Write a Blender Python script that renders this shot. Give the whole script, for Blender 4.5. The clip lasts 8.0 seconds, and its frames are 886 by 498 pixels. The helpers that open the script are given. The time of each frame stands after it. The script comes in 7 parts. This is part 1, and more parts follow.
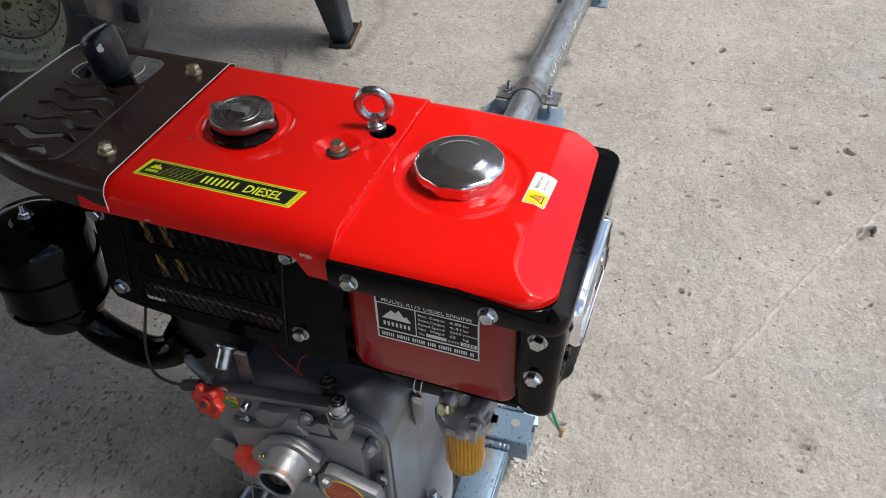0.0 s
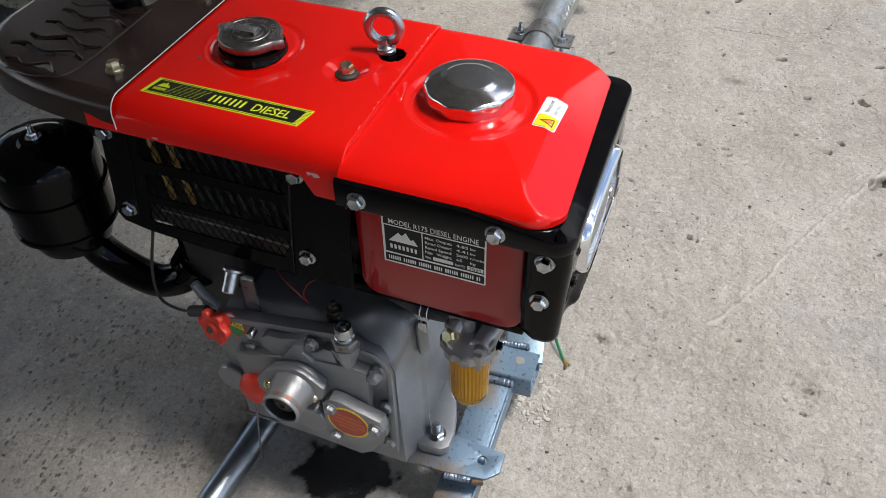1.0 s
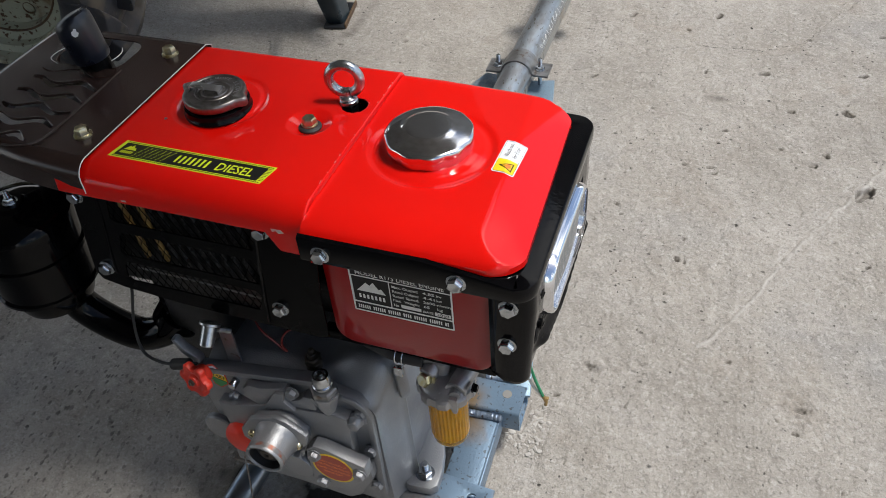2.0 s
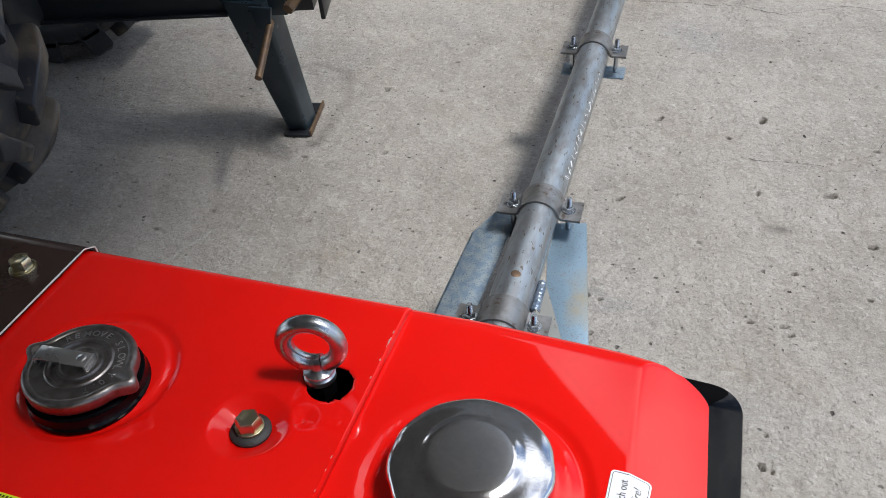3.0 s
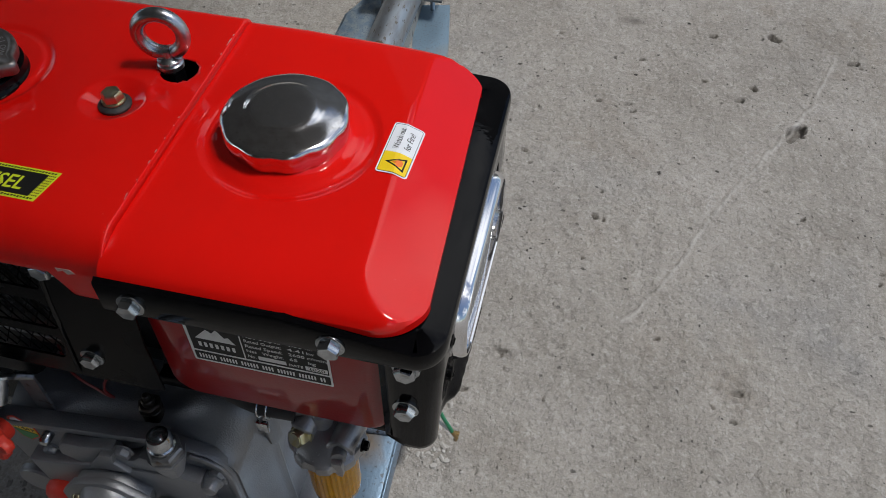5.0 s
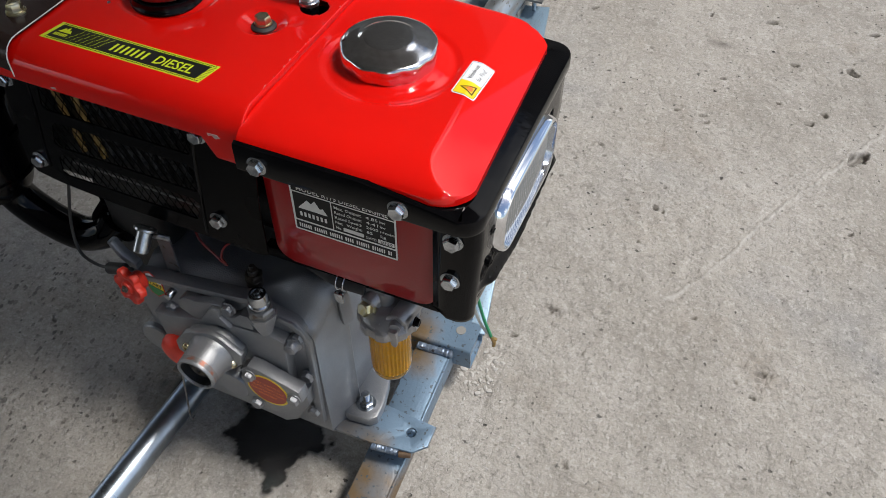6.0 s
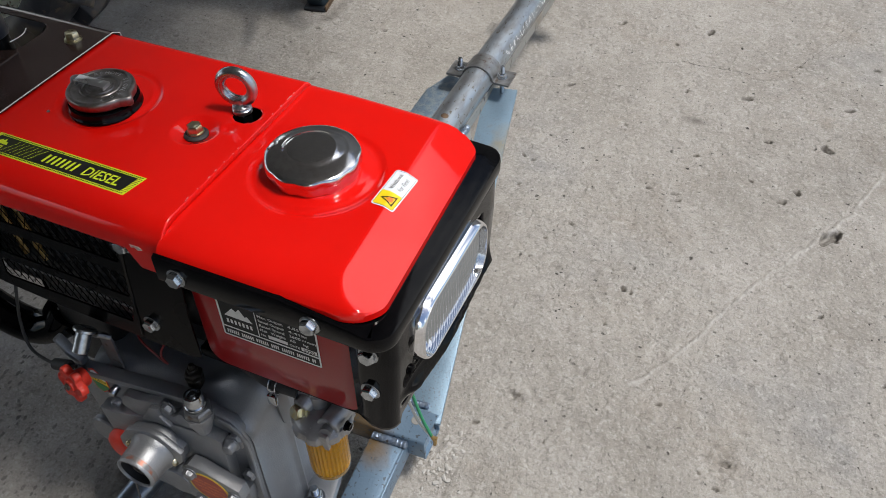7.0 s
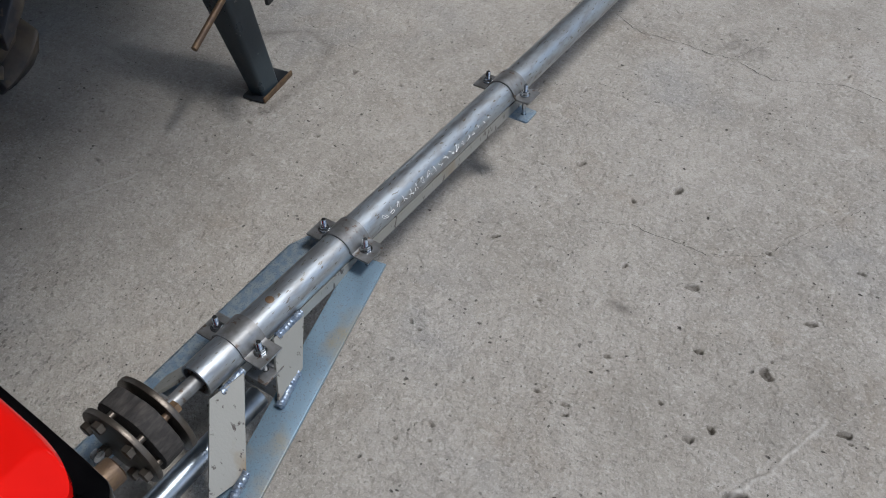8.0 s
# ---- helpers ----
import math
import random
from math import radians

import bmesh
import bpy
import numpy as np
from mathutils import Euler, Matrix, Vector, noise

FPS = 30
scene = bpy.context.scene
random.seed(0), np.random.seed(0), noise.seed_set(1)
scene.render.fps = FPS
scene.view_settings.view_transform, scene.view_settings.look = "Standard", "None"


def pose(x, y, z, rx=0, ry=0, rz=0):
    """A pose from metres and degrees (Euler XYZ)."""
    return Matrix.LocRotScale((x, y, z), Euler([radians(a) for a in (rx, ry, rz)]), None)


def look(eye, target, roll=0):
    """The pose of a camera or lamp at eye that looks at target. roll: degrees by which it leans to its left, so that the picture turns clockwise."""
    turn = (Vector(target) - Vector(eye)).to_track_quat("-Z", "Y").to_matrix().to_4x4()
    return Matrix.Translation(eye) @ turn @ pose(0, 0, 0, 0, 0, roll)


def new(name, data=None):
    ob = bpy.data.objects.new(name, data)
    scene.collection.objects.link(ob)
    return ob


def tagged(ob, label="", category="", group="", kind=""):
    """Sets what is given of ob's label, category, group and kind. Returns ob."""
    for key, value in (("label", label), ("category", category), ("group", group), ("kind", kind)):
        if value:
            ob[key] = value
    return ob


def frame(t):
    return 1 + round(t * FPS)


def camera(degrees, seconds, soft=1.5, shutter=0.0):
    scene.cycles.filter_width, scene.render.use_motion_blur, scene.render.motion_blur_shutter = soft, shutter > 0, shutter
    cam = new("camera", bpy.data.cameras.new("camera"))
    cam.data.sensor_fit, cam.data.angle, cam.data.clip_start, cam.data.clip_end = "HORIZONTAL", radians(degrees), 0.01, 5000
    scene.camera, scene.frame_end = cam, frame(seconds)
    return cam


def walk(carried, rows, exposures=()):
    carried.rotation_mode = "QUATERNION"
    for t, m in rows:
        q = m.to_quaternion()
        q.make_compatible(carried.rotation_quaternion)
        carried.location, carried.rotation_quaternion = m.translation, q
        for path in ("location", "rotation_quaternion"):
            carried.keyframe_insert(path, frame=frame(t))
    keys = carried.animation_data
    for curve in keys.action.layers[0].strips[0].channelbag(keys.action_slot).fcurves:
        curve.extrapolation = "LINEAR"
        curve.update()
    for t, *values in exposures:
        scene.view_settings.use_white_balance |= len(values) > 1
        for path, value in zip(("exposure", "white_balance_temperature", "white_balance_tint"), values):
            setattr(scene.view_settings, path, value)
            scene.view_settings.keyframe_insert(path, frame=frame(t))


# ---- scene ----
cam = camera(55.5, 8.0, 0.32)
PATH = [
    (0, (0.292, -0.463, 1.111), (-0.216, 0.851, -0.308), -4.1),
    (0.5, (0.287, -0.475, 1.095), (-0.216, 0.812, -0.351), -3.7),
    (1, (0.299, -0.489, 1.08), (-0.209, 0.763, -0.395), -3.7),
    (1.2, (0.305, -0.491, 1.078), (-0.214, 0.748, -0.403), -4.3),
    (2.3, (0.345, -0.406, 1.108), (-0.202, 0.897, -0.307), -7.7),
    (2.5, (0.308, -0.352, 1.108), (-0.237, 0.978, -0.282), -7.4),
    (2.7, (0.239, -0.271, 1.088), (-0.271, 1.087, -0.29), -6.2),
    (2.9, (0.185, -0.144, 1.015), (-0.337, 1.232, -0.339), -6.7),
    (3, (0.162, -0.093, 0.971), (-0.329, 1.289, -0.388), -5.7),
    (3.1, (0.144, -0.055, 0.922), (-0.251, 1.338, -0.457), -3.9),
    (3.3, (0.123, -0.015, 0.856), (-0.204, 1.273, -0.639), -4.6),
    (3.5, (0.111, -0.005, 0.829), (-0.184, 1.166, -0.765), -5.1),
    (3.7, (0.104, -0.001, 0.831), (-0.179, 1.161, -0.772), -4.7),
    (4, (0.096, -0.007, 0.838), (-0.163, 1.14, -0.779), -3.0),
    (4.5, (0.124, -0.062, 0.9), (-0.114, 1.081, -0.723), -2.2),
    (4.7, (0.17, -0.117, 0.94), (-0.069, 1.029, -0.682), -2.1),
    (5, (0.281, -0.246, 0.995), (0.012, 0.915, -0.61), -1.6),
    (5.2, (0.332, -0.315, 1.011), (0.047, 0.849, -0.591), -1.5),
    (6.3, (0.381, -0.412, 1.069), (-0.179, 0.754, -0.456), -2.7),
    (6.5, (0.401, -0.406, 1.073), (-0.171, 0.785, -0.428), -3.1),
    (7, (0.434, -0.34, 1.091), (-0.14, 0.877, -0.389), -3.7),
    (7.1, (0.442, -0.302, 1.09), (-0.138, 0.916, -0.387), -3.9),
    (7.3, (0.453, -0.194, 1.083), (-0.137, 1.027, -0.387), -3.5),
    (7.5, (0.477, -0.091, 1.097), (-0.12, 1.124, -0.375), 1.0),
    (7.7, (0.509, -0.006, 1.11), (-0.111, 1.19, -0.369), 0.2),
    (8, (0.606, 0.157, 1.122), (-0.162, 1.271, -0.351), -2.3),
]
EXPOSURE = [(0, 0.42, 6400), (1.2, 0.4, 6400), (2.5, 0.2, 6350), (3.0, 0.2, 6150), (3.4, -0.2, 6050), (4.1, -0.66, 6000), (4.5, -0.8, 6000), (5.0, -0.42, 6200), (6.4, 0.25, 6400), (7.0, 0.13, 6350), (7.5, 0.0, 6200), (8.0, -0.2, 6050)]
walk(cam, [(t, look(eye, target, roll)) for t, eye, target, roll in PATH], [(t, stops, kelvin, 10) for t, stops, kelvin in EXPOSURE])

# ---- world and light ----
world = bpy.data.worlds.new("sky")
scene.world = world
world.use_nodes = True
wn, wl = world.node_tree.nodes, world.node_tree.links
sky = wn.new("ShaderNodeTexSky")
sky.sky_type, sky.sun_disc = "NISHITA", False
sky.sun_elevation, sky.sun_rotation = radians(63), radians(76)
wn["Background"].inputs["Strength"].default_value = 0.11
# broken white cloud over the blue
way = wn.new("ShaderNodeTexCoord")
puffs = wn.new("ShaderNodeTexNoise")
puffs.inputs["Scale"].default_value, puffs.inputs["Detail"].default_value, puffs.inputs["Roughness"].default_value = 2.2, 7.0, 0.55
drift = wn.new("ShaderNodeMapping")
drift.inputs["Location"].default_value = (12.9, 1.0, 7.6)
wl.new(way.outputs["Generated"], drift.inputs["Vector"])
wl.new(drift.outputs["Vector"], puffs.inputs["Vector"])
cover = wn.new("ShaderNodeMapRange")
cover.inputs["From Min"].default_value, cover.inputs["From Max"].default_value = 0.49, 0.63
wl.new(puffs.outputs["Fac"], cover.inputs["Value"])
cloud = wn.new("ShaderNodeMix")
cloud.data_type = "RGBA"
cloud.inputs["B"].default_value = (16.0, 15.9, 15.7, 1)
wl.new(cover.outputs["Result"], cloud.inputs["Factor"])
wl.new(sky.outputs["Color"], cloud.inputs["A"])
wl.new(cloud.outputs["Result"], wn["Background"].inputs["Color"])

sun = new("sun", bpy.data.lights.new("sun", "SUN"))
sun.data.energy, sun.data.angle, sun.data.color = 3.15, radians(11), (1.0, 0.95, 0.88)
sun.matrix_world = look((2.2, 0.55, 4.5), (0, 0, 0))


# ---- materials ----
def shader(name, base, rough=0.5, metal=0.0, coat=0.0, second=None, mix_scale=30.0, mix_lo=0.4, mix_hi=0.7,
           bump=0.0, bump_scale=200.0, rough_var=0.0, spec=0.5, coat_rough=0.05, stretch=(1, 1, 1), speck=None, speck_scale=150.0, speck_hi=0.72):
    """A surface of one or two colours in patches, with specks, uneven gloss and fine relief, at real size."""
    m = bpy.data.materials.new(name)
    m.use_nodes = True
    n, l = m.node_tree.nodes, m.node_tree.links
    b = n["Principled BSDF"]
    b.inputs["Base Color"].default_value = (*base, 1)
    b.inputs["Roughness"].default_value = rough
    b.inputs["Metallic"].default_value = metal
    b.inputs["Coat Weight"].default_value = coat
    b.inputs["Coat Roughness"].default_value = coat_rough
    b.inputs["Coat IOR"].default_value = 1.52
    b.inputs["Specular IOR Level"].default_value = spec
    tc = n.new("ShaderNodeTexCoord")
    mp = n.new("ShaderNodeMapping")
    mp.inputs["Scale"].default_value = stretch
    l.new(tc.outputs["Object"], mp.inputs["Vector"])

    def noise_at(scale, detail=5):
        t = n.new("ShaderNodeTexNoise")
        t.inputs["Scale"].default_value, t.inputs["Detail"].default_value = scale, detail
        l.new(mp.outputs["Vector"], t.inputs["Vector"])
        return t.outputs["Fac"]

    def ramp(fac, lo, hi, a=0.0, z=1.0):
        r = n.new("ShaderNodeMapRange")
        r.inputs["From Min"].default_value, r.inputs["From Max"].default_value = lo, hi
        r.inputs["To Min"].default_value, r.inputs["To Max"].default_value = a, z
        l.new(fac, r.inputs["Value"])
        return r.outputs["Result"]

    colour = None
    for other, scale, lo, hi in ((second, mix_scale, mix_lo, mix_hi), (speck, speck_scale, speck_hi - 0.06, speck_hi)):
        if other is None:
            continue
        x = n.new("ShaderNodeMix")
        x.data_type = "RGBA"
        l.new(ramp(noise_at(scale), lo, hi), x.inputs["Factor"])
        if colour is None:
            x.inputs["A"].default_value = (*base, 1)
        else:
            l.new(colour, x.inputs["A"])
        x.inputs["B"].default_value = (*other, 1)
        colour = x.outputs["Result"]
    if colour is not None:
        l.new(colour, b.inputs["Base Color"])
    if rough_var:
        l.new(ramp(noise_at(18), 0.3, 0.7, max(0.02, rough - rough_var), rough + rough_var), b.inputs["Roughness"])
    if bump:
        k = n.new("ShaderNodeBump")
        k.inputs["Strength"].default_value, k.inputs["Distance"].default_value = bump, 0.001
        l.new(noise_at(bump_scale, 3), k.inputs["Height"])
        l.new(k.outputs["Normal"], b.inputs["Normal"])
    return m


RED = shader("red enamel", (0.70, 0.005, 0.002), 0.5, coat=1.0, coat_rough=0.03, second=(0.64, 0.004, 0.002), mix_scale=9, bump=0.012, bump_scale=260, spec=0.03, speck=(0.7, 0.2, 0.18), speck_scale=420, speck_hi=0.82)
# a darker copy of RED: the tank side's shade is put into the colour
RED_SHADED = shader("red enamel darkened for the tank side", (0.30, 0.005, 0.006), 0.4, coat=0.7, coat_rough=0.06, second=(0.25, 0.004, 0.006), mix_scale=12, bump=0.12, bump_scale=420, spec=0.1)
CHIP = shader("bare steel chips", (0.58, 0.48, 0.45), 0.4, 0.45, second=(0.7, 0.32, 0.28), mix_scale=180)
BLACK = shader("black gloss enamel", (0.0015, 0.0015, 0.002), 0.06, spec=0.16, second=(0.003, 0.003, 0.0035), mix_scale=40, bump=0.14, bump_scale=60, rough_var=0.04)
DEEPBLACK = shader("smooth black enamel", (0.0012, 0.0012, 0.0016), 0.07, spec=0.14, second=(0.002, 0.002, 0.0025), mix_scale=40, bump=0.06, bump_scale=50, rough_var=0.03)
SATIN = shader("black satin enamel", (0.002, 0.002, 0.0023), 0.24, spec=0.07, second=(0.003, 0.003, 0.003), mix_scale=30, bump=0.15, bump_scale=400, rough_var=0.1)
GUARD = shader("brown-black baked enamel", (0.029, 0.017, 0.014), 0.2, 0.0, second=(0.036, 0.022, 0.018), mix_scale=14, bump=0.05, bump_scale=300, rough_var=0.06, spec=0.35, speck=(0.035, 0.03, 0.026), speck_scale=420, speck_hi=0.75)
CAPRUBBER = shader("blue-black rubber cap", (0.005, 0.007, 0.013), 0.3, second=(0.01, 0.013, 0.022), mix_scale=40, bump=0.2, bump_scale=160, rough_var=0.1)
CAPCHROME = shader("polished chrome of the cap", (0.72, 0.72, 0.74), 0.1, 1.0, second=(0.62, 0.61, 0.61), mix_scale=140, bump=0.05, bump_scale=700, rough_var=0.05, speck=(0.5, 0.49, 0.48), speck_scale=500, speck_hi=0.7)
# the roof's dark reflection in the cap top is put into this darker chrome
CAPDIM = shader("darkened chrome of the cap top", (0.53, 0.53, 0.545), 0.23, 1.0, second=(0.48, 0.48, 0.49), mix_scale=300, mix_lo=0.35, mix_hi=0.65, bump=0.1, bump_scale=1800, rough_var=0.07)
CHROME = shader("chrome", (0.86, 0.86, 0.88), 0.06, 1.0, second=(0.8, 0.8, 0.82), mix_scale=60, rough_var=0.03)
BRUSHED = shader("brushed chrome", (0.62, 0.62, 0.63), 0.3, 1.0, second=(0.72, 0.72, 0.73), mix_scale=25, bump=0.08, bump_scale=900, rough_var=0.08)
ZINC = shader("bright zinc", (0.52, 0.545, 0.57), 0.25, 1.0, second=(0.36, 0.38, 0.4), mix_scale=160, bump=0.1, bump_scale=700, rough_var=0.08)
BRASS = shader("yellow zinc", (0.58, 0.5, 0.28), 0.3, 1.0, second=(0.6, 0.58, 0.5), mix_scale=120, rough_var=0.08)
CAPMETAL = shader("worn plated steel", (0.27, 0.25, 0.24), 0.38, 1.0, second=(0.17, 0.15, 0.14), mix_scale=140, bump=0.2, bump_scale=260, rough_var=0.1)
CAST = shader("grey painted casting", (0.25, 0.257, 0.27), 0.4, 0.6, second=(0.3, 0.306, 0.316), mix_scale=26, bump=0.5, bump_scale=620, rough_var=0.1, speck=(0.36, 0.36, 0.37), speck_scale=1100, speck_hi=0.66)
CAST_DARK = shader("near-black casting", (0.012, 0.012, 0.0125), 0.4, 0.2, second=(0.03, 0.03, 0.03), mix_scale=22, bump=0.5, bump_scale=600, rough_var=0.1)
ALLOY = shader("die-cast alloy", (0.36, 0.355, 0.355), 0.36, 0.6, second=(0.27, 0.267, 0.267), mix_scale=40, bump=0.3, bump_scale=620, rough_var=0.08, speck=(0.4, 0.4, 0.4), speck_scale=500, speck_hi=0.7)
STEEL = shader("rolled steel pipe", (0.38, 0.42, 0.46), 0.4, 0.85, second=(0.30, 0.31, 0.32), mix_scale=90, mix_lo=0.42, mix_hi=0.62, bump=0.3, bump_scale=300, rough_var=0.1, stretch=(1, 0.3, 1), speck=(0.18, 0.16, 0.13), speck_scale=260, speck_hi=0.68)
TUBE = shader("polished steel tube", (0.4, 0.46, 0.53), 0.33, 1.0, second=(0.26, 0.29, 0.32), mix_scale=22, bump=0.08, bump_scale=300, rough_var=0.08)
PLAIN = shader("mill steel", (0.27, 0.275, 0.28), 0.4, 0.75, second=(0.17, 0.165, 0.16), mix_scale=60, bump=0.2, bump_scale=320, rough_var=0.1, speck=(0.14, 0.11, 0.09), speck_scale=90, speck_hi=0.66)
GALV = shader("galvanised steel", (0.2, 0.28, 0.37), 0.42, 0.5, second=(0.3, 0.36, 0.4), mix_scale=90, mix_lo=0.4, mix_hi=0.6, bump=0.3, bump_scale=260, rough_var=0.1, speck=(0.17, 0.22, 0.29), speck_scale=420, speck_hi=0.62)
GALV_ARM = shader("heat-tinted spangled steel", (0.23, 0.33, 0.42), 0.42, 0.5, second=(0.31, 0.25, 0.14), mix_scale=9, mix_lo=0.5, mix_hi=0.66, bump=0.4, bump_scale=200, rough_var=0.1, speck=(0.2, 0.24, 0.28), speck_scale=420, speck_hi=0.64)
GALV_RUST = shader("heat-stained galvanised steel", (0.17, 0.25, 0.34), 0.42, 0.5, second=(0.22, 0.15, 0.08), mix_scale=10, mix_lo=0.46, mix_hi=0.64, bump=0.4, bump_scale=200, rough_var=0.1, speck=(0.1, 0.12, 0.14), speck_scale=160, speck_hi=0.66)
GUSSET = shader("pale coated flat bar", (0.25, 0.25, 0.232), 0.48, 0.2, second=(0.2, 0.15, 0.09), mix_scale=16, mix_lo=0.55, mix_hi=0.7, bump=0.2, bump_scale=300, rough_var=0.1, speck=(0.06, 0.05, 0.045), speck_scale=110, speck_hi=0.68, stretch=(1, 1, 0.35))
WELD = shader("weld bead", (0.15, 0.2, 0.28), 0.4, 0.6, second=(0.28, 0.32, 0.37), mix_scale=120, bump=0.5, bump_scale=240, speck=(0.07, 0.06, 0.06), speck_scale=130, speck_hi=0.68)
RUST = shader("rusty brown steel", (0.11, 0.072, 0.048), 0.5, 0.4, second=(0.18, 0.115, 0.06), mix_scale=60, bump=0.5, bump_scale=260)
OLDSTEEL = shader("dull turned steel", (0.115, 0.1, 0.086), 0.42, 0.85, second=(0.07, 0.058, 0.046), mix_scale=45, bump=0.3, bump_scale=300, rough_var=0.1)
RUBBER = shader("black rubber", (0.02, 0.02, 0.021), 0.62, second=(0.032, 0.031, 0.03), mix_scale=70, bump=0.4, bump_scale=240)
WEB = shader("rubber webbing", (0.02, 0.018, 0.017), 0.8, second=(0.05, 0.044, 0.04), mix_scale=160, bump=1.0, bump_scale=420, stretch=(1, 0.4, 1))
TYRE = shader("muddy tyre rubber", (0.034, 0.035, 0.041), 0.42, second=(0.13, 0.104, 0.076), mix_scale=8, mix_lo=0.5, mix_hi=0.62, bump=0.8, bump_scale=60, rough_var=0.15, speck=(0.1, 0.082, 0.06), speck_scale=60, speck_hi=0.68)
RIM = shader("faded cream-green rim paint", (0.44, 0.455, 0.35), 0.4, second=(0.17, 0.085, 0.03), mix_scale=11, mix_lo=0.52, mix_hi=0.64, bump=0.3, bump_scale=50, rough_var=0.1, speck=(0.09, 0.045, 0.02), speck_scale=85, speck_hi=0.64)
STAND = shader("blue-grey stand paint", (0.016, 0.027, 0.036), 0.34, second=(0.028, 0.041, 0.05), mix_scale=12, mix_lo=0.45, mix_hi=0.65, bump=0.25, bump_scale=120, rough_var=0.1, speck=(0.11, 0.12, 0.12), speck_scale=45, speck_hi=0.74)
DARKBLUE = shader("dark machine paint", (0.006, 0.0085, 0.012), 0.4, second=(0.012, 0.014, 0.017), mix_scale=7, bump=0.3, bump_scale=80)
KNOB = shader("red knob plastic", (0.72, 0.045, 0.022), 0.45, second=(0.6, 0.03, 0.016), mix_scale=50, bump=0.15, bump_scale=300)
PAPER = shader("amber filter paper", (0.9, 0.5, 0.02), 0.6, second=(0.82, 0.43, 0.02), mix_scale=60)
LIME = shader("yellow-green print", (0.62, 0.72, 0.02), 0.35)
INK = shader("black print", (0.008, 0.008, 0.008), 0.4, spec=0.3, second=(0.012, 0.012, 0.011), mix_scale=60)
WHITE = shader("white print", (0.78, 0.8, 0.84), 0.35, second=(0.72, 0.74, 0.78), mix_scale=40)
YELLOW = shader("yellow print", (0.85, 0.6, 0.01), 0.35)
ORANGE = shader("orange print", (0.86, 0.2, 0.03), 0.4)
SILVER = shader("silver foil print", (0.78, 0.78, 0.76), 0.4, 0.25, second=(0.68, 0.68, 0.67), mix_scale=90)
PLATE = shader("black foil plate", (0.006, 0.006, 0.006), 0.38, spec=0.25, second=(0.012, 0.012, 0.012), mix_scale=60, rough_var=0.1)
MAROON = shader("brick-red print", (0.42, 0.06, 0.03), 0.42)
GREEN = shader("green print", (0.03, 0.22, 0.06), 0.42)
COPPER = shader("dull brass tube", (0.55, 0.38, 0.14), 0.4, 0.8, second=(0.3, 0.2, 0.1), mix_scale=60)
WIRE_G = shader("green wire", (0.02, 0.22, 0.1), 0.4)
WIRE_W = shader("white wire", (0.62, 0.62, 0.58), 0.45)
WIRE_R = shader("red wire", (0.16, 0.01, 0.01), 0.4)
ROOF = shader("weathered roofing", (0.2, 0.198, 0.195), 0.7, second=(0.15, 0.148, 0.145), mix_scale=0.9, bump=0.3, bump_scale=6)
WALL = shader("rendered wall", (0.22, 0.215, 0.2), 0.8, second=(0.27, 0.26, 0.245), mix_scale=1.2, bump=0.4, bump_scale=20)
CRACK = shader("dirt in a crack", (0.1, 0.092, 0.082), 0.9, second=(0.17, 0.155, 0.14), mix_scale=60)
GRIT = shader("crumbled concrete", (0.46, 0.44, 0.41), 0.85, second=(0.34, 0.32, 0.29), mix_scale=90, bump=0.5, bump_scale=300)
CHALK = shader("white chalk", (0.78, 0.79, 0.8), 0.8)

LENS = shader("fluted lamp glass", (0.45, 0.49, 0.53), 0.08, 0.92, coat=0.8, second=(0.5, 0.54, 0.58), mix_scale=30)
CLEAR = bpy.data.materials.new("clear plastic bowl")
CLEAR.use_nodes = True
_b = CLEAR.node_tree.nodes["Principled BSDF"]
_b.inputs["Base Color"].default_value = (1.0, 0.98, 0.94, 1)
_b.inputs["Roughness"].default_value, _b.inputs["IOR"].default_value, _b.inputs["Transmission Weight"].default_value = 0.03, 1.2, 1.0


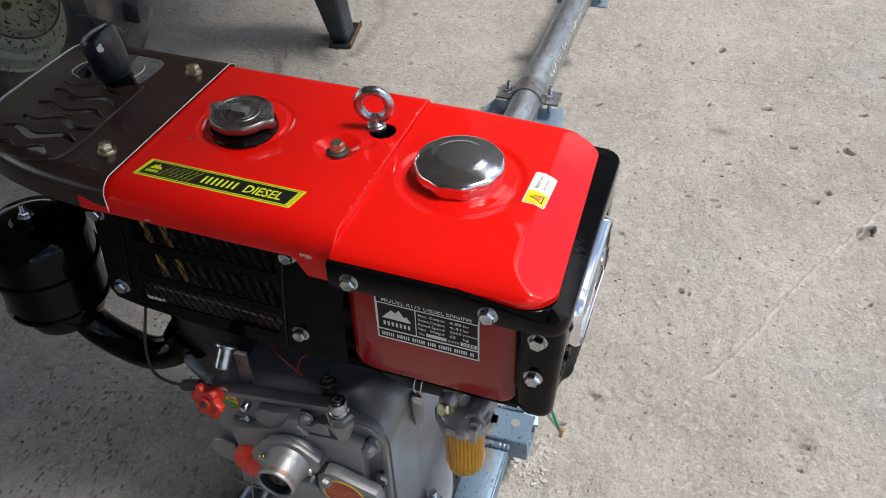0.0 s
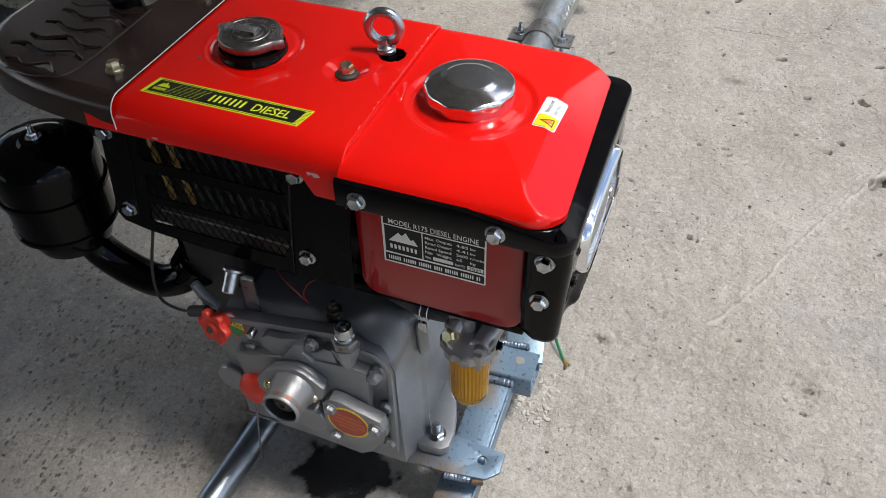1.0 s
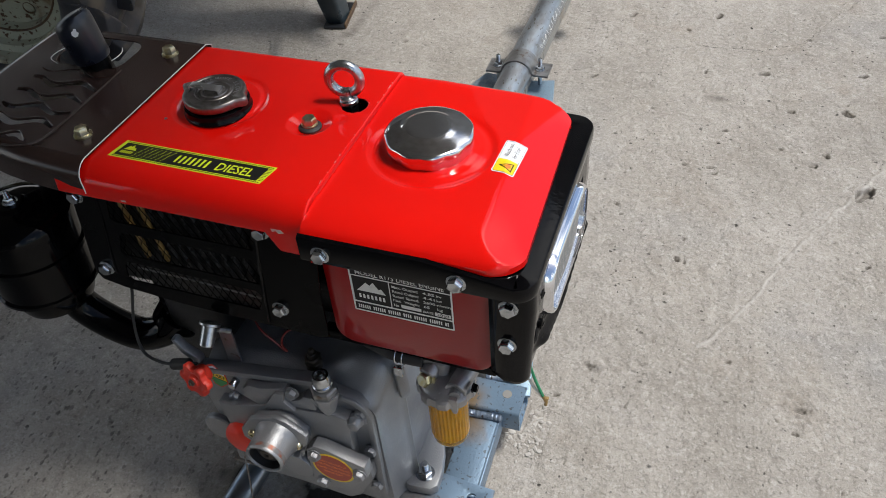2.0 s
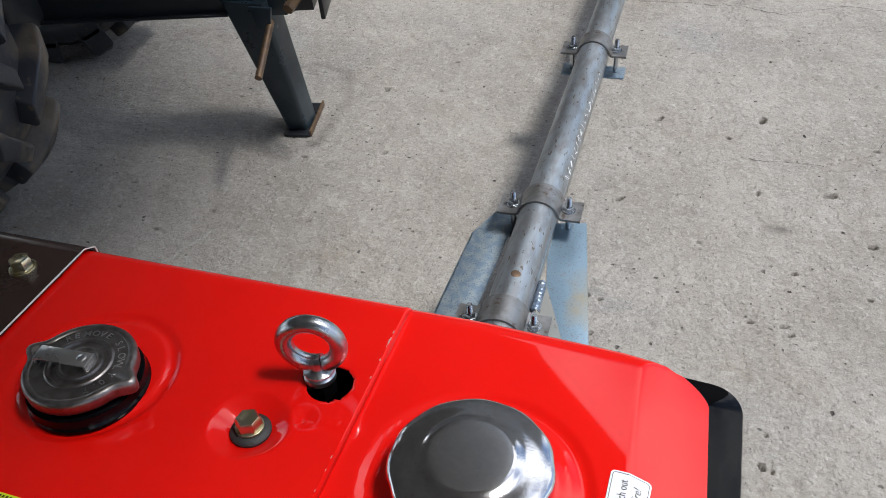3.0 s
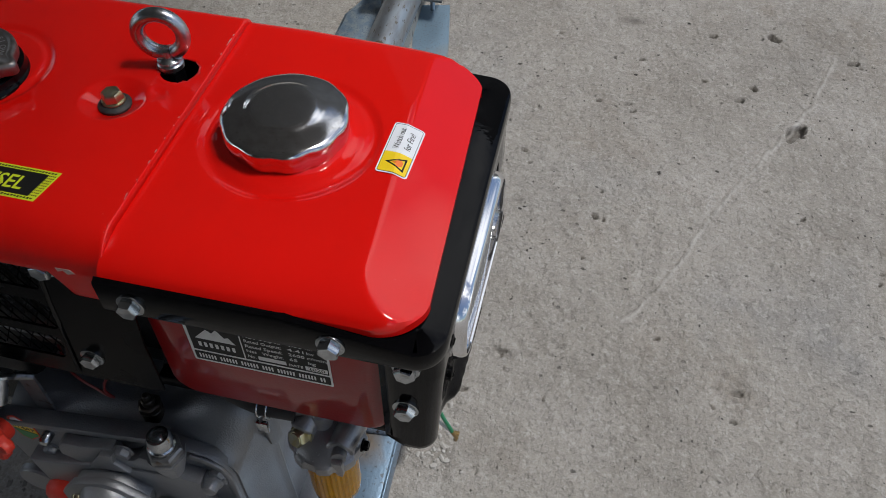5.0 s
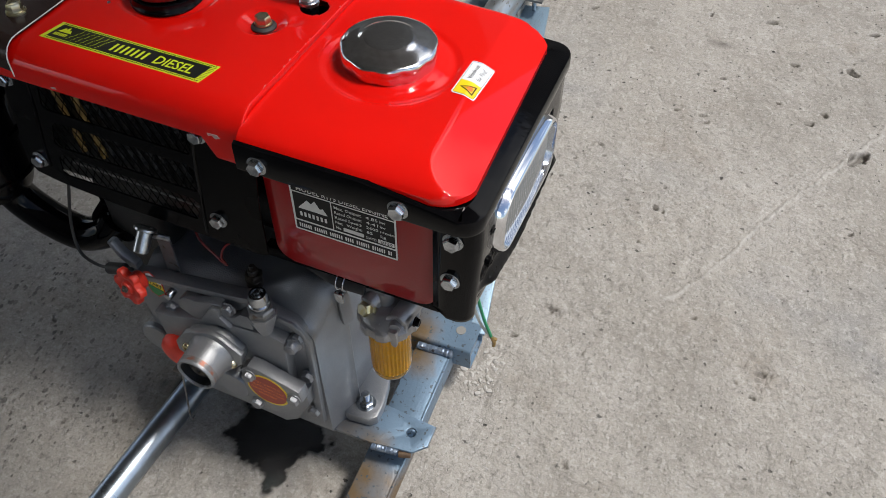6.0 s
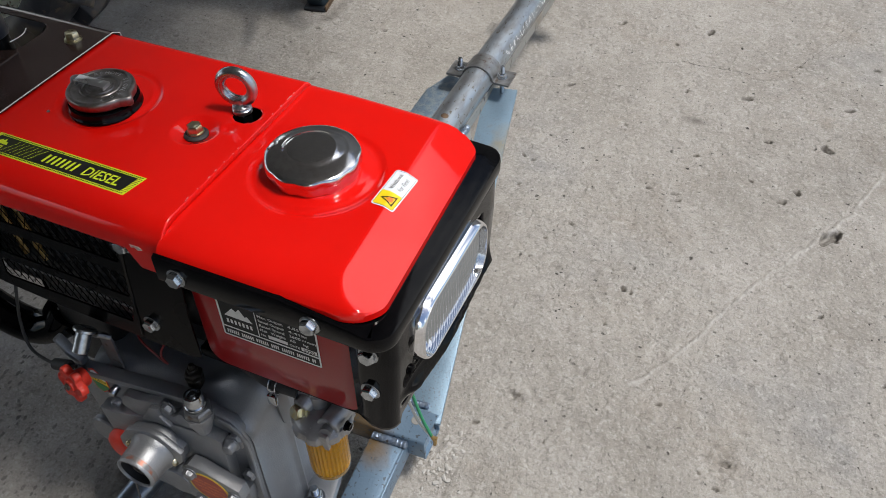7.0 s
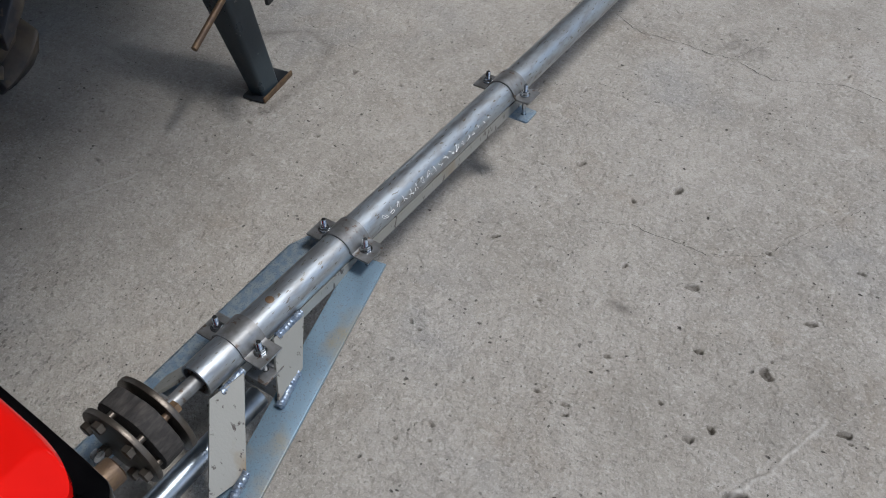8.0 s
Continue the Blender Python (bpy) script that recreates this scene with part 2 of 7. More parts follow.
def concrete_material():
    m = bpy.data.materials.new("worn concrete")
    m.use_nodes = True
    n, l = m.node_tree.nodes, m.node_tree.links
    b = n["Principled BSDF"]
    tc = n.new("ShaderNodeTexCoord")

    def noise_at(scale, detail=6, rough=0.6, stretch=None):
        t = n.new("ShaderNodeTexNoise")
        t.inputs["Scale"].default_value, t.inputs["Detail"].default_value, t.inputs["Roughness"].default_value = scale, detail, rough
        if stretch:
            mp = n.new("ShaderNodeMapping")
            mp.inputs["Scale"].default_value = stretch
            mp.inputs["Rotation"].default_value = (0, 0, 0.5)
            l.new(tc.outputs["Object"], mp.inputs["Vector"])
            l.new(mp.outputs["Vector"], t.inputs["Vector"])
        else:
            l.new(tc.outputs["Object"], t.inputs["Vector"])
        return t.outputs["Fac"]

    def ramp(fac, lo, hi, a=0.0, z=1.0):
        r = n.new("ShaderNodeMapRange")
        r.inputs["From Min"].default_value, r.inputs["From Max"].default_value = lo, hi
        r.inputs["To Min"].default_value, r.inputs["To Max"].default_value = a, z
        l.new(fac, r.inputs["Value"])
        return r.outputs["Result"]

    def blend(a, z, fac):
        x = n.new("ShaderNodeMix")
        x.data_type = "RGBA"
        for side, v in (("A", a), ("B", z)):
            if isinstance(v, tuple):
                x.inputs[side].default_value = (*v, 1)
            else:
                l.new(v, x.inputs[side])
        l.new(fac, x.inputs["Factor"])
        return x.outputs["Result"]

    def spots(scale, share, size, stretch, seed):
        """Scattered small spots: some of the cells of a Voronoi pattern hold one, of uneven size and outline."""
        mp = n.new("ShaderNodeMapping")
        mp.inputs["Scale"].default_value, mp.inputs["Location"].default_value, mp.inputs["Rotation"].default_value = stretch, (seed, 2.7 * seed, 0), (0, 0, 0.35 * seed)
        l.new(tc.outputs["Object"], mp.inputs["Vector"])
        jog = n.new("ShaderNodeTexNoise")
        jog.inputs["Scale"].default_value, jog.inputs["Detail"].default_value = scale * 2.2, 3
        l.new(tc.outputs["Object"], jog.inputs["Vector"])
        move = n.new("ShaderNodeVectorMath")
        move.operation = "MULTIPLY_ADD"
        l.new(jog.outputs["Color"], move.inputs[0])
        move.inputs[1].default_value = (0.5 / scale,) * 3
        l.new(mp.outputs["Vector"], move.inputs[2])
        v = n.new("ShaderNodeTexVoronoi")
        v.inputs["Scale"].default_value = scale
        l.new(move.outputs["Vector"], v.inputs["Vector"])
        pick = n.new("ShaderNodeSeparateColor")
        l.new(v.outputs["Color"], pick.inputs["Color"])
        limit = ramp(pick.outputs["Red"], 1 - share, 1.0, 0.0, size)
        less = n.new("ShaderNodeMath")
        less.operation = "SUBTRACT"
        l.new(limit, less.inputs[0])
        l.new(v.outputs["Distance"], less.inputs[1])
        clump = n.new("ShaderNodeMath")
        clump.operation = "MULTIPLY"
        l.new(ramp(less.outputs[0], -0.03, 0.06), clump.inputs[0])
        l.new(ramp(noise_at(4.0 + seed, 6, 0.65), 0.42, 0.6, 0.1, 1.0), clump.inputs[1])
        return clump.outputs[0]

    # broad clouds of colour, flaked laitance with crisp edges, then sand grains
    c = blend((0.385, 0.361, 0.324), (0.297, 0.275, 0.243), ramp(noise_at(2.6), 0.38, 0.62))
    c = blend(c, (0.27, 0.268, 0.264), ramp(noise_at(1.7, 5, 0.6), 0.52, 0.66, 0, 0.8))
    c = blend(c, (0.428, 0.404, 0.37), ramp(noise_at(6.5, 9, 0.72), 0.5, 0.62, 0, 0.8))
    c = blend(c, (0.285, 0.247, 0.202), ramp(noise_at(4.3, 9, 0.68), 0.53, 0.68, 0, 0.6))
    flake = ramp(noise_at(13, 10, 0.62), 0.49, 0.55)
    c = blend(c, (0.255, 0.235, 0.208), ramp(flake, 0, 1, 0, 0.2))
    flake_b = ramp(noise_at(29, 10, 0.62, (1.0, 0.7, 1.0)), 0.52, 0.57)
    c = blend(c, (0.50, 0.475, 0.44), ramp(flake_b, 0, 1, 0, 0.2))
    c = blend(c, (0.17, 0.155, 0.138), ramp(noise_at(62, 8, 0.75), 0.55, 0.59, 0, 0.28))
    c = blend(c, (0.52, 0.5, 0.47), ramp(noise_at(88, 5, 0.65), 0.56, 0.60, 0, 0.34))
    grain = ramp(noise_at(145, 4, 0.6), 0.565, 0.61)
    c = blend(c, (0.13, 0.118, 0.104), ramp(grain, 0, 1, 0, 0.24))
    c = blend(c, (0.2, 0.183, 0.165), ramp(noise_at(330, 4, 0.7), 0.5, 0.58, 0, 0.24))
    c = blend(c, (0.56, 0.54, 0.51), ramp(noise_at(260, 3, 0.6), 0.56, 0.62, 0, 0.22))
    small, large, wide = spots(240, 0.05, 0.42, (1.0, 0.7, 1), 1.0), spots(150, 0.04, 0.4, (0.65, 1.0, 1), 2.0), spots(70, 0.04, 0.24, (1.1, 0.8, 1), 3.0)
    # the trodden side has lost its skin in many small chips
    where = n.new("ShaderNodeSeparateXYZ")
    l.new(tc.outputs["Object"], where.inputs["Vector"])
    trodden = n.new("ShaderNodeMath")
    trodden.operation = "MULTIPLY"
    chips = spots(165, 0.42, 0.6, (1.0, 0.6, 1), 4.0)
    l.new(chips, trodden.inputs[0])
    reach = n.new("ShaderNodeMath")
    reach.operation = "MULTIPLY"
    l.new(ramp(where.outputs["X"], -0.1, -0.4), reach.inputs[0])
    l.new(ramp(where.outputs["Y"], 0.75, 0.35), reach.inputs[1])
    l.new(reach.outputs[0], trodden.inputs[1])
    c = blend(c, (0.09, 0.082, 0.075), ramp(trodden.outputs[0], 0, 1, 0, 0.8))
    c = blend(c, (0.07, 0.063, 0.056), small)
    c = blend(c, (0.06, 0.054, 0.048), large)
    c = blend(c, (0.06, 0.054, 0.048), wide)
    at = n.new("ShaderNodeAttribute")
    at.attribute_name = "marks"
    sp = n.new("ShaderNodeSeparateColor")
    l.new(at.outputs["Color"], sp.inputs["Color"])
    # red: dirt, and the painted shade inside the pits
    c = blend(c, (0.07, 0.062, 0.054), sp.outputs["Red"])
    c = blend(c, (0.012, 0.011, 0.01), sp.outputs["Green"])
    c = blend(c, (0.54, 0.52, 0.49), sp.outputs["Blue"])
    l.new(c, b.inputs["Base Color"])
    r = n.new("ShaderNodeMix")
    l.new(sp.outputs["Green"], r.inputs["Factor"])
    l.new(ramp(noise_at(9), 0.3, 0.7, 0.72, 0.9), r.inputs["A"])
    r.inputs["B"].default_value = 0.12
    l.new(r.outputs["Result"], b.inputs["Roughness"])
    b.inputs["Specular IOR Level"].default_value = 0.35
    add = n.new("ShaderNodeMath")
    add.operation = "MULTIPLY_ADD"
    add.inputs[1].default_value = 0.5
    l.new(noise_at(150, 6, 0.75), add.inputs[0])
    rough_top = n.new("ShaderNodeMath")
    rough_top.operation = "MULTIPLY_ADD"
    rough_top.inputs[1].default_value = -0.4
    l.new(flake, rough_top.inputs[0])
    l.new(ramp(noise_at(34, 7, 0.7), 0.3, 0.7), rough_top.inputs[2])
    l.new(rough_top.outputs[0], add.inputs[2])
    k = n.new("ShaderNodeBump")
    k.inputs["Strength"].default_value, k.inputs["Distance"].default_value = 1.0, 0.0026
    low = add.outputs[0]
    for hole, deep in ((trodden.outputs[0], 2.0), (small, 1.5), (large, 2.0), (wide, 2.4), (grain, 0.2)):
        dig = n.new("ShaderNodeMath")
        dig.operation = "MULTIPLY_ADD"
        dig.inputs[1].default_value = -deep
        l.new(hole, dig.inputs[0])
        l.new(low, dig.inputs[2])
        low = dig.outputs[0]
    l.new(low, k.inputs["Height"])
    l.new(k.outputs["Normal"], b.inputs["Normal"])
    return m


CONCRETE = concrete_material()


# ---- mesh tools ----
def part(name, bm, material, parent=None, label="", smooth=40):
    """Links a bmesh as one mesh object under a thing or a part."""
    me = bpy.data.meshes.new(name)
    bmesh.ops.recalc_face_normals(bm, faces=bm.faces[:])
    bm.to_mesh(me)
    bm.free()
    me.materials.append(material)
    if smooth:
        me.polygons.foreach_set("use_smooth", [True] * len(me.polygons))
        me.set_sharp_from_angle(angle=radians(smooth))
    ob = new(name, me)
    if parent is not None:
        ob.parent = parent
    if label:
        ob["label"] = label
    return ob


def again(name, ob, m, parent):
    """The same mesh once more, at the pose m."""
    o = new(name, ob.data)
    o.parent, o.matrix_basis = parent, m
    return o


def thing(name, label, category, m=None, group="", kind=""):
    e = new(name)
    e.empty_display_size = 0.05
    if m is not None:
        e.matrix_basis = m
    return tagged(e, label, category, group, kind)


def put(bm, m):
    bmesh.ops.transform(bm, matrix=m, verts=bm.verts[:])
    return bm


def merged(*some):
    """One bmesh out of several."""
    out = bmesh.new()
    for bm in some:
        me = bpy.data.meshes.new("tmp")
        bm.to_mesh(me)
        bm.free()
        out.from_mesh(me)
        bpy.data.meshes.remove(me)
    return out


def box(x0, x1, y0, y1, z0, z1, bevel=0.001, seg=2):
    bm = bmesh.new()
    bmesh.ops.create_cube(bm, size=1)
    put(bm, Matrix.LocRotScale(((x0 + x1) / 2, (y0 + y1) / 2, (z0 + z1) / 2), None, (x1 - x0, y1 - y0, z1 - z0)))
    if bevel:
        bmesh.ops.bevel(bm, geom=bm.edges[:], offset=bevel, segments=seg, affect="EDGES", profile=0.5)
    return bm


def lathe(profile, seg=32, radius=None):
    """A turned shape round z from (r, z) pairs, open or closed at the axis. radius: r as a function of (r, z, angle)."""
    bm = bmesh.new()
    rows = []
    for r, z in profile:
        if r < 1e-6:
            rows.append([bm.verts.new((0, 0, z))])
        else:
            row = []
            for k in range(seg):
                a = 2 * math.pi * k / seg
                q = radius(r, z, a) if radius else r
                row.append(bm.verts.new((q * math.cos(a), q * math.sin(a), z)))
            rows.append(row)
    for a, b in zip(rows, rows[1:]):
        for k in range(seg):
            j = (k + 1) % seg
            if len(a) == 1 and len(b) > 1:
                bm.faces.new((a[0], b[k], b[j]))
            elif len(b) == 1 and len(a) > 1:
                bm.faces.new((a[k], b[0], a[j]))
            elif len(a) > 1:
                bm.faces.new((a[k], b[k], b[j], a[j]))
    return bm


def rod(p, q, r, seg=20, bevel=0.0008):
    """A round bar from p to q with eased rims."""
    p, q = Vector(p), Vector(q)
    h = (q - p).length
    e = min(bevel, r * 0.3, h * 0.3)
    bm = lathe([(0, 0), (r - e, 0), (r, e), (r, h - e), (r - e, h), (0, h)], seg)
    return put(bm, Matrix.Translation(p) @ (q - p).to_track_quat("Z", "Y").to_matrix().to_4x4())


def pipe(p, q, r, wall, seg=36):
    """An open pipe with a wall."""
    p, q = Vector(p), Vector(q)
    h = (q - p).length
    bm = lathe([(r - wall, 0), (r - 0.0006, 0), (r, 0.0006), (r, h - 0.0006), (r - 0.0006, h), (r - wall, h), (r - wall, 0)], seg)
    return put(bm, Matrix.Translation(p) @ (q - p).to_track_quat("Z", "Y").to_matrix().to_4x4())


def curved(points, n=10):
    """A smooth line through the points."""
    pts = [Vector(p) for p in points]
    pts = [2 * pts[0] - pts[1], *pts, 2 * pts[-1] - pts[-2]]
    out = []
    for a, b, c, d in zip(pts, pts[1:], pts[2:], pts[3:]):
        for k in range(n):
            t = k / n
            out.append(0.5 * (2 * b + (c - a) * t + (2 * a - 5 * b + 4 * c - d) * t * t + (3 * b - a - 3 * c + d) * t ** 3))
    return out + [pts[-2]]


def sweep(points, r, seg=12, closed=False):
    """A round tube along a line of points. r: a radius or one for each point."""
    pts = [Vector(p) for p in points]
    n = len(pts)
    bm = bmesh.new()
    rings = []
    side = None
    for k, p in enumerate(pts):
        if closed:
            way = pts[(k + 1) % n] - pts[k - 1]
        else:
            way = pts[min(k + 1, n - 1)] - pts[max(k - 1, 0)]
        way.normalize()
        if side is None:
            side = way.orthogonal().normalized()
        side = (side - way * side.dot(way)).normalized()
        up = way.cross(side)
        q = r[k] if isinstance(r, (list, tuple)) else r
        rings.append([bm.verts.new(p + q * (math.cos(2 * math.pi * j / seg) * side + math.sin(2 * math.pi * j / seg) * up)) for j in range(seg)])
    pairs = list(zip(rings, rings[1:])) + ([(rings[-1], rings[0])] if closed else [])
    for a, b in pairs:
        for j in range(seg):
            bm.faces.new((a[j], a[(j + 1) % seg], b[(j + 1) % seg], b[j]))
    if not closed:
        bm.faces.new(rings[0])
        bm.faces.new(rings[-1][::-1])
    return bm


def rounded(w, h, r, n=6, cx=0.0, cy=0.0):
    """The outline of a rectangle with round corners."""
    out = []
    for k, (sx, sy) in enumerate(((1, 1), (-1, 1), (-1, -1), (1, -1))):
        for j in range(n + 1):
            a = math.pi / 2 * (k + j / n)
            out.append((cx + sx * (w / 2 - r) + r * math.cos(a), cy + sy * (h / 2 - r) + r * math.sin(a)))
    return out


def circle(r, n=24, cx=0.0, cy=0.0):
    return [(cx + r * math.cos(2 * math.pi * k / n), cy + r * math.sin(2 * math.pi * k / n)) for k in range(n)]


def sheet(outline, depth, holes=(), m=None, bevel=0.0):
    """A flat plate in the xy plane, from z = 0 up to depth, with holes through it."""
    bm = bmesh.new()
    edges = []
    for loop in (outline, *holes):
        vs = [bm.verts.new((x, y, 0)) for x, y in loop]
        edges += [bm.edges.new((a, b)) for a, b in zip(vs, vs[1:] + vs[:1])]
    bmesh.ops.triangle_fill(bm, use_beauty=True, use_dissolve=False, edges=edges)
    rim = [e for e in bm.edges if e.is_boundary]
    grown = bmesh.ops.extrude_face_region(bm, geom=bm.faces[:])
    bmesh.ops.translate(bm, vec=(0, 0, depth), verts=[v for v in grown["geom"] if isinstance(v, bmesh.types.BMVert)])
    if bevel:
        bmesh.ops.recalc_face_normals(bm, faces=bm.faces[:])
        sharp = [e for e in bm.edges if len(e.link_faces) == 2 and e.calc_face_angle() > 0.8 and abs(e.verts[0].co.z - e.verts[1].co.z) < 1e-6]
        bmesh.ops.bevel(bm, geom=sharp, offset=bevel, segments=2, affect="EDGES", profile=0.5)
    return put(bm, m) if m is not None else bm


# A plate drawn as (x, z) that faces the front, and one drawn as (y, z) that faces +x.
def facing(y, x=0.0, z=0.0):
    return Matrix.Translation((x, y, z)) @ pose(0, 0, 0, 90, 0, 0)


def sideways(x, y=0.0, z=0.0):
    return Matrix.Translation((x, y, z)) @ pose(0, 0, 0, 90, 0, 90)


def letters(text, size, depth=0.0003, bold=0.0, shear=0.0):
    """Writing in the built-in font as a thin mesh, its lower left corner at the origin."""
    cu = bpy.data.curves.new("txt", "FONT")
    cu.body, cu.size, cu.extrude, cu.offset, cu.shear, cu.resolution_u = text, size, depth / 2, bold, shear, 2
    ob = bpy.data.objects.new("txt", cu)
    me = bpy.data.meshes.new_from_object(ob)
    bm = bmesh.new()
    bm.from_mesh(me)
    bpy.data.objects.remove(ob)
    bpy.data.meshes.remove(me)
    bpy.data.curves.remove(cu)
    return bm


def fit_letters(text, w, h, depth=0.0003, bold=0.0, shear=0.0):
    """Writing stretched to the width w and the height h of its capitals."""
    bm = letters(text, 1.0, depth, bold, shear)
    xs, ys = [v.co.x for v in bm.verts], [v.co.y for v in bm.verts]
    if not xs:
        return bm
    top = max(ys)
    put(bm, Matrix.Diagonal((w / (max(xs) - min(xs)), h / top, 1, 1)) @ Matrix.Translation((-min(xs), 0, 0)))
    return bm


def hexagon(r, turn=0.0):
    return [(r * math.cos(math.pi / 3 * k + turn), r * math.sin(math.pi / 3 * k + turn)) for k in range(6)]


def bolt_mesh(af=0.013, head=0.006, washer=0.0095, shank=0.0, domed=True):
    """A hexagon head on a washer, standing on z = 0."""
    r = af / math.sqrt(3)
    parts = [lathe([(0, 0), (washer, 0), (washer, 0.0012), (washer * 0.9, 0.0016), (0, 0.0016)], 24)]
    top = lathe([(r * 1.02, 0.0016), (r * 1.02, 0.0016 + head * 0.75), (r * 0.86, 0.0016 + head), (r * 0.6, 0.0016 + head), (r * 0.5, 0.0013 + head), (0, 0.0013 + head)], 6)
    parts.append(top)
    if shank:
        parts.append(rod((0, 0, 0), (0, 0, -shank), af * 0.3, 12))
    return merged(*parts)


def nut_stud_mesh(af=0.013, nut=0.0065, stud=0.012, r=0.004, washer=0.0095):
    """A nut on a washer with the threaded end of a stud above it."""
    q = af / math.sqrt(3)
    ridges = []
    z = nut + 0.0015
    while z < nut + stud - 0.001:
        ridges += [(r, z), (r * 0.88, z + 0.0006)]
        z += 0.0012
    return merged(lathe([(0, 0), (washer, 0), (washer, 0.0014), (0, 0.0014)], 24),
                  lathe([(0, 0.0014), (q * 0.95, 0.0014), (q, 0.0022), (q, nut), (q * 0.85, nut + 0.0012), (0, nut + 0.0012)], 6),
                  lathe([(0, nut), *ridges, (r * 0.8, nut + stud), (0, nut + stud)], 14))


def facing_front(x, y, z):
    """The pose of a bolt whose head looks to the front."""
    return Matrix.Translation((x, y, z)) @ pose(0, 0, 0, 90, 0, 0)


# ---- the floor: one sheet of worn concrete ----
def smooth_noise(x, y, cell, seed):
    """Value noise from -1 to 1 on arrays of places."""
    rng = np.random.default_rng(seed)
    table = rng.uniform(-1, 1, (256, 256))
    u, v = x / cell + 1000, y / cell + 1000
    i, j = np.floor(u).astype(int), np.floor(v).astype(int)
    a, b = u - i, v - j
    a, b = a * a * (3 - 2 * a), b * b * (3 - 2 * b)
    p = table[i % 256, j % 256] * (1 - a) + table[(i + 1) % 256, j % 256] * a
    q = table[i % 256, (j + 1) % 256] * (1 - a) + table[(i + 1) % 256, (j + 1) % 256] * a
    return p * (1 - b) + q * b


def off_line(x, y, pts):
    """How far places lie from a broken line."""
    best = np.full(x.shape, 9.0)
    for (ax, ay), (bx, by) in zip(pts, pts[1:]):
        dx, dy = bx - ax, by - ay
        t = np.clip(((x - ax) * dx + (y - ay) * dy) / (dx * dx + dy * dy), 0, 1)
        best = np.minimum(best, np.hypot(x - ax - t * dx, y - ay - t * dy))
    return best


def build_floor():
    x0, x1, y0, y1 = -1.35, 1.15, -0.45, 2.1
    # closer lines where the camera passes over the pits
    xs = np.concatenate((np.arange(x0, -0.1, 0.0045), np.arange(-0.1, 0.95, 0.0021), np.arange(0.95, x1, 0.0045)))
    ys = np.concatenate((np.arange(y0, 0.2, 0.0042), np.arange(0.2, 1.5, 0.0021), np.arange(1.5, y1, 0.0045)))
    x1, y1, nx, ny = xs[-1], ys[-1], len(xs), len(ys)
    X, Y = np.meshgrid(xs, ys)
    edge = np.clip(np.minimum(np.minimum(X - x0, x1 - X), np.minimum(Y - y0, y1 - Y)) / 0.1, 0, 1)
    wx, wy = X + 0.02 * smooth_noise(X, Y, 0.06, 1), Y + 0.02 * smooth_noise(X, Y, 0.06, 2)
    Z = 0.0016 * smooth_noise(wx, wy, 0.3, 3) + 0.0009 * smooth_noise(wx, wy, 0.07, 4) + 0.0006 * smooth_noise(X, Y, 0.022, 5)
    Z += 0.0005 * smooth_noise(X, Y, 0.011, 6) + 0.0004 * smooth_noise(X, Y, 0.0066, 26)
    dirt_shade, oil, pale = np.zeros_like(X), np.zeros_like(X), np.zeros_like(X)
    pits = [(0.627, 0.811, 0.0235, 0.007), (0.538, 0.319, 0.010, 0.002), (0.322, 1.367, 0.012, 0.006), (0.261, 1.297, 0.007, 0.005),
            (0.599, 1.046, 0.013, 0.006), (0.493, 1.033, 0.009, 0.006), (0.084, 1.082, 0.007, 0.005), (0.435, 1.154, 0.012, 0.003),
            (0.63, 1.179, 0.011, 0.004), (0.734, 1.002, 0.012, 0.006), (0.539, 0.871, 0.009, 0.005), (0.563, 0.905, 0.009, 0.005),
            (0.365, 0.814, 0.006, 0.004), (0.374, 0.947, 0.006, 0.004), (-0.377, 1.137, 0.008, 0.004),
            (-0.442, 1.354, 0.008, 0.004), (0.13, 1.34, 0.009, 0.004), (0.67, 1.333, 0.007, 0.004), (0.227, 0.322, 0.009, 0.002),
            (0.326, 0.576, 0.007, 0.004), (0.357, 0.83, 0.005, 0.004), (0.316, 1.139, 0.005, 0.003), (0.80, 0.25, 0.01, 0.005)]
    rng = np.random.default_rng(11)
    for _ in range(240):
        pits.append((rng.uniform(-1.3, 1.1), rng.uniform(-0.4, 2.0), rng.uniform(0.002, 0.0045), rng.uniform(0.002, 0.004)))
    for px, py, r, deep in pits:
        r *= 0.8 if r > 0.0055 else 1.0
        i0, i1 = np.searchsorted(xs, (px - 3 * r - 0.02, px + 3 * r + 0.02))
        j0, j1 = np.searchsorted(ys, (py - 3 * r - 0.02, py + 3 * r + 0.02))
        sx, sy = X[j0:j1, i0:i1], Y[j0:j1, i0:i1]
        a = math.sin(px * 91 + py * 57) * 3
        u, v = (sx - px) * math.cos(a) + (sy - py) * math.sin(a), (sy - py) * math.cos(a) - (sx - px) * math.sin(a)
        d = np.hypot(u / 1.2, v / 0.66) / r + 0.34 * smooth_noise(sx, sy, r * 0.7, 7)
        hole = np.clip((1.08 - d) * 9.0, 0, 1)
        Z[j0:j1, i0:i1] -= 2.3 * deep * hole * (0.85 + 0.15 * smooth_noise(sx, sy, r * 0.5, 27))
        # each pit's inner shade is put into the colour along with its dirt
        dirt_shade[j0:j1, i0:i1] = np.maximum(dirt_shade[j0:j1, i0:i1], 0.62 * hole * np.clip(0.9 + 0.5 * smooth_noise(sx, sy, r * 0.4, 41), 0, 1))
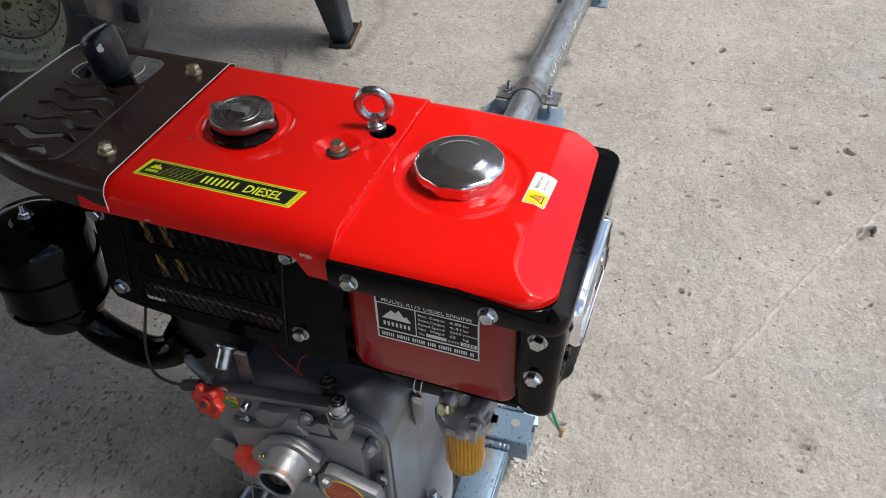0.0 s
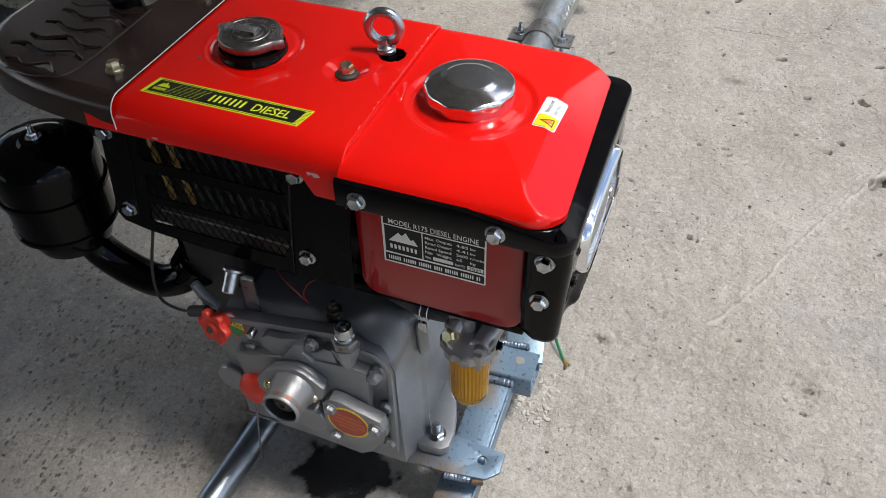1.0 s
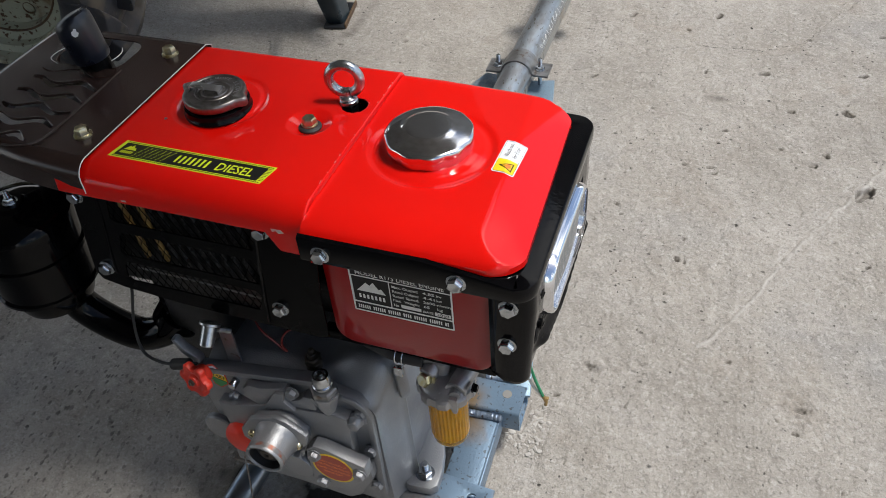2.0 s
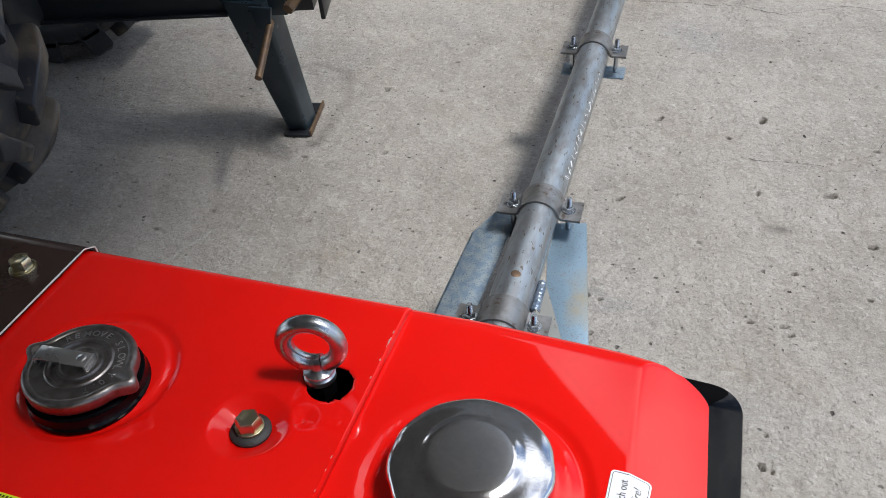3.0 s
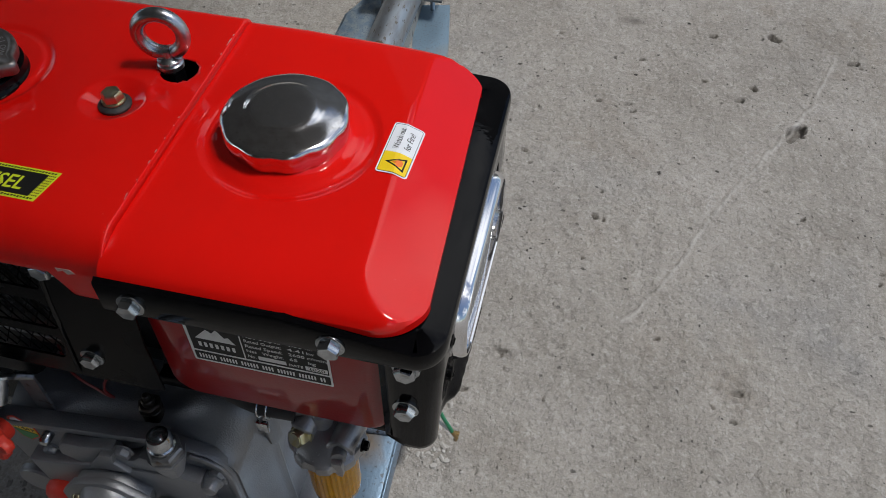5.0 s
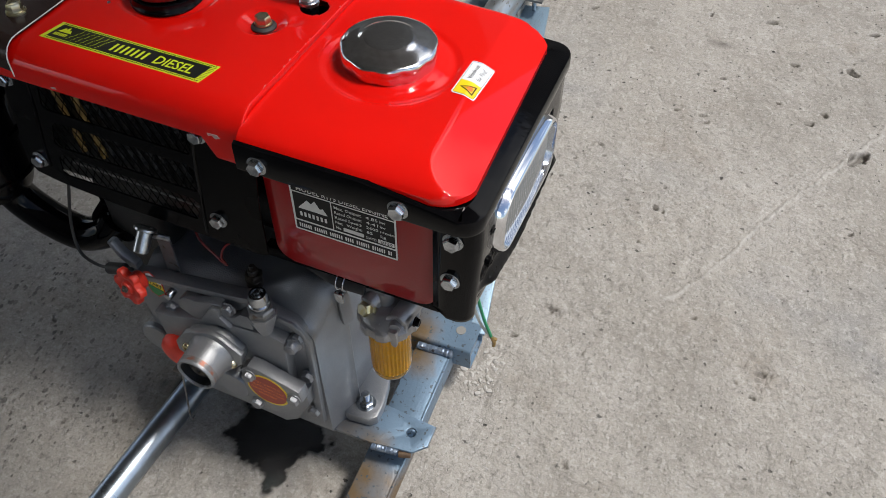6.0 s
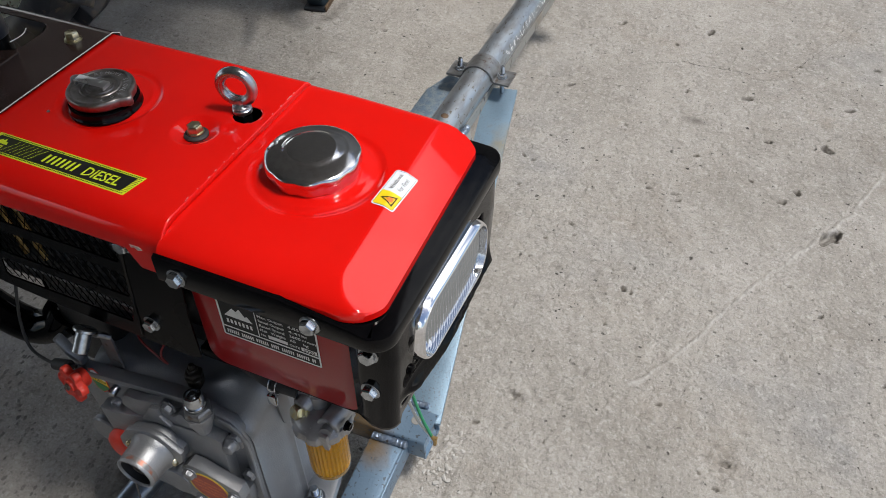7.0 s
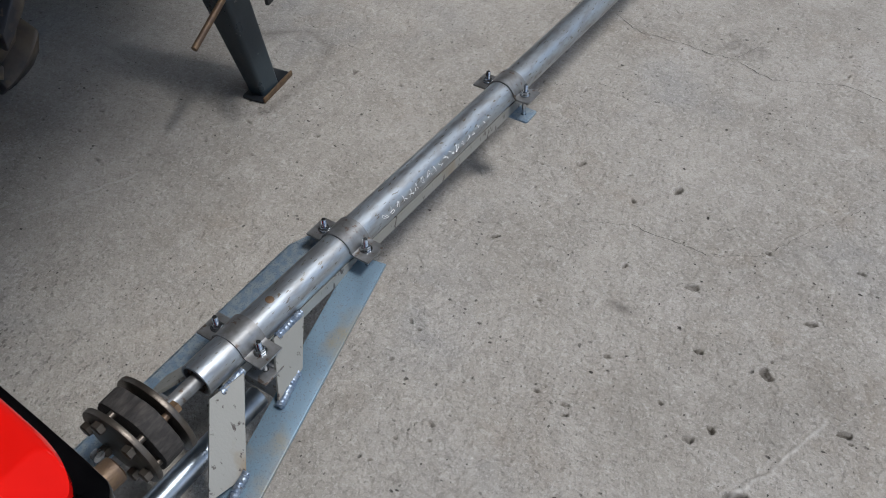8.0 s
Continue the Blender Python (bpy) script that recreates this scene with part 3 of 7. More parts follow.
    # long scratches: a ridge of pale scraped cement beside a shallow dark groove
    for scratch, strong in (([(0.703, 1.012), (0.66, 0.885), (0.622, 0.816), (0.585, 0.757), (0.507, 0.63), (0.447, 0.49), (0.385, 0.40)], 0.55), ([(-0.70, 0.66), (-0.655, 0.77), (-0.61, 0.86)], 0.4)):
        d = off_line(X + 0.004 * smooth_noise(X, Y, 0.02, 8), Y, scratch)
        side = off_line(X + 0.007 + 0.004 * smooth_noise(X, Y, 0.02, 8), Y, scratch)
        pale = np.maximum(pale, strong * np.clip(1.1 - d / 0.0045, 0, 1) * np.clip(0.75 + 0.6 * smooth_noise(X, Y, 0.025, 9), 0, 1))
        dirt_shade = np.maximum(dirt_shade, 0.3 * strong * np.clip(1 - side / 0.004, 0, 1) * np.clip(0.5 + 0.8 * smooth_noise(X, Y, 0.05, 19), 0, 1))
        Z += 0.0012 * strong * np.clip(1.1 - d / 0.005, 0, 1) * np.clip(0.7 + 0.6 * smooth_noise(X, Y, 0.02, 29), 0, 1) - 0.002 * strong * np.clip(1.1 - side / 0.004, 0, 1)
    for cx, cy, cr in ((0.538, 0.319, 0.03), (0.227, 0.322, 0.024), (0.27, 1.88, 0.05), (0.75, 1.35, 0.04)):
        rough = np.clip(1.3 - np.hypot(X - cx, Y - cy) / cr, 0, 1) * np.clip(0.6 + 0.8 * smooth_noise(X, Y, 0.018, 31), 0, 1)
        Z += rough * (0.003 * smooth_noise(X, Y, 0.009, 32) + 0.0018 * smooth_noise(X, Y, 0.005, 33) - 0.002)
        dirt_shade = np.maximum(dirt_shade, 0.42 * rough * np.clip(smooth_noise(X, Y, 0.009, 34) * 2, 0, 1))
    for line in ([(-0.051, 1.875), (0.036, 1.828), (0.159, 1.833), (0.215, 1.827), (0.266, 1.832), (0.306, 1.946)],
                 [(0.288, 1.236), (0.428, 1.239), (0.515, 1.284), (0.564, 1.387), (0.657, 1.529)], [(-1.5, 1.86), (-0.6, 1.84), (0.0, 1.87), (0.5, 1.86), (1.2, 1.9)]):
        d = off_line(X + 0.012 * smooth_noise(X, Y, 0.03, 12), Y + 0.012 * smooth_noise(X, Y, 0.03, 13), line)
        Z -= 0.0012 * np.clip(1 - d / 0.004, 0, 1)
    chip = np.clip(1.2 - np.hypot((X - 0.27) / 0.07, (Y - 1.88) / 0.045) + 0.6 * smooth_noise(X, Y, 0.02, 14), 0, 1)
    Z -= 0.0035 * chip * (0.6 + 0.4 * smooth_noise(X, Y, 0.015, 15))
    dirt_shade = np.maximum(dirt_shade, 0.3 * chip)
    ring = off_line(X, Y, [(-0.72, 1.37), (-0.638, 1.43), (-0.555, 1.41), (-0.513, 1.307), (-0.52, 1.15), (-0.58, 1.09), (-0.66, 1.11)])
    dirt_shade = np.maximum(dirt_shade, 0.34 * np.clip(1.25 - ring / 0.014, 0, 1) * np.clip(0.8 + 0.5 * smooth_noise(X, Y, 0.05, 46), 0, 1))
    patch = np.clip(1.2 - np.hypot((X - 0.66) / 0.12, (Y - 1.0) / 0.14), 0, 1) * np.clip(0.5 + 0.7 * smooth_noise(X, Y, 0.05, 22), 0, 1)
    dirt_shade = np.maximum(dirt_shade, 0.22 * patch)
    streak = np.clip(1.2 - np.hypot((X - 0.352) / 0.03, (Y - 1.049) / 0.012), 0, 1)
    dirt_shade = np.maximum(dirt_shade, 0.55 * streak)
    wet = 1.05 - np.hypot((X + 0.06) / 0.056, (Y + 0.018) / 0.05) + 0.55 * smooth_noise(X, Y, 0.035, 16) + 0.3 * smooth_noise(X, Y, 0.014, 17) + 0.16 * smooth_noise(X, Y, 0.007, 44)
    oil = np.maximum(oil, np.clip(wet * 4.5, 0, 1))
    spot = 1.1 - np.hypot((X + 0.222) / 0.03, (Y - 0.003) / 0.03) + 0.5 * smooth_noise(X, Y, 0.02, 23)
    oil = np.maximum(oil, 0.85 * np.clip(spot * 3, 0, 1))
    # a faint darker patch round the oil
    faint_patch = 1.0 - np.hypot((X + 0.1) / 0.1, (Y + 0.03) / 0.07) + 0.5 * smooth_noise(X, Y, 0.03, 18)
    dirt_shade = np.maximum(dirt_shade, 0.12 * np.clip(faint_patch * 2, 0, 1))
    Z *= edge
    verts = np.column_stack((X.ravel(), Y.ravel(), Z.ravel()))
    idx = np.arange(nx * ny).reshape(ny, nx)
    quads = np.column_stack((idx[:-1, :-1].ravel(), idx[:-1, 1:].ravel(), idx[1:, 1:].ravel(), idx[1:, :-1].ravel()))
    far, base = 60.0, len(verts)
    outer = np.array([(-far, -far, 0), (far, -far, 0), (far, far, 0), (-far, far, 0)])
    corners = (idx[0, 0], idx[0, -1], idx[-1, -1], idx[-1, 0])
    rim = [(base + k, base + (k + 1) % 4, int(corners[(k + 1) % 4]), int(corners[k])) for k in range(4)]
    me = bpy.data.meshes.new("floor")
    me.from_pydata(np.vstack((verts, outer)).tolist(), [], quads.tolist() + rim)
    col = me.color_attributes.new("marks", "FLOAT_COLOR", "POINT")
    data = np.zeros((base + 4, 4), np.float32)
    data[:base, 0], data[:base, 1], data[:base, 2], data[:, 3] = (dirt_shade * edge).ravel(), oil.ravel(), (pale * edge).ravel(), 1
    col.data.foreach_set("color", data.ravel())
    me.materials.append(CONCRETE)
    me.polygons.foreach_set("use_smooth", [True] * len(me.polygons))
    floor = new("floor", me)
    # hairline cracks: jagged dark seams that follow the slab
    rnd = random.Random(21)
    for line in ([(-0.051, 1.875), (0.036, 1.828), (0.159, 1.833), (0.215, 1.827), (0.266, 1.832), (0.306, 1.946)], [(0.20, 1.20), (0.288, 1.236), (0.428, 1.239), (0.515, 1.284), (0.564, 1.387), (0.657, 1.529)],
                 [(-1.2, 1.86), (-0.6, 1.84), (-0.06, 1.87)], [(0.26, 1.83), (0.36, 1.80), (0.5, 1.86), (0.62, 1.84)]):
        pts = []
        for (ax, ay), (bx, by) in zip(line, line[1:]):
            m = max(3, int(math.hypot(bx - ax, by - ay) / 0.009))
            pts += [(ax + (bx - ax) * k / m + rnd.uniform(-0.0032, 0.0032), ay + (by - ay) * k / m + rnd.uniform(-0.0032, 0.0032)) for k in range(m)]
        bm = bmesh.new()
        rows = []
        for k, (px, py) in enumerate(pts):
            i, j = min(nx - 1, int(np.searchsorted(xs, px))), min(ny - 1, int(np.searchsorted(ys, py)))
            h = 0.0003 + float(Z[max(0, j - 1):j + 2, max(0, i - 1):i + 2].max())
            w = rnd.uniform(0.0003, 0.0010) * min(1.0, k / 4, (len(pts) - 1 - k) / 4)
            rows.append((bm.verts.new((px - w, py - w, h)), bm.verts.new((px + w, py + w, h))))
        for a, b in zip(rows, rows[1:]):
            bm.faces.new((a[0], a[1], b[1], b[0]))
        part("crack", bm, CRACK, floor, "thin dark hairline crack", smooth=0)
    return tagged(floor, "worn grey concrete workshop floor with pits, scratches and an oil stain", "floor", kind="structure")


build_floor()


def build_grit():
    """Crumbs of broken concrete beside the frame, too many to count."""
    rnd = random.Random(12)
    out = []
    for k in range(150):
        x, y = rnd.gauss(0.16, 0.017), rnd.gauss(0.178, 0.024)
        if x < 0.128:
            continue
        s = 0.0012 + 0.0034 * rnd.random() ** 2
        bm = bmesh.new()
        bmesh.ops.create_icosphere(bm, subdivisions=1, radius=s)
        for v in bm.verts:
            v.co *= rnd.uniform(0.65, 1.15)
        put(bm, Matrix.Translation((x, y, 0.35 * s)) @ pose(0, 0, 0, 0, 0, 360 * rnd.random()) @ Matrix.Diagonal((1.3, 0.9, 0.6, 1)))
        out.append(bm)
    grit = part("concrete_crumbs", merged(*out), GRIT, None, smooth=30)
    tagged(grit, "pale crumbs of broken concrete on the floor beside the frame", "gravel", kind="stuff")


build_grit()

# ---- the open shed: roof over one side, and added unseen walls that block low sky light ----
roof = part("ceiling", sheet([(2.56, -7.0), (0.6, 1.5), (-0.23, 2.43), (-2.3, 6.0), (-6.0, 6.0), (-6.0, -7.0)], 0.1, m=Matrix.Translation((0, 0, 2.6))), ROOF, None, smooth=0)
tagged(roof, "dark weathered roof of the open shed", "roof", kind="structure")
for name, dims in (("unseen_wall_west", (-6.2, -6.0, -7, 6, 0, 0.4)), ("unseen_wall_north", (-6.0, 2.2, 6.6, 6.8, 0, 5.4)), ("unseen_wall_south", (-6.0, 2.6, -7.2, -7, 0, 2.6))):
    w = part(name, box(*dims, 0), WALL, None, smooth=0)
    tagged(w, "plain grey wall added out of view to block low sky light", "wall", kind="structure")

# ---- the diesel engine ----
ENGINE = Matrix.Translation((0, 0, 0.543)) @ pose(0, 0, 0, -4, 0, -1.5) @ Matrix.Translation((0, 0, -0.543))
engine = thing("diesel_engine", "red and black single-cylinder diesel engine bolted to a steel frame", "engine", ENGINE)

TOP, TANK = 0.586, 0.5795
DISH, EYE_HOLE, RAD, CAP = (-0.0548, 0.1405), (-0.0215, 0.181), (-0.1635, 0.141), (0.0787, 0.1395)


def emboss(x, y):
    """The pressed relief of the radiator cover."""
    d = math.hypot(x - RAD[0] + 0.005, y - RAD[1] - 0.011)
    z = -0.0022 * max(0.0, 1 - ((d - 0.0485) / 0.0045) ** 2) if abs(d - 0.0485) < 0.0045 else 0.0
    d = math.hypot(x - DISH[0], y - DISH[1])
    if d < 0.0245:
        z -= 0.0078 * (1 - max(0.0, (d - 0.0105) / 0.014)) if d > 0.0105 else 0.0078
    d = math.hypot(x - EYE_HOLE[0] + 0.004, y - EYE_HOLE[1] + 0.028)
    if d < 0.011:
        z -= 0.0018 * (0.5 + 0.5 * math.cos(math.pi * d / 0.011))
    return z


def hood_mesh():
    """A sheet bent over the radiator: front skirt, round shoulder, flat top, round back edge."""
    x0, x1, rf, rb, yf, yb = -0.283, 0.0015, 0.0255, 0.014, 0.003, 0.264
    arc = []
    for k in range(9):
        arc.append(("skirt", k / 8))
    line = [(yf + 0.003 + rf - rf * math.cos(a), TOP - rf + rf * math.sin(a)) for a in [math.pi / 2 * k / 14 for k in range(0, 15)]]
    line += [(yf + 0.003 + rf + (yb - rb - yf - 0.003 - rf) * k / 118, TOP) for k in range(1, 119)]
    line += [(yb - rb + rb * math.sin(a), TOP - rb + rb * math.cos(a)) for a in [math.pi / 2 * k / 8 for k in range(1, 9)]]
    line += [(yb, TOP - rb - 0.07 * k / 4) for k in range(1, 5)]
    bm = bmesh.new()
    nx = 146
    rows = []
    for i in range(nx + 1):
        x = x0 + (x1 - x0) * i / nx
        low = 0.5525
        if x > -0.041:
            low = 0.5525 - 0.021 * min(1.0, (x + 0.041) / 0.012)
        row = []
        for _, k in arc:
            row.append((x, yf + 0.0026 - 0.0002 * k, low + (0.5555 - low) * k))
        row += [(x, yf + 0.0025, 0.5572), (x, yf + 0.0028, 0.5590)]
        for y, z in line:
            xx, yy, zz = x, y, z
            if z > TOP - 0.0005:
                d = math.hypot(x - EYE_HOLE[0], y - EYE_HOLE[1])
                if 0.0118 < d < 0.0158 and d > 0:
                    s = 0.0142 / d
                    if abs(d - 0.0142) < 0.0011:
                        xx, yy = EYE_HOLE[0] + (x - EYE_HOLE[0]) * s, EYE_HOLE[1] + (y - EYE_HOLE[1]) * s
                zz += emboss(xx, yy)
            row.append((xx, yy, zz))
        rows.append([bm.verts.new(p) for p in row])
        if i == nx:
            for dx, dz in ((0.0005, 0.0006), (0.0007, 0.0016), (0.0007, 0.0075)):
                rows.append([bm.verts.new((p[0] + dx, p[1], p[2] - dz)) for p in row])
    for a, b in zip(rows, rows[1:]):
        for j in range(len(a) - 1):
            c = sum((v.co for v in (a[j], a[j + 1], b[j + 1], b[j])), Vector()) / 4
            if c.z > TOP - 0.006 and math.hypot(c.x - EYE_HOLE[0], c.y - EYE_HOLE[1]) < 0.0142:
                continue
            bm.faces.new((a[j], b[j], b[j + 1], a[j + 1]))
    loose = [v for v in bm.verts if not v.link_faces]
    bmesh.ops.delete(bm, geom=loose, context="VERTS")
    return bm


hood = part("radiator_cover", hood_mesh(), RED, engine, "glossy red pressed sheet cover with chipped edges", smooth=50)
mod = hood.modifiers.new("thickness", "SOLIDIFY")
mod.thickness, mod.offset = 0.0014, -1


CREASE = 0.1592


def skewed(x, y):
    """The tank's outer end runs slightly askew."""
    return x + 0.05 * (0.15 - y) * min(1.0, max(0.0, (x - 0.125) / 0.03))


def tank_top_mesh():
    """The fuel tank's upper shell: round front shoulder, sloping end facet, round corners, a pressed ring."""
    x0, x1, y0, y1, rc = 0.0, 0.2022, 0.001, 0.2690, 0.034
    bm = bmesh.new()
    nx, ny = 108, 130
    rows = []

    def height(x, y, y0=y0, y1=y1):
        z = TANK
        if y < y0 + 0.036:
            q = 1 - (y - y0) / 0.036
            z -= 0.0175 * (1 - math.sqrt(max(0.0, 1 - q * q * 0.985)))
        if y > y1 - 0.016:
            q = 1 - (y1 - y) / 0.016
            z -= 0.012 * (1 - math.sqrt(max(0.0, 1 - q * q * 0.98)))
        slope = TANK + 0.0006 - 0.415 * (x - CREASE) if x > CREASE else 9
        k = 0.0009
        z = min(z, slope) - (max(0.0, k - abs(z - slope)) ** 2) / (4 * k)
        d = math.hypot(x - CAP[0] - 0.002, y - CAP[1])
        if abs(d - 0.0585) < 0.0065:
            z -= 0.0026 * (1 - ((d - 0.0585) / 0.0065) ** 2) ** 1.3
        if d < 0.05:
            z += 0.0022 * min(1.0, (0.05 - d) / 0.007)
        return z

    for i in range(nx + 1):
        x = x0 + (x1 - x0) * (1 - (1 - i / nx) ** 1.8)
        cut = 0.0
        if x > x1 - rc:
            q = (x - x1 + rc) / rc
            cut = rc * (1 - math.sqrt(max(0.0, 1 - q * q)))
        back = 0.05 * max(0.0, x - 0.05) + 0.022 * (1 - math.sqrt(max(0.0, 1 - max(0.0, (x - x1 + 0.06) / 0.06) ** 2)))
        a, b = y0 + cut * 0.9, y1 - back
        row = [(x, a + 0.0004, min(height(x, a, a, b), TANK) - 0.007)]
        for j in range(ny + 1):
            y = a + (b - a) * j / ny
            row.append((x, y, height(x, y, a, b)))
        row.append((x, b - 0.0004, height(x, b, a, b) - 0.03))
        rows.append([bm.verts.new(p) for p in row])
    for a, b in zip(rows, rows[1:]):
        for j in range(len(a) - 1):
            bm.faces.new((a[j], b[j], b[j + 1], a[j + 1]))
    for v in bm.verts:
        v.co.x = skewed(v.co.x, v.co.y)
    last = rows[-1]
    low = [bm.verts.new(v.co - Vector((0.0008, 0, 0.012))) for v in last]
    for j in range(len(last) - 1):
        bm.faces.new((last[j], low[j], low[j + 1], last[j + 1]))
    return bm


tank = part("fuel_tank", merged(sheet(rounded(0.176, 0.15, 0.022, 8, 0.088, 0.469), 0.225, m=facing(0.2475), bevel=0.006)), RED_SHADED, engine, "lower tank shell in red darkened for its shaded side")
part("tank_top", tank_top_mesh(), RED, tank, "glossy red tank top with a sloping end facet", smooth=30)
# chipped edge along the seam
rnd = random.Random(4)
chips = []
for k in range(20):
    y = 0.012 + 0.235 * rnd.random()
    s = 0.0003 + 0.0004 * rnd.random()
    chips.append(put(sheet(circle(s, 6), 0.0003), Matrix.Translation((0.0004 + 0.0008 * rnd.random(), y, TOP - 0.0001 + (-(0.031 - math.sqrt(max(0, 0.031 ** 2 - (0.034 - y) ** 2))) if y < 0.034 else 0))) @ Matrix.Diagonal((0.7, 1.5 + 2.5 * rnd.random(), 1, 1))))
chips.append(put(sheet([(0, 0), (0.012, 0.0006), (0.016, -0.003), (0.009, -0.0055), (0.006, -0.002), (0.001, -0.004)], 0.0004), facing(0.0057, -0.0338, 0.5588) @ Matrix.Diagonal((0.85, 0.85, 1, 1))))
chips.append(put(sheet([(0, 0), (0.0025, 0.001), (0.003, 0.011), (0.001, 0.012)], 0.0004), facing(0.0057, -0.0042, 0.537)))
chips.append(put(sheet([(0, 0), (0.006, 0.001), (0.007, -0.001), (0.001, -0.0015)], 0.0004), facing(0.0057, -0.205, 0.5565)))
tagged(part("paint_chips", merged(*chips), CHIP, hood, "bare metal chips along the paint edge"), "", "", "", "stuff")

# ---- fuel cap ----
def scalloped(r, z, a):
    """Eleven shallow hollows round the skirt of the cap."""
    return 1.03 * r * (1 + 0.034 * (math.sqrt(math.cos(5.5 * a) ** 2 + 0.04) - 0.75) * (1.0 if z < 0.0125 else max(0.0, 1.0 - (z - 0.0125) / 0.005)))


CAP_AT = Matrix.Translation((*CAP, TANK + 0.003))
cap_root = part("fuel_cap", put(lathe([(0.0405, -0.004), (0.0418, -0.001), (0.0428, 0.002), (0.0434, 0.008), (0.0434, 0.0132), (0.0431, 0.0148), (0.0422, 0.0161), (0.0404, 0.0171), (0.0375, 0.0181), (0.0345, 0.0189), (0.0315, 0.0195), (0.029, 0.0199),
                                       (0.0272, 0.0204), (0.0256, 0.0211), (0.0242, 0.0218), (0.0230, 0.0222), (0.0219, 0.02245)], 200, scalloped), CAP_AT), CAPCHROME, tank, "large chrome screw cap with a scalloped rim")
part("cap_centre", put(lathe([(0.0219, 0.02245), (0.0205, 0.02258), (0.019, 0.02265), (0.014, 0.02275), (0.007, 0.0228), (0, 0.0228)], 200, scalloped), CAP_AT), CAPDIM, cap_root, "chrome centre darkened for the roof's reflection")
part("filler_neck", put(lathe([(0.039, -0.004), (0.039, 0.003)], 48), Matrix.Translation((*CAP, TANK + 0.001))), BLACK, cap_root)

# ---- radiator cap ----


def ears(r, z, a):
    """Two thumb lugs on the rim."""
    lug = max(0.0, math.cos(2 * (a - 0.15))) ** 18
    return r * (1 + 0.23 * lug * (1 if r > 0.027 else 0))


neck = part("radiator_neck", put(lathe([(0.0365, -0.001), (0.0365, 0.001), (0.0358, 0.002), (0.0352, 0.003), (0.035, 0.0085), (0.03, 0.0105), (0, 0.0105)], 48), Matrix.Translation((*RAD, TOP))), BLACK, engine, "black oily filler neck")
rcap = part("radiator_cap", put(lathe([(0.026, 0.0118), (0.0325, 0.0118), (0.0334, 0.013), (0.0337, 0.0185), (0.0334, 0.0203), (0.0325, 0.0214), (0.0312, 0.0219), (0.0292, 0.0218), (0.0284, 0.0211), (0.0205, 0.0211), (0.0198, 0.0219), (0.0188, 0.0222), (0.0178, 0.0219), (0.0170, 0.0205), (0.0142, 0.0205), (0.0135, 0.0218), (0.0115, 0.022), (0.0105, 0.021), (0, 0.021)], 96, ears), Matrix.Translation((*RAD, TOP)) @ pose(0, 0, 0, 0, 0, -14)), CAPMETAL, engine, "worn metal pressure cap")
lever = merged(put(box(-0.026, 0.008, -0.0056, 0.0056, 0.0, 0.0011, 0.0004), Matrix.Translation((0, 0, 0.0242)) @ pose(0, 0, 0, 0, 4, 0)), box(-0.0265, -0.0245, -0.005, 0.005, 0.0212, 0.0264, 0.0005), box(0.0065, 0.008, -0.006, 0.006, 0.0205, 0.0246, 0.0004))
part("release_lever", put(lever, Matrix.Translation((*RAD, TOP)) @ pose(0, 0, 0, 0, 0, 6)), BRUSHED, rcap, "bent bright metal lever")
part("rivet", put(lathe([(0, 0.0262), (0.0028, 0.0258), (0.0042, 0.0247), (0.0044, 0.0235)], 20), Matrix.Translation((RAD[0] + 0.002, RAD[1] + 0.001, TOP - 0.0005))), BRUSHED, rcap)
stamped = []
for word, start, stepa in (("REMOVE", 2.45, -0.215), ("SLOWLY", 0.95, -0.215), ("0.7", -0.42, -0.2)):
    for k, ch in enumerate(word):
        a = start + stepa * k
        b = letters(ch, 0.0066, 0.0005, 0.00003)
        stamped.append(put(b, Matrix.Translation((RAD[0] + 0.0225 * math.cos(a), RAD[1] + 0.0225 * math.sin(a), TOP + 0.0210)) @ pose(0, 0, 0, 0, 0, math.degrees(a) - 90) @ Matrix.Translation((-0.0019, 0, 0))))
part("stamped_text", merged(*stamped), BRUSHED, rcap, "raised stamped words round the rim", smooth=0)

# ---- lifting eye, its bolt and the cover bolt ----
eye_at = Matrix.Translation((-0.0305, 0.184, TOP)) @ pose(0, 0, 0, 0, 0, 12)
gap = [(0.0165 * math.cos(a), 0.0016 * (k / 44 - 0.5), 0.0165 * math.sin(a)) for k, a in enumerate([math.radians(-66) + math.radians(352) * k / 44 for k in range(45)])]
eye = part("lifting_eye", put(sweep(gap, 0.0054, 18), eye_at @ Matrix.Translation((0, 0, 0.0285))), ZINC, engine, "zinc-plated lifting eye bolt")
part("shank", put(lathe([(0.0045, 0.016), (0.0052, 0.0115), (0.0075, 0.0095), (0.0092, 0.0085), (0.0095, 0.0075), (0.0085, 0.0062), (0.0098, 0.005), (0.0098, 0.0015), (0.008, 0.0005), (0, 0.0)], 32), eye_at @ Matrix.Translation((0.0015, 0, -0.001))), ZINC, eye)
part("lock_nut", put(lathe([(0.0108, -0.012), (0.0108, -0.001), (0.0095, 0.0005), (0, 0.0005)], 6), eye_at), BLACK, eye, "black oily nut below the cover")
part("cylinder_block", box(-0.27, -0.003, 0.05, 0.245, 0.40, 0.545, 0.004), SATIN, engine, "black block below the cover")

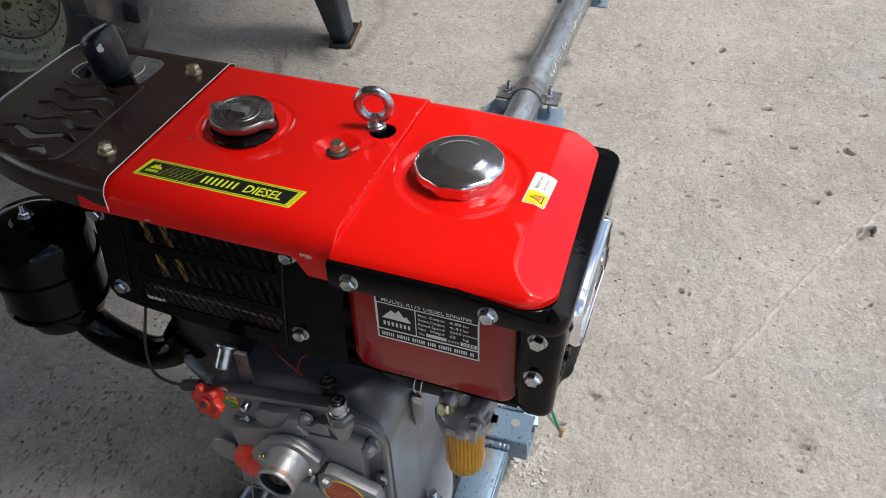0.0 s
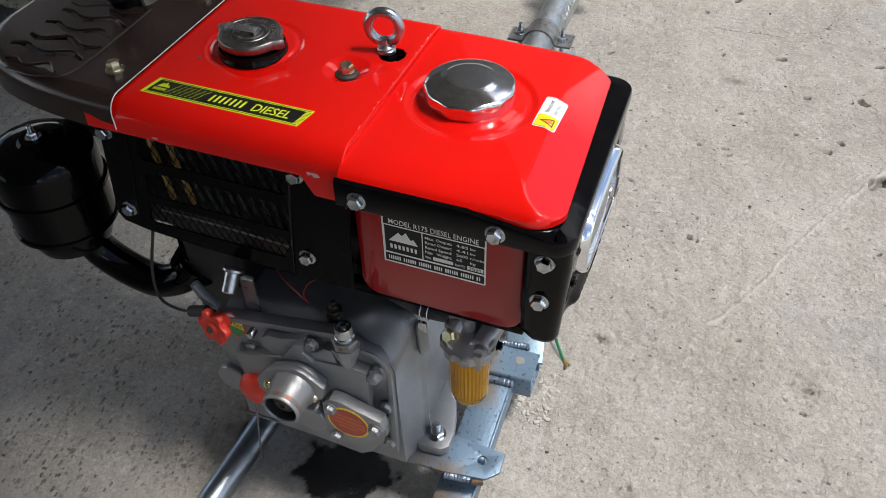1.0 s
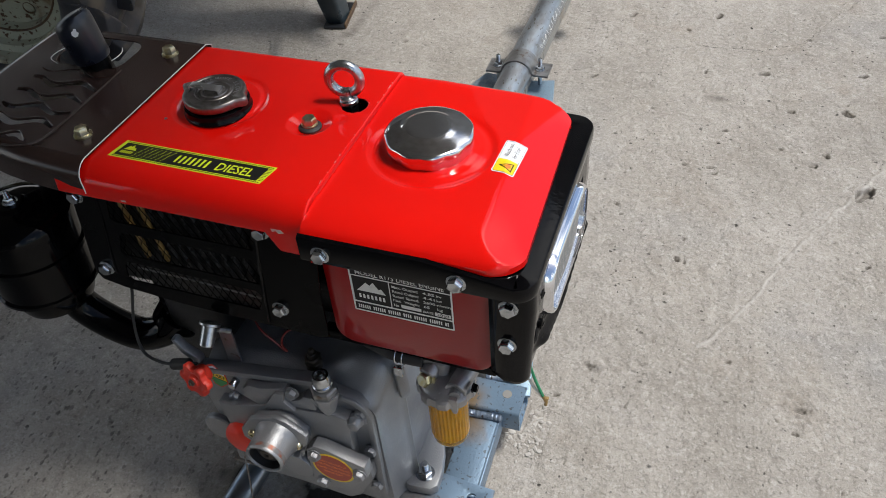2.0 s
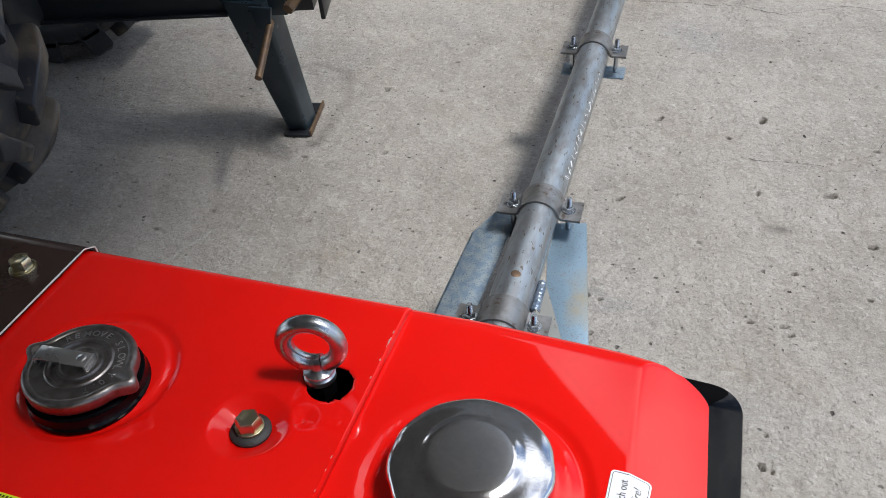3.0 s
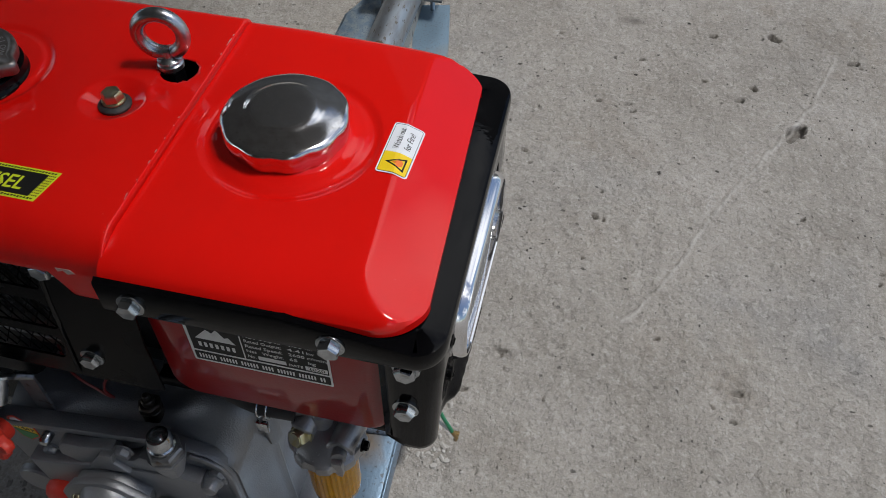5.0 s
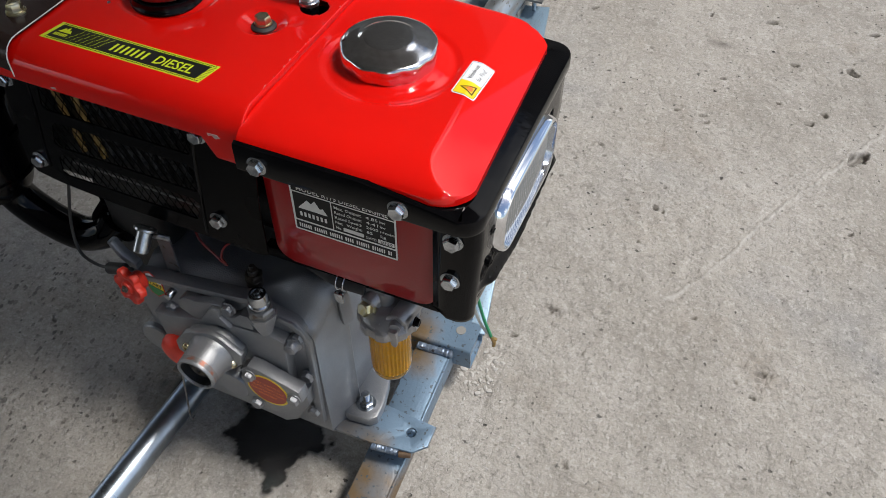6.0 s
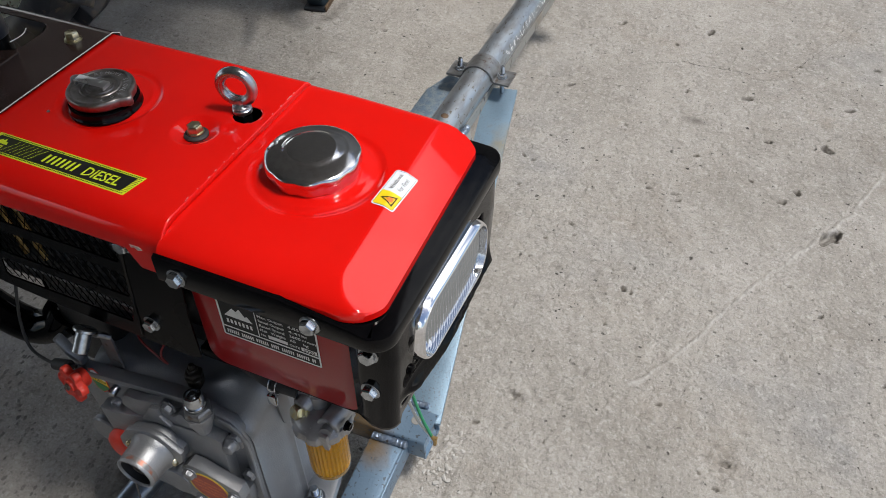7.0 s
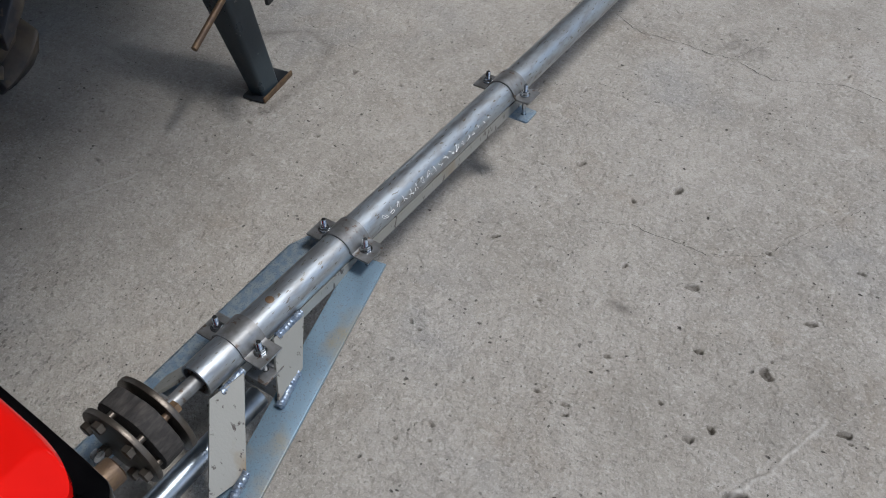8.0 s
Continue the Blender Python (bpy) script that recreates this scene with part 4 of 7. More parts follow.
cover_bolt = part("cover_bolt", put(bolt_mesh(0.0132, 0.007, 0.0085), Matrix.Translation((*DISH, TOP - 0.0028)) @ pose(0, 0, 0, 0, 0, 20)), BRASS, engine, "yellow-zinc hexagon bolt")
part("rubber_grommet", put(lathe([(0.0118, -0.006), (0.0122, -0.0012), (0.0108, 0.0004), (0.0085, 0.0009), (0, 0.0009)], 36), Matrix.Translation((*DISH, TOP - 0.004))), RUBBER, cover_bolt, "black rubber grommet")
part("small_rivet", put(lathe([(0, 0.0012), (0.0014, 0.0009), (0.0018, 0)], 14), Matrix.Translation((-0.209, 0.108, TOP))), CAPMETAL, engine)

# ---- long yellow-green sticker ----
LAB = Matrix.Translation((-0.1405, 0.0485, TOP)) @ pose(0, 0, 0, 0, 0, -0.6)
W, H = 0.176, 0.0275


def slanted(x0, x1, y0, y1, s=0.25):
    return [(x0 + s * y0, y0), (x1 + s * y0, y0), (x1 + s * y1, y1), (x0 + s * y1, y1)]


strip = part("diesel_sticker", put(sheet(slanted(-W / 2, W / 2, -H / 2, H / 2, 0.18), 0.0003), LAB), LIME, engine, "long yellow-green and black printed sticker", smooth=0)
part("black_field", put(sheet(slanted(-W / 2 + 0.0045, W / 2 - 0.0065, -H / 2 + 0.0035, H / 2 - 0.0035, 0.18), 0.0002), LAB @ Matrix.Translation((0, 0, 0.0003))), INK, strip, "", smooth=0)
dots = []
for k in range(74):
    for y in (-H / 2 + 0.0019, H / 2 - 0.0019):
        x = -W / 2 + 0.005 + k * 0.0023
        dots.append(put(sheet(slanted(-0.0007, 0.0007, -0.0007, 0.0007), 0.0001), Matrix.Translation((x + 0.18 * y, y, 0))))
for k in range(9):
    for col in range(4):
        dots.append(put(sheet(circle(0.0006, 5), 0.0001), Matrix.Translation((W / 2 - 0.0058 + 0.0014 * col + 0.18 * (-0.009 + 0.0023 * k), -0.009 + 0.0023 * k, 0))))
part("border_dots", put(merged(*dots), LAB @ Matrix.Translation((0, 0, 0.0003))), INK, strip, smooth=0)
lime_bits = [put(sheet([(0, 0), (0.0145, 0), (0.0122, 0.0045), (0.0108, 0.0032), (0.0086, 0.0084), (0.0066, 0.0048), (0.0048, 0.0068)], 0.0001), Matrix.Translation((-0.0795, -0.0005, 0)))]
for k in range(7):
    lime_bits.append(put(sheet(slanted(0, 0.0014, 0, 0.0042, 0.1), 0.0001), Matrix.Translation((-0.081 + 0.0021 * k, -0.0066, 0))))
for k in range(7):
    x = -0.060 + 0.0056 * k
    for j in range(9):
        y = -0.0085 + j * 0.0019
        lime_bits.append(put(sheet(slanted(0, 0.0005 + 0.00008 * k, 0, 0.0013 if k else 0.0018, 0.5), 0.0001), Matrix.Translation((x + 0.55 * y + 0.0005 * math.sin(j * (2.2 - 0.2 * k)), y, 0))))
for k in range(7):
    lime_bits.append(put(sheet(slanted(0, 0.0026, 0, 0.0115, 0.12), 0.0001), Matrix.Translation((-0.017 + 0.0058 * k, -0.0062, 0))))
lime_bits.append(put(fit_letters("DIESEL", 0.041, 0.0118, 0.0001, 0.012, 0.12), Matrix.Translation((0.0305, -0.0062, 0))))
part("sticker_print", put(merged(*lime_bits), LAB @ Matrix.Translation((0, 0, 0.00055))), LIME, strip, "yellow-green emblem, bars and lettering", smooth=0)

# ---- fire warning sticker on the sloping facet ----
FIRE = Matrix.Translation((0.1597, 0.1425, TANK + 0.0006)) @ pose(0, 0, 0, 0, 0, -1.2) @ Matrix.Diagonal((1.08, 1.08, 1, 1))


def bent(bm):
    """Lays a flat print over the crease of the tank's end."""
    bmesh.ops.subdivide_edges(bm, edges=[e for e in bm.edges if e.calc_length() > 0.004], cuts=4, use_grid_fill=True)
    for v in bm.verts:
        v.co.z -= 0.415 * max(0.0, v.co.x - skewed(CREASE, v.co.y))
    return bm


fire = part("warning_sticker", bent(put(sheet(rounded(0.0205, 0.047, 0.0022, 4), 0.0003), FIRE)), WHITE, engine, "white and yellow fire warning sticker", smooth=0)
outline = sheet(rounded(0.0186, 0.0451, 0.0016, 4), 0.0001, [rounded(0.018, 0.0445, 0.0014, 4)])
part("sticker_outline", bent(put(outline, FIRE @ Matrix.Translation((0, 0, 0.0003)))), INK, fire, smooth=0)
part("yellow_field", bent(put(sheet(rounded(0.018, 0.0178, 0.0012, 4, 0, -0.0133), 0.0001), FIRE @ Matrix.Translation((0, 0, 0.00035)))), YELLOW, fire, smooth=0)
T3 = [(0.0068, -0.0195), (0.0068, -0.0075), (-0.0062, -0.0135)]
T2 = [(0.0058, -0.0178), (0.0058, -0.0092), (-0.0038, -0.0135)]
part("warning_triangle", bent(put(sheet(T3, 0.0001, [T2]), FIRE @ Matrix.Translation((0, 0, 0.0005)))), INK, fire, smooth=0)
flame = [(0.0052, -0.0152), (0.0052, -0.0118), (0.0035, -0.0103), (0.0018, -0.0112), (0.0006, -0.0106), (0.0010, -0.0122), (-0.0022, -0.0132), (0.0002, -0.0142), (0.0012, -0.0138), (0.0008, -0.0158), (0.0030, -0.0164)]
part("flame_print", bent(put(sheet(flame, 0.0001), FIRE @ Matrix.Translation((0, 0, 0.0005)))), ORANGE, fire, smooth=0)
words = merged(put(fit_letters("Watch out", 0.0195, 0.0042, 0.0001, 0.002), Matrix.Translation((-0.0012, -0.0008, 0)) @ pose(0, 0, 0, 0, 0, 90)),
               put(fit_letters("for Fire!", 0.0165, 0.0042, 0.0001, 0.002, 0.15), Matrix.Translation((0.0058, 0.0004, 0)) @ pose(0, 0, 0, 0, 0, 90)))
part("warning_text", bent(put(words, FIRE @ Matrix.Translation((0, 0, 0.0004)))), INK, fire, smooth=0)

# ---- black bracket with the headlight round the tank's end ----
BR = 0.2225


def rim_mesh():
    """A channel that runs along the tank's front, round the end and a little way along the back."""
    plan = [(-0.002, -0.0035), (0.05, -0.0035), (0.12, -0.0035), (0.19, -0.0035)]
    plan += [(BR - 0.022 + 0.022 * math.sin(a), 0.0185 - 0.022 * math.cos(a)) for a in [math.pi / 2 * k / 10 for k in range(1, 11)]]
    plan += [(BR, 0.06), (BR, 0.14), (BR, 0.2)]
    plan += [(BR - 0.022 + 0.022 * math.cos(a), 0.250 + 0.022 * math.sin(a)) for a in [math.pi / 2 * k / 10 for k in range(0, 11)]]
    plan += [(0.17, 0.274), (0.12, 0.277), (0.05, 0.280), (0.0, 0.281)]
    plan = [(x - 0.016 * (y - 0.06) if x > 0.17 else x, y) for x, y in plan]
    bm = bmesh.new()
    rings = []
    for k, (x, y) in enumerate(plan):
        a, b = Vector(plan[max(k - 1, 0)]), Vector(plan[min(k + 1, len(plan) - 1)])
        t = (b - a).normalized()
        n = Vector((t.y, -t.x))
        s = min(1.0, max(0.0, (x - 0.17) / 0.03)) if y < 0.1 else 1.0
        top, inner, low = 0.5655 - 0.011 * s - (0.002 if s > 0.5 else 0), -0.004 - 0.0205 * s, 0.5345 + 0.0 * s
        prof = [(inner, top - 0.003), (inner, top + 0.0024 * s), (-0.003, top - 0.0010), (-0.0008, top - 0.0018), (0, top - 0.004), (0.0, low + 0.003), (-0.0008, low + 0.0006), (-0.003, low), (-0.005, low + 0.002), (-0.005, top - 0.005)]
        rings.append([bm.verts.new((x + n.x * o, y + n.y * o, z)) for o, z in prof])
    m = len(rings[0])
    for a, b in zip(rings, rings[1:]):
        for j in range(m):
            bm.faces.new((a[j], b[j], b[(j + 1) % m], a[(j + 1) % m]))
    bm.faces.new(rings[0])
    bm.faces.new(rings[-1][::-1])
    return bm


bracket = part("headlight_bracket", rim_mesh(), BLACK, engine, "black painted pressed bracket with drips in the paint", smooth=50)


def end_plate_mesh():
    """The pressed end plate: front flange, round corner, end face with a step and an opening for the lamp, back corner."""
    plan = [(0.177, 0.012), (0.19, 0.012), (0.205, 0.012)]
    plan += [(BR - 0.0175 + 0.014 * math.sin(a), 0.026 - 0.014 * math.cos(a)) for a in [math.pi / 2 * k / 8 for k in range(1, 9)]]
    ys = [0.036 + (0.225 - 0.036) * k / 30 for k in range(31)]
    plan += [(BR - 0.0035, y) for y in ys]
    plan += [(BR - 0.0175 + 0.014 * math.cos(a), 0.238 + 0.014 * math.sin(a)) for a in [math.pi / 2 * k / 8 for k in range(1, 9)]]
    plan += [(0.195, 0.252), (0.18, 0.252)]
    zs = [0.5365 - 0.1325 * k / 40 for k in range(41)]
    bm = bmesh.new()
    rows = []
    for k, (x, y) in enumerate(plan):
        row = []
        for z in zs:
            out = 0.0
            if 0.033 < y < 0.24 and x > 0.215:
                ridge = 0.449 - 0.018 * math.exp(-((y - 0.12) / 0.055) ** 2)
                w = max(0.0, 1 - abs(z - ridge + 0.008) / 0.011)
                out = 0.0095 * (3 * w * w - 2 * w ** 3) * min(1, (y - 0.033) / 0.012) * min(1, (0.24 - y) / 0.012)
                if z < ridge - 0.014:
                    out -= 0.003
            taper = 0.006 * max(0.0, (0.5 - z) / 0.1) if x > 0.2 else 0.0
            low = 0.404 + (0.012 * max(0.0, (0.182 - x) / 0.005) if y < 0.02 else 0.0)
            row.append(bm.verts.new((x + out - taper, y, max(z, low))))
        rows.append(row)
    for a, b in zip(rows, rows[1:]):
        for j in range(len(zs) - 1):
            c = (a[j].co + b[j + 1].co) / 2
            if c.x > 0.21 and 0.052 < c.y < 0.208 and 0.456 < c.z < 0.52:
                continue
            if c.x > 0.205 and 0.036 < c.y < 0.066 and 0.4165 < c.z < 0.4265:
                continue
            bm.faces.new((a[j], b[j], b[j + 1], a[j + 1]))
    bmesh.ops.delete(bm, geom=[v for v in bm.verts if not v.link_faces], context="VERTS")
    return bm


end_plate = part("end_plate", end_plate_mesh(), BLACK, bracket, "black pressed end plate", smooth=50)
mod = end_plate.modifiers.new("thickness", "SOLIDIFY")
mod.thickness, mod.offset = 0.002, -1

# headlight: shell, chrome rim, fluted glass, behind the plate's opening
LY, LZ, LW, LH = 0.1305, 0.4885, 0.158, 0.078


def lens_mesh():
    bm = bmesh.new()
    nu, nv = 264, 12
    rows = []
    for i in range(nu + 1):
        row = []
        u = -1 + 2 * i / nu
        for j in range(nv + 1):
            v = -1 + 2 * j / nv
            k = (1 - 0.42 * max(0.0, abs(u) - 0.55) ** 2 / 0.2)
            bulge = 0.0055 * (1 - u * u) * (1 - 0.5 * v * v)
            flute = 0.0011 * math.sin(u * 82 + 0.9 * v)
            row.append(bm.verts.new((bulge + flute, LY + u * (LW / 2 - 0.005), LZ + v * k * (LH / 2 - 0.005))))
        rows.append(row)
    for a, b in zip(rows, rows[1:]):
        for j in range(nv):
            bm.faces.new((a[j], b[j], b[j + 1], a[j + 1]))
    return bm


lamp = part("headlight", sheet(rounded(LW, LH, 0.03, 8, LY, LZ), 0.03, m=sideways(0.187), bevel=0.008), BLACK, engine, "rectangular headlight with chrome rim")


def bezel_mesh():
    """A bright band that stands out from the plate and turns in over the glass."""
    bm = bmesh.new()
    rings = []
    for off, x in ((0.001, 0.2085), (0.0006, 0.2118), (-0.0004, 0.2163), (-0.0018, 0.2207), (-0.0034, 0.2244), (-0.0048, 0.2263), (-0.0060, 0.2269), (-0.0068, 0.2265), (-0.0070, 0.2244), (-0.0072, 0.2185)):
        rings.append([bm.verts.new((x, y, z)) for y, z in rounded(LW + 2 * off, LH + 2 * off, 0.03 + off, 10, LY, LZ)])
    n = len(rings[0])
    for a, b in zip(rings, rings[1:]):
        for j in range(n):
            bm.faces.new((a[j], a[(j + 1) % n], b[(j + 1) % n], b[j]))
    return bm


part("chrome_rim", bezel_mesh(), CHROME, lamp, "bright chrome rim")
part("glass", put(lens_mesh(), Matrix.Translation((0.2178, 0, 0))), LENS, lamp, "fluted clear glass")

bolt = part("bolt", bolt_mesh(), ZINC, bracket, "zinc hexagon bolt")
bolt.matrix_basis = facing_front(0.0205, -0.0035, 0.5475)
for x, y, z, turn in ((0.1535, -0.0035, 0.5475, 20), (0.196, 0.012, 0.512, 45), (0.194, 0.012, 0.461, 10)):
    again("bolt", bolt, facing_front(x, y, z) @ pose(0, 0, 0, 0, 0, turn), bracket)
for y, z in ((0.046, 0.503), (0.046, 0.462), (0.205, 0.503), (0.205, 0.468)):
    part("screw", put(merged(lathe([(0.0055, -0.001), (0.0052, 0.0012), (0.003, 0.0022), (0, 0.0022)], 16), box(-0.0028, 0.0028, -0.0005, 0.0005, 0.0012, 0.0028, 0)), sideways(BR - 0.0045, y, z)), SATIN, bracket)

# ---- maker's plate on the tank side ----
NP = facing(0.0222, 0.0, 0.0)
nplate = part("rating_plate", put(sheet(rounded(0.107, 0.062, 0.0008, 2, 0.084, 0.4825), 0.0004), NP), SILVER, tank, "black and silver engine rating plate", smooth=0)
NPT = facing(0.0218)
part("plate_field", put(merged(sheet(rounded(0.039, 0.0345, 0.0003, 2, 0.0525, 0.4835), 0.0002), sheet(rounded(0.0625, 0.0345, 0.0003, 2, 0.1045, 0.4835), 0.0002),
                               sheet(rounded(0.1035, 0.0102, 0.0003, 2, 0.0842, 0.4588), 0.0002), sheet(rounded(0.1035, 0.009, 0.0003, 2, 0.0842, 0.507), 0.0002)), NPT), PLATE, nplate, smooth=0)
NPP = facing(0.02155)
bits = [put(fit_letters("MODEL R175 DIESEL ENGINE", 0.092, 0.0062, 0.0001, 0.004), Matrix.Translation((0.038, 0.504, 0)))]
for k, (a, b, c) in enumerate((("Max. Output:", "4.85", "kw"), ("Rated Output:", "4.41", "kw"), ("Rated Speed:", "2600", "r/min"), ("Net   Weight:", "65", "kg"))):
    z = 0.4945 - 0.0062 * k
    bits.append(put(fit_letters(a, 0.0275, 0.0036, 0.0001, 0.006), Matrix.Translation((0.0755, z, 0))))
    bits.append(put(fit_letters(b, 0.003 * len(b), 0.0036, 0.0001, 0.006), Matrix.Translation((0.1075, z, 0))))
    bits.append(put(fit_letters(c, 0.0028 * len(c), 0.0033, 0.0001, 0.006), Matrix.Translation((0.1215, z, 0))))
bits.append(put(fit_letters("No.", 0.006, 0.0036, 0.0001, 0.006), Matrix.Translation((0.0755, 0.4692, 0))))
bits.append(put(sheet(rounded(0.021, 0.0046, 0.0003, 2, 0.0938, 0.471), 0.0001), Matrix.Identity(4)))
bits.append(put(fit_letters("DATE", 0.0105, 0.003, 0.0001, 0.006), Matrix.Translation((0.1062, 0.4688, 0))))
bits.append(sheet(rounded(0.0165, 0.005, 0.0003, 2, 0.1268, 0.4705), 0.0001))
bits.append(put(sheet([(0, 0), (0.031, 0), (0.0265, 0.0075), (0.0235, 0.0058), (0.0185, 0.0145), (0.0145, 0.0092), (0.0105, 0.0125)], 0.0001), Matrix.Translation((0.037, 0.4815, 0))))
for k in range(7):
    bits.append(sheet(rounded(0.0024, 0.0056, 0.0003, 2, 0.0395 + 0.0043 * k, 0.4745), 0.0001))
for k in range(42):
    if k not in (6, 13, 20, 25, 32, 39):
        bits.append(sheet(rounded(0.0014, 0.0052, 0.0003, 1, 0.0362 + 0.00232 * k, 0.4588), 0.0001))
part("plate_print", put(merged(*bits), NPP), SILVER, nplate, "silver lettering and bars", smooth=0)
part("date_text", put(fit_letters("2020", 0.0125, 0.0036, 0.0001, 0.006), facing(0.0214, 0.1206, 0.4687)), INK, nplate, smooth=0)

# ---- side panel with three openings and wire mesh, radiator behind ----
slot = lambda x0, x1, z0, z1, s0, s1: [(x0 + 0.006, z1), (x0, z1 - 0.006), (x0 - s0, z0 + 0.004), (x0 - s0 + 0.005, z0), (x1 - s1 - 0.003, z0), (x1 - s1, z0 + 0.003), (x1, z1 - 0.006), (x1 - 0.006, z1)]
panel_outline = [(-0.279, 0.556), (-0.297, 0.425), (-0.291, 0.414), (-0.262, 0.408), (-0.19, 0.4025), (-0.015, 0.4005), (-0.004, 0.404), (-0.003, 0.47), (0.0035, 0.53), (0.0035, 0.556)]
PY = 0.0165
openings = [slot(-0.236, -0.062, 0.513, 0.546, 0.005, 0.006), slot(-0.238, -0.069, 0.464, 0.499, 0.008, 0.003), slot(-0.248, -0.075, 0.423, 0.453, 0.004, 0.006)]
panel = part("side_panel", sheet(panel_outline, 0.0018, openings, m=facing(PY)), SATIN, engine, "black sheet side panel with three slots", smooth=0)
part("panel_edge", sweep([(-0.058, PY - 0.002, 0.55), (-0.066, PY - 0.002, 0.50), (-0.073, PY - 0.002, 0.43), (-0.075, PY - 0.002, 0.408)], 0.0016, 8), BLACK, panel)
part("panel_edge", sweep([(-0.247, PY - 0.002, 0.551), (-0.252, PY - 0.002, 0.51), (-0.262, PY - 0.002, 0.46), (-0.266, PY - 0.002, 0.43)], 0.0014, 8), BLACK, panel)
wires = []
for k in range(-9, 28):
    for s in (1, -1):
        a, b = Vector((-0.262 + 0.0102 * k, 0.021 + 0.0006 * s, 0.418)), Vector((-0.262 + 0.0102 * k + s * 0.07, 0.021 + 0.0006 * s, 0.552))
        if s < 0:
            a.x += 0.03
            b.x += 0.03
        for q0, q1 in ((0.0, 1.0),):
            t0, t1 = q0, q1
            if (b.x - a.x) != 0:
                ts = sorted(((-0.262 - a.x) / (b.x - a.x), (-0.058 - a.x) / (b.x - a.x)))
                t0, t1 = max(t0, ts[0]), min(t1, ts[1])
            if t1 - t0 > 0.05:
                wires.append(sweep([a.lerp(b, t0), a.lerp(b, t1)], 0.0005, 5))
part("wire_mesh", merged(*wires), SATIN, panel, "fine black wire mesh behind the slots", smooth=0)
radiator = part("radiator", box(-0.278, -0.05, 0.034, 0.05, 0.405, 0.55, 0.001), INK, engine, "dark radiator core")
for k in range(9):
    x = -0.184 + 0.0135 * k
    part("fin", sweep([(x + 0.0008 * math.sin(2.1 * j + k) - 0.0006 * j, 0.0312, 0.446 + 0.0027 * j) for j in range(38)], [0.0021 + 0.0008 * math.cos(math.pi * j) for j in range(38)], 6), RUBBER, radiator)
for x, dx in ((-0.236, 0.010), (-0.213, 0.013)):
    part("brass_tube", sweep(curved([(x, 0.031, 0.548), (x + 0.3 * dx, 0.03, 0.52), (x + 0.8 * dx, 0.031, 0.47), (x + dx, 0.031, 0.452)], 8), [0.0032 + 0.0008 * math.sin(k * 2.1) for k in range(25)], 8), COPPER, radiator, "tarnished brass tube")
part("seam", sweep([(-0.244, 0.026, 0.4335), (-0.16, 0.026, 0.4325), (-0.078, 0.026, 0.4285)], 0.0011, 6), ALLOY, radiator)
pbolt = part("bolt", bolt_mesh(), ZINC, panel, "zinc hexagon bolt")
pbolt.matrix_basis = facing_front(-0.274, PY - 0.0018, 0.5415)
for x, z, turn in ((-0.277, 0.436, 15), (-0.0535, 0.5435, 25), (-0.0555, 0.434, 50)):
    again("bolt", pbolt, facing_front(x, PY - 0.0018, z) @ pose(0, 0, 0, 0, 0, turn), panel)
part("tank_bearer", box(-0.02, 0.176, 0.03, 0.235, 0.383, 0.396, 0.002), SATIN, engine, "black bearer below the tank")

# ---- exhaust guard with wavy slots and the stack ----
GT = TOP + 0.0035
GR = 0.018
GPATH = [(-0.2475, 0.006), (-0.265, 0.0061), (-0.28, 0.0068), (-0.30, 0.008), (-0.32, 0.0105), (-0.34, 0.0145), (-0.36, 0.0205), (-0.378, 0.028), (-0.393, 0.038), (-0.406, 0.051), (-0.4155, 0.067), (-0.4225, 0.086), (-0.4265, 0.11),
         (-0.4272, 0.15), (-0.4272, 0.2), (-0.4265, 0.236), (-0.422, 0.25), (-0.412, 0.26), (-0.398, 0.2645), (-0.36, 0.266), (-0.30, 0.266), (-0.2475, 0.266)]
GPATH = [(x if x > -0.3 else -0.3 + (x + 0.3) * 1.36, y) for x, y in GPATH]


def wavy(x0, x1, y, phase, w=0.0024):
    """The outline of a narrow S-shaped slot."""
    n = 22
    w = w * 1.65
    mid = [(x0 + (x1 - x0) * k / n, y + 0.0052 * math.sin(2 * math.pi * 1.55 * k / n + phase)) for k in range(n + 1)]
    up = [(x, v + w * (0.55 + 0.75 * math.sin(math.pi * k / n))) for k, (x, v) in enumerate(mid)]
    dn = [(x, v - w * (0.55 + 0.75 * math.sin(math.pi * k / n))) for k, (x, v) in enumerate(mid)]
    return up + dn[::-1]


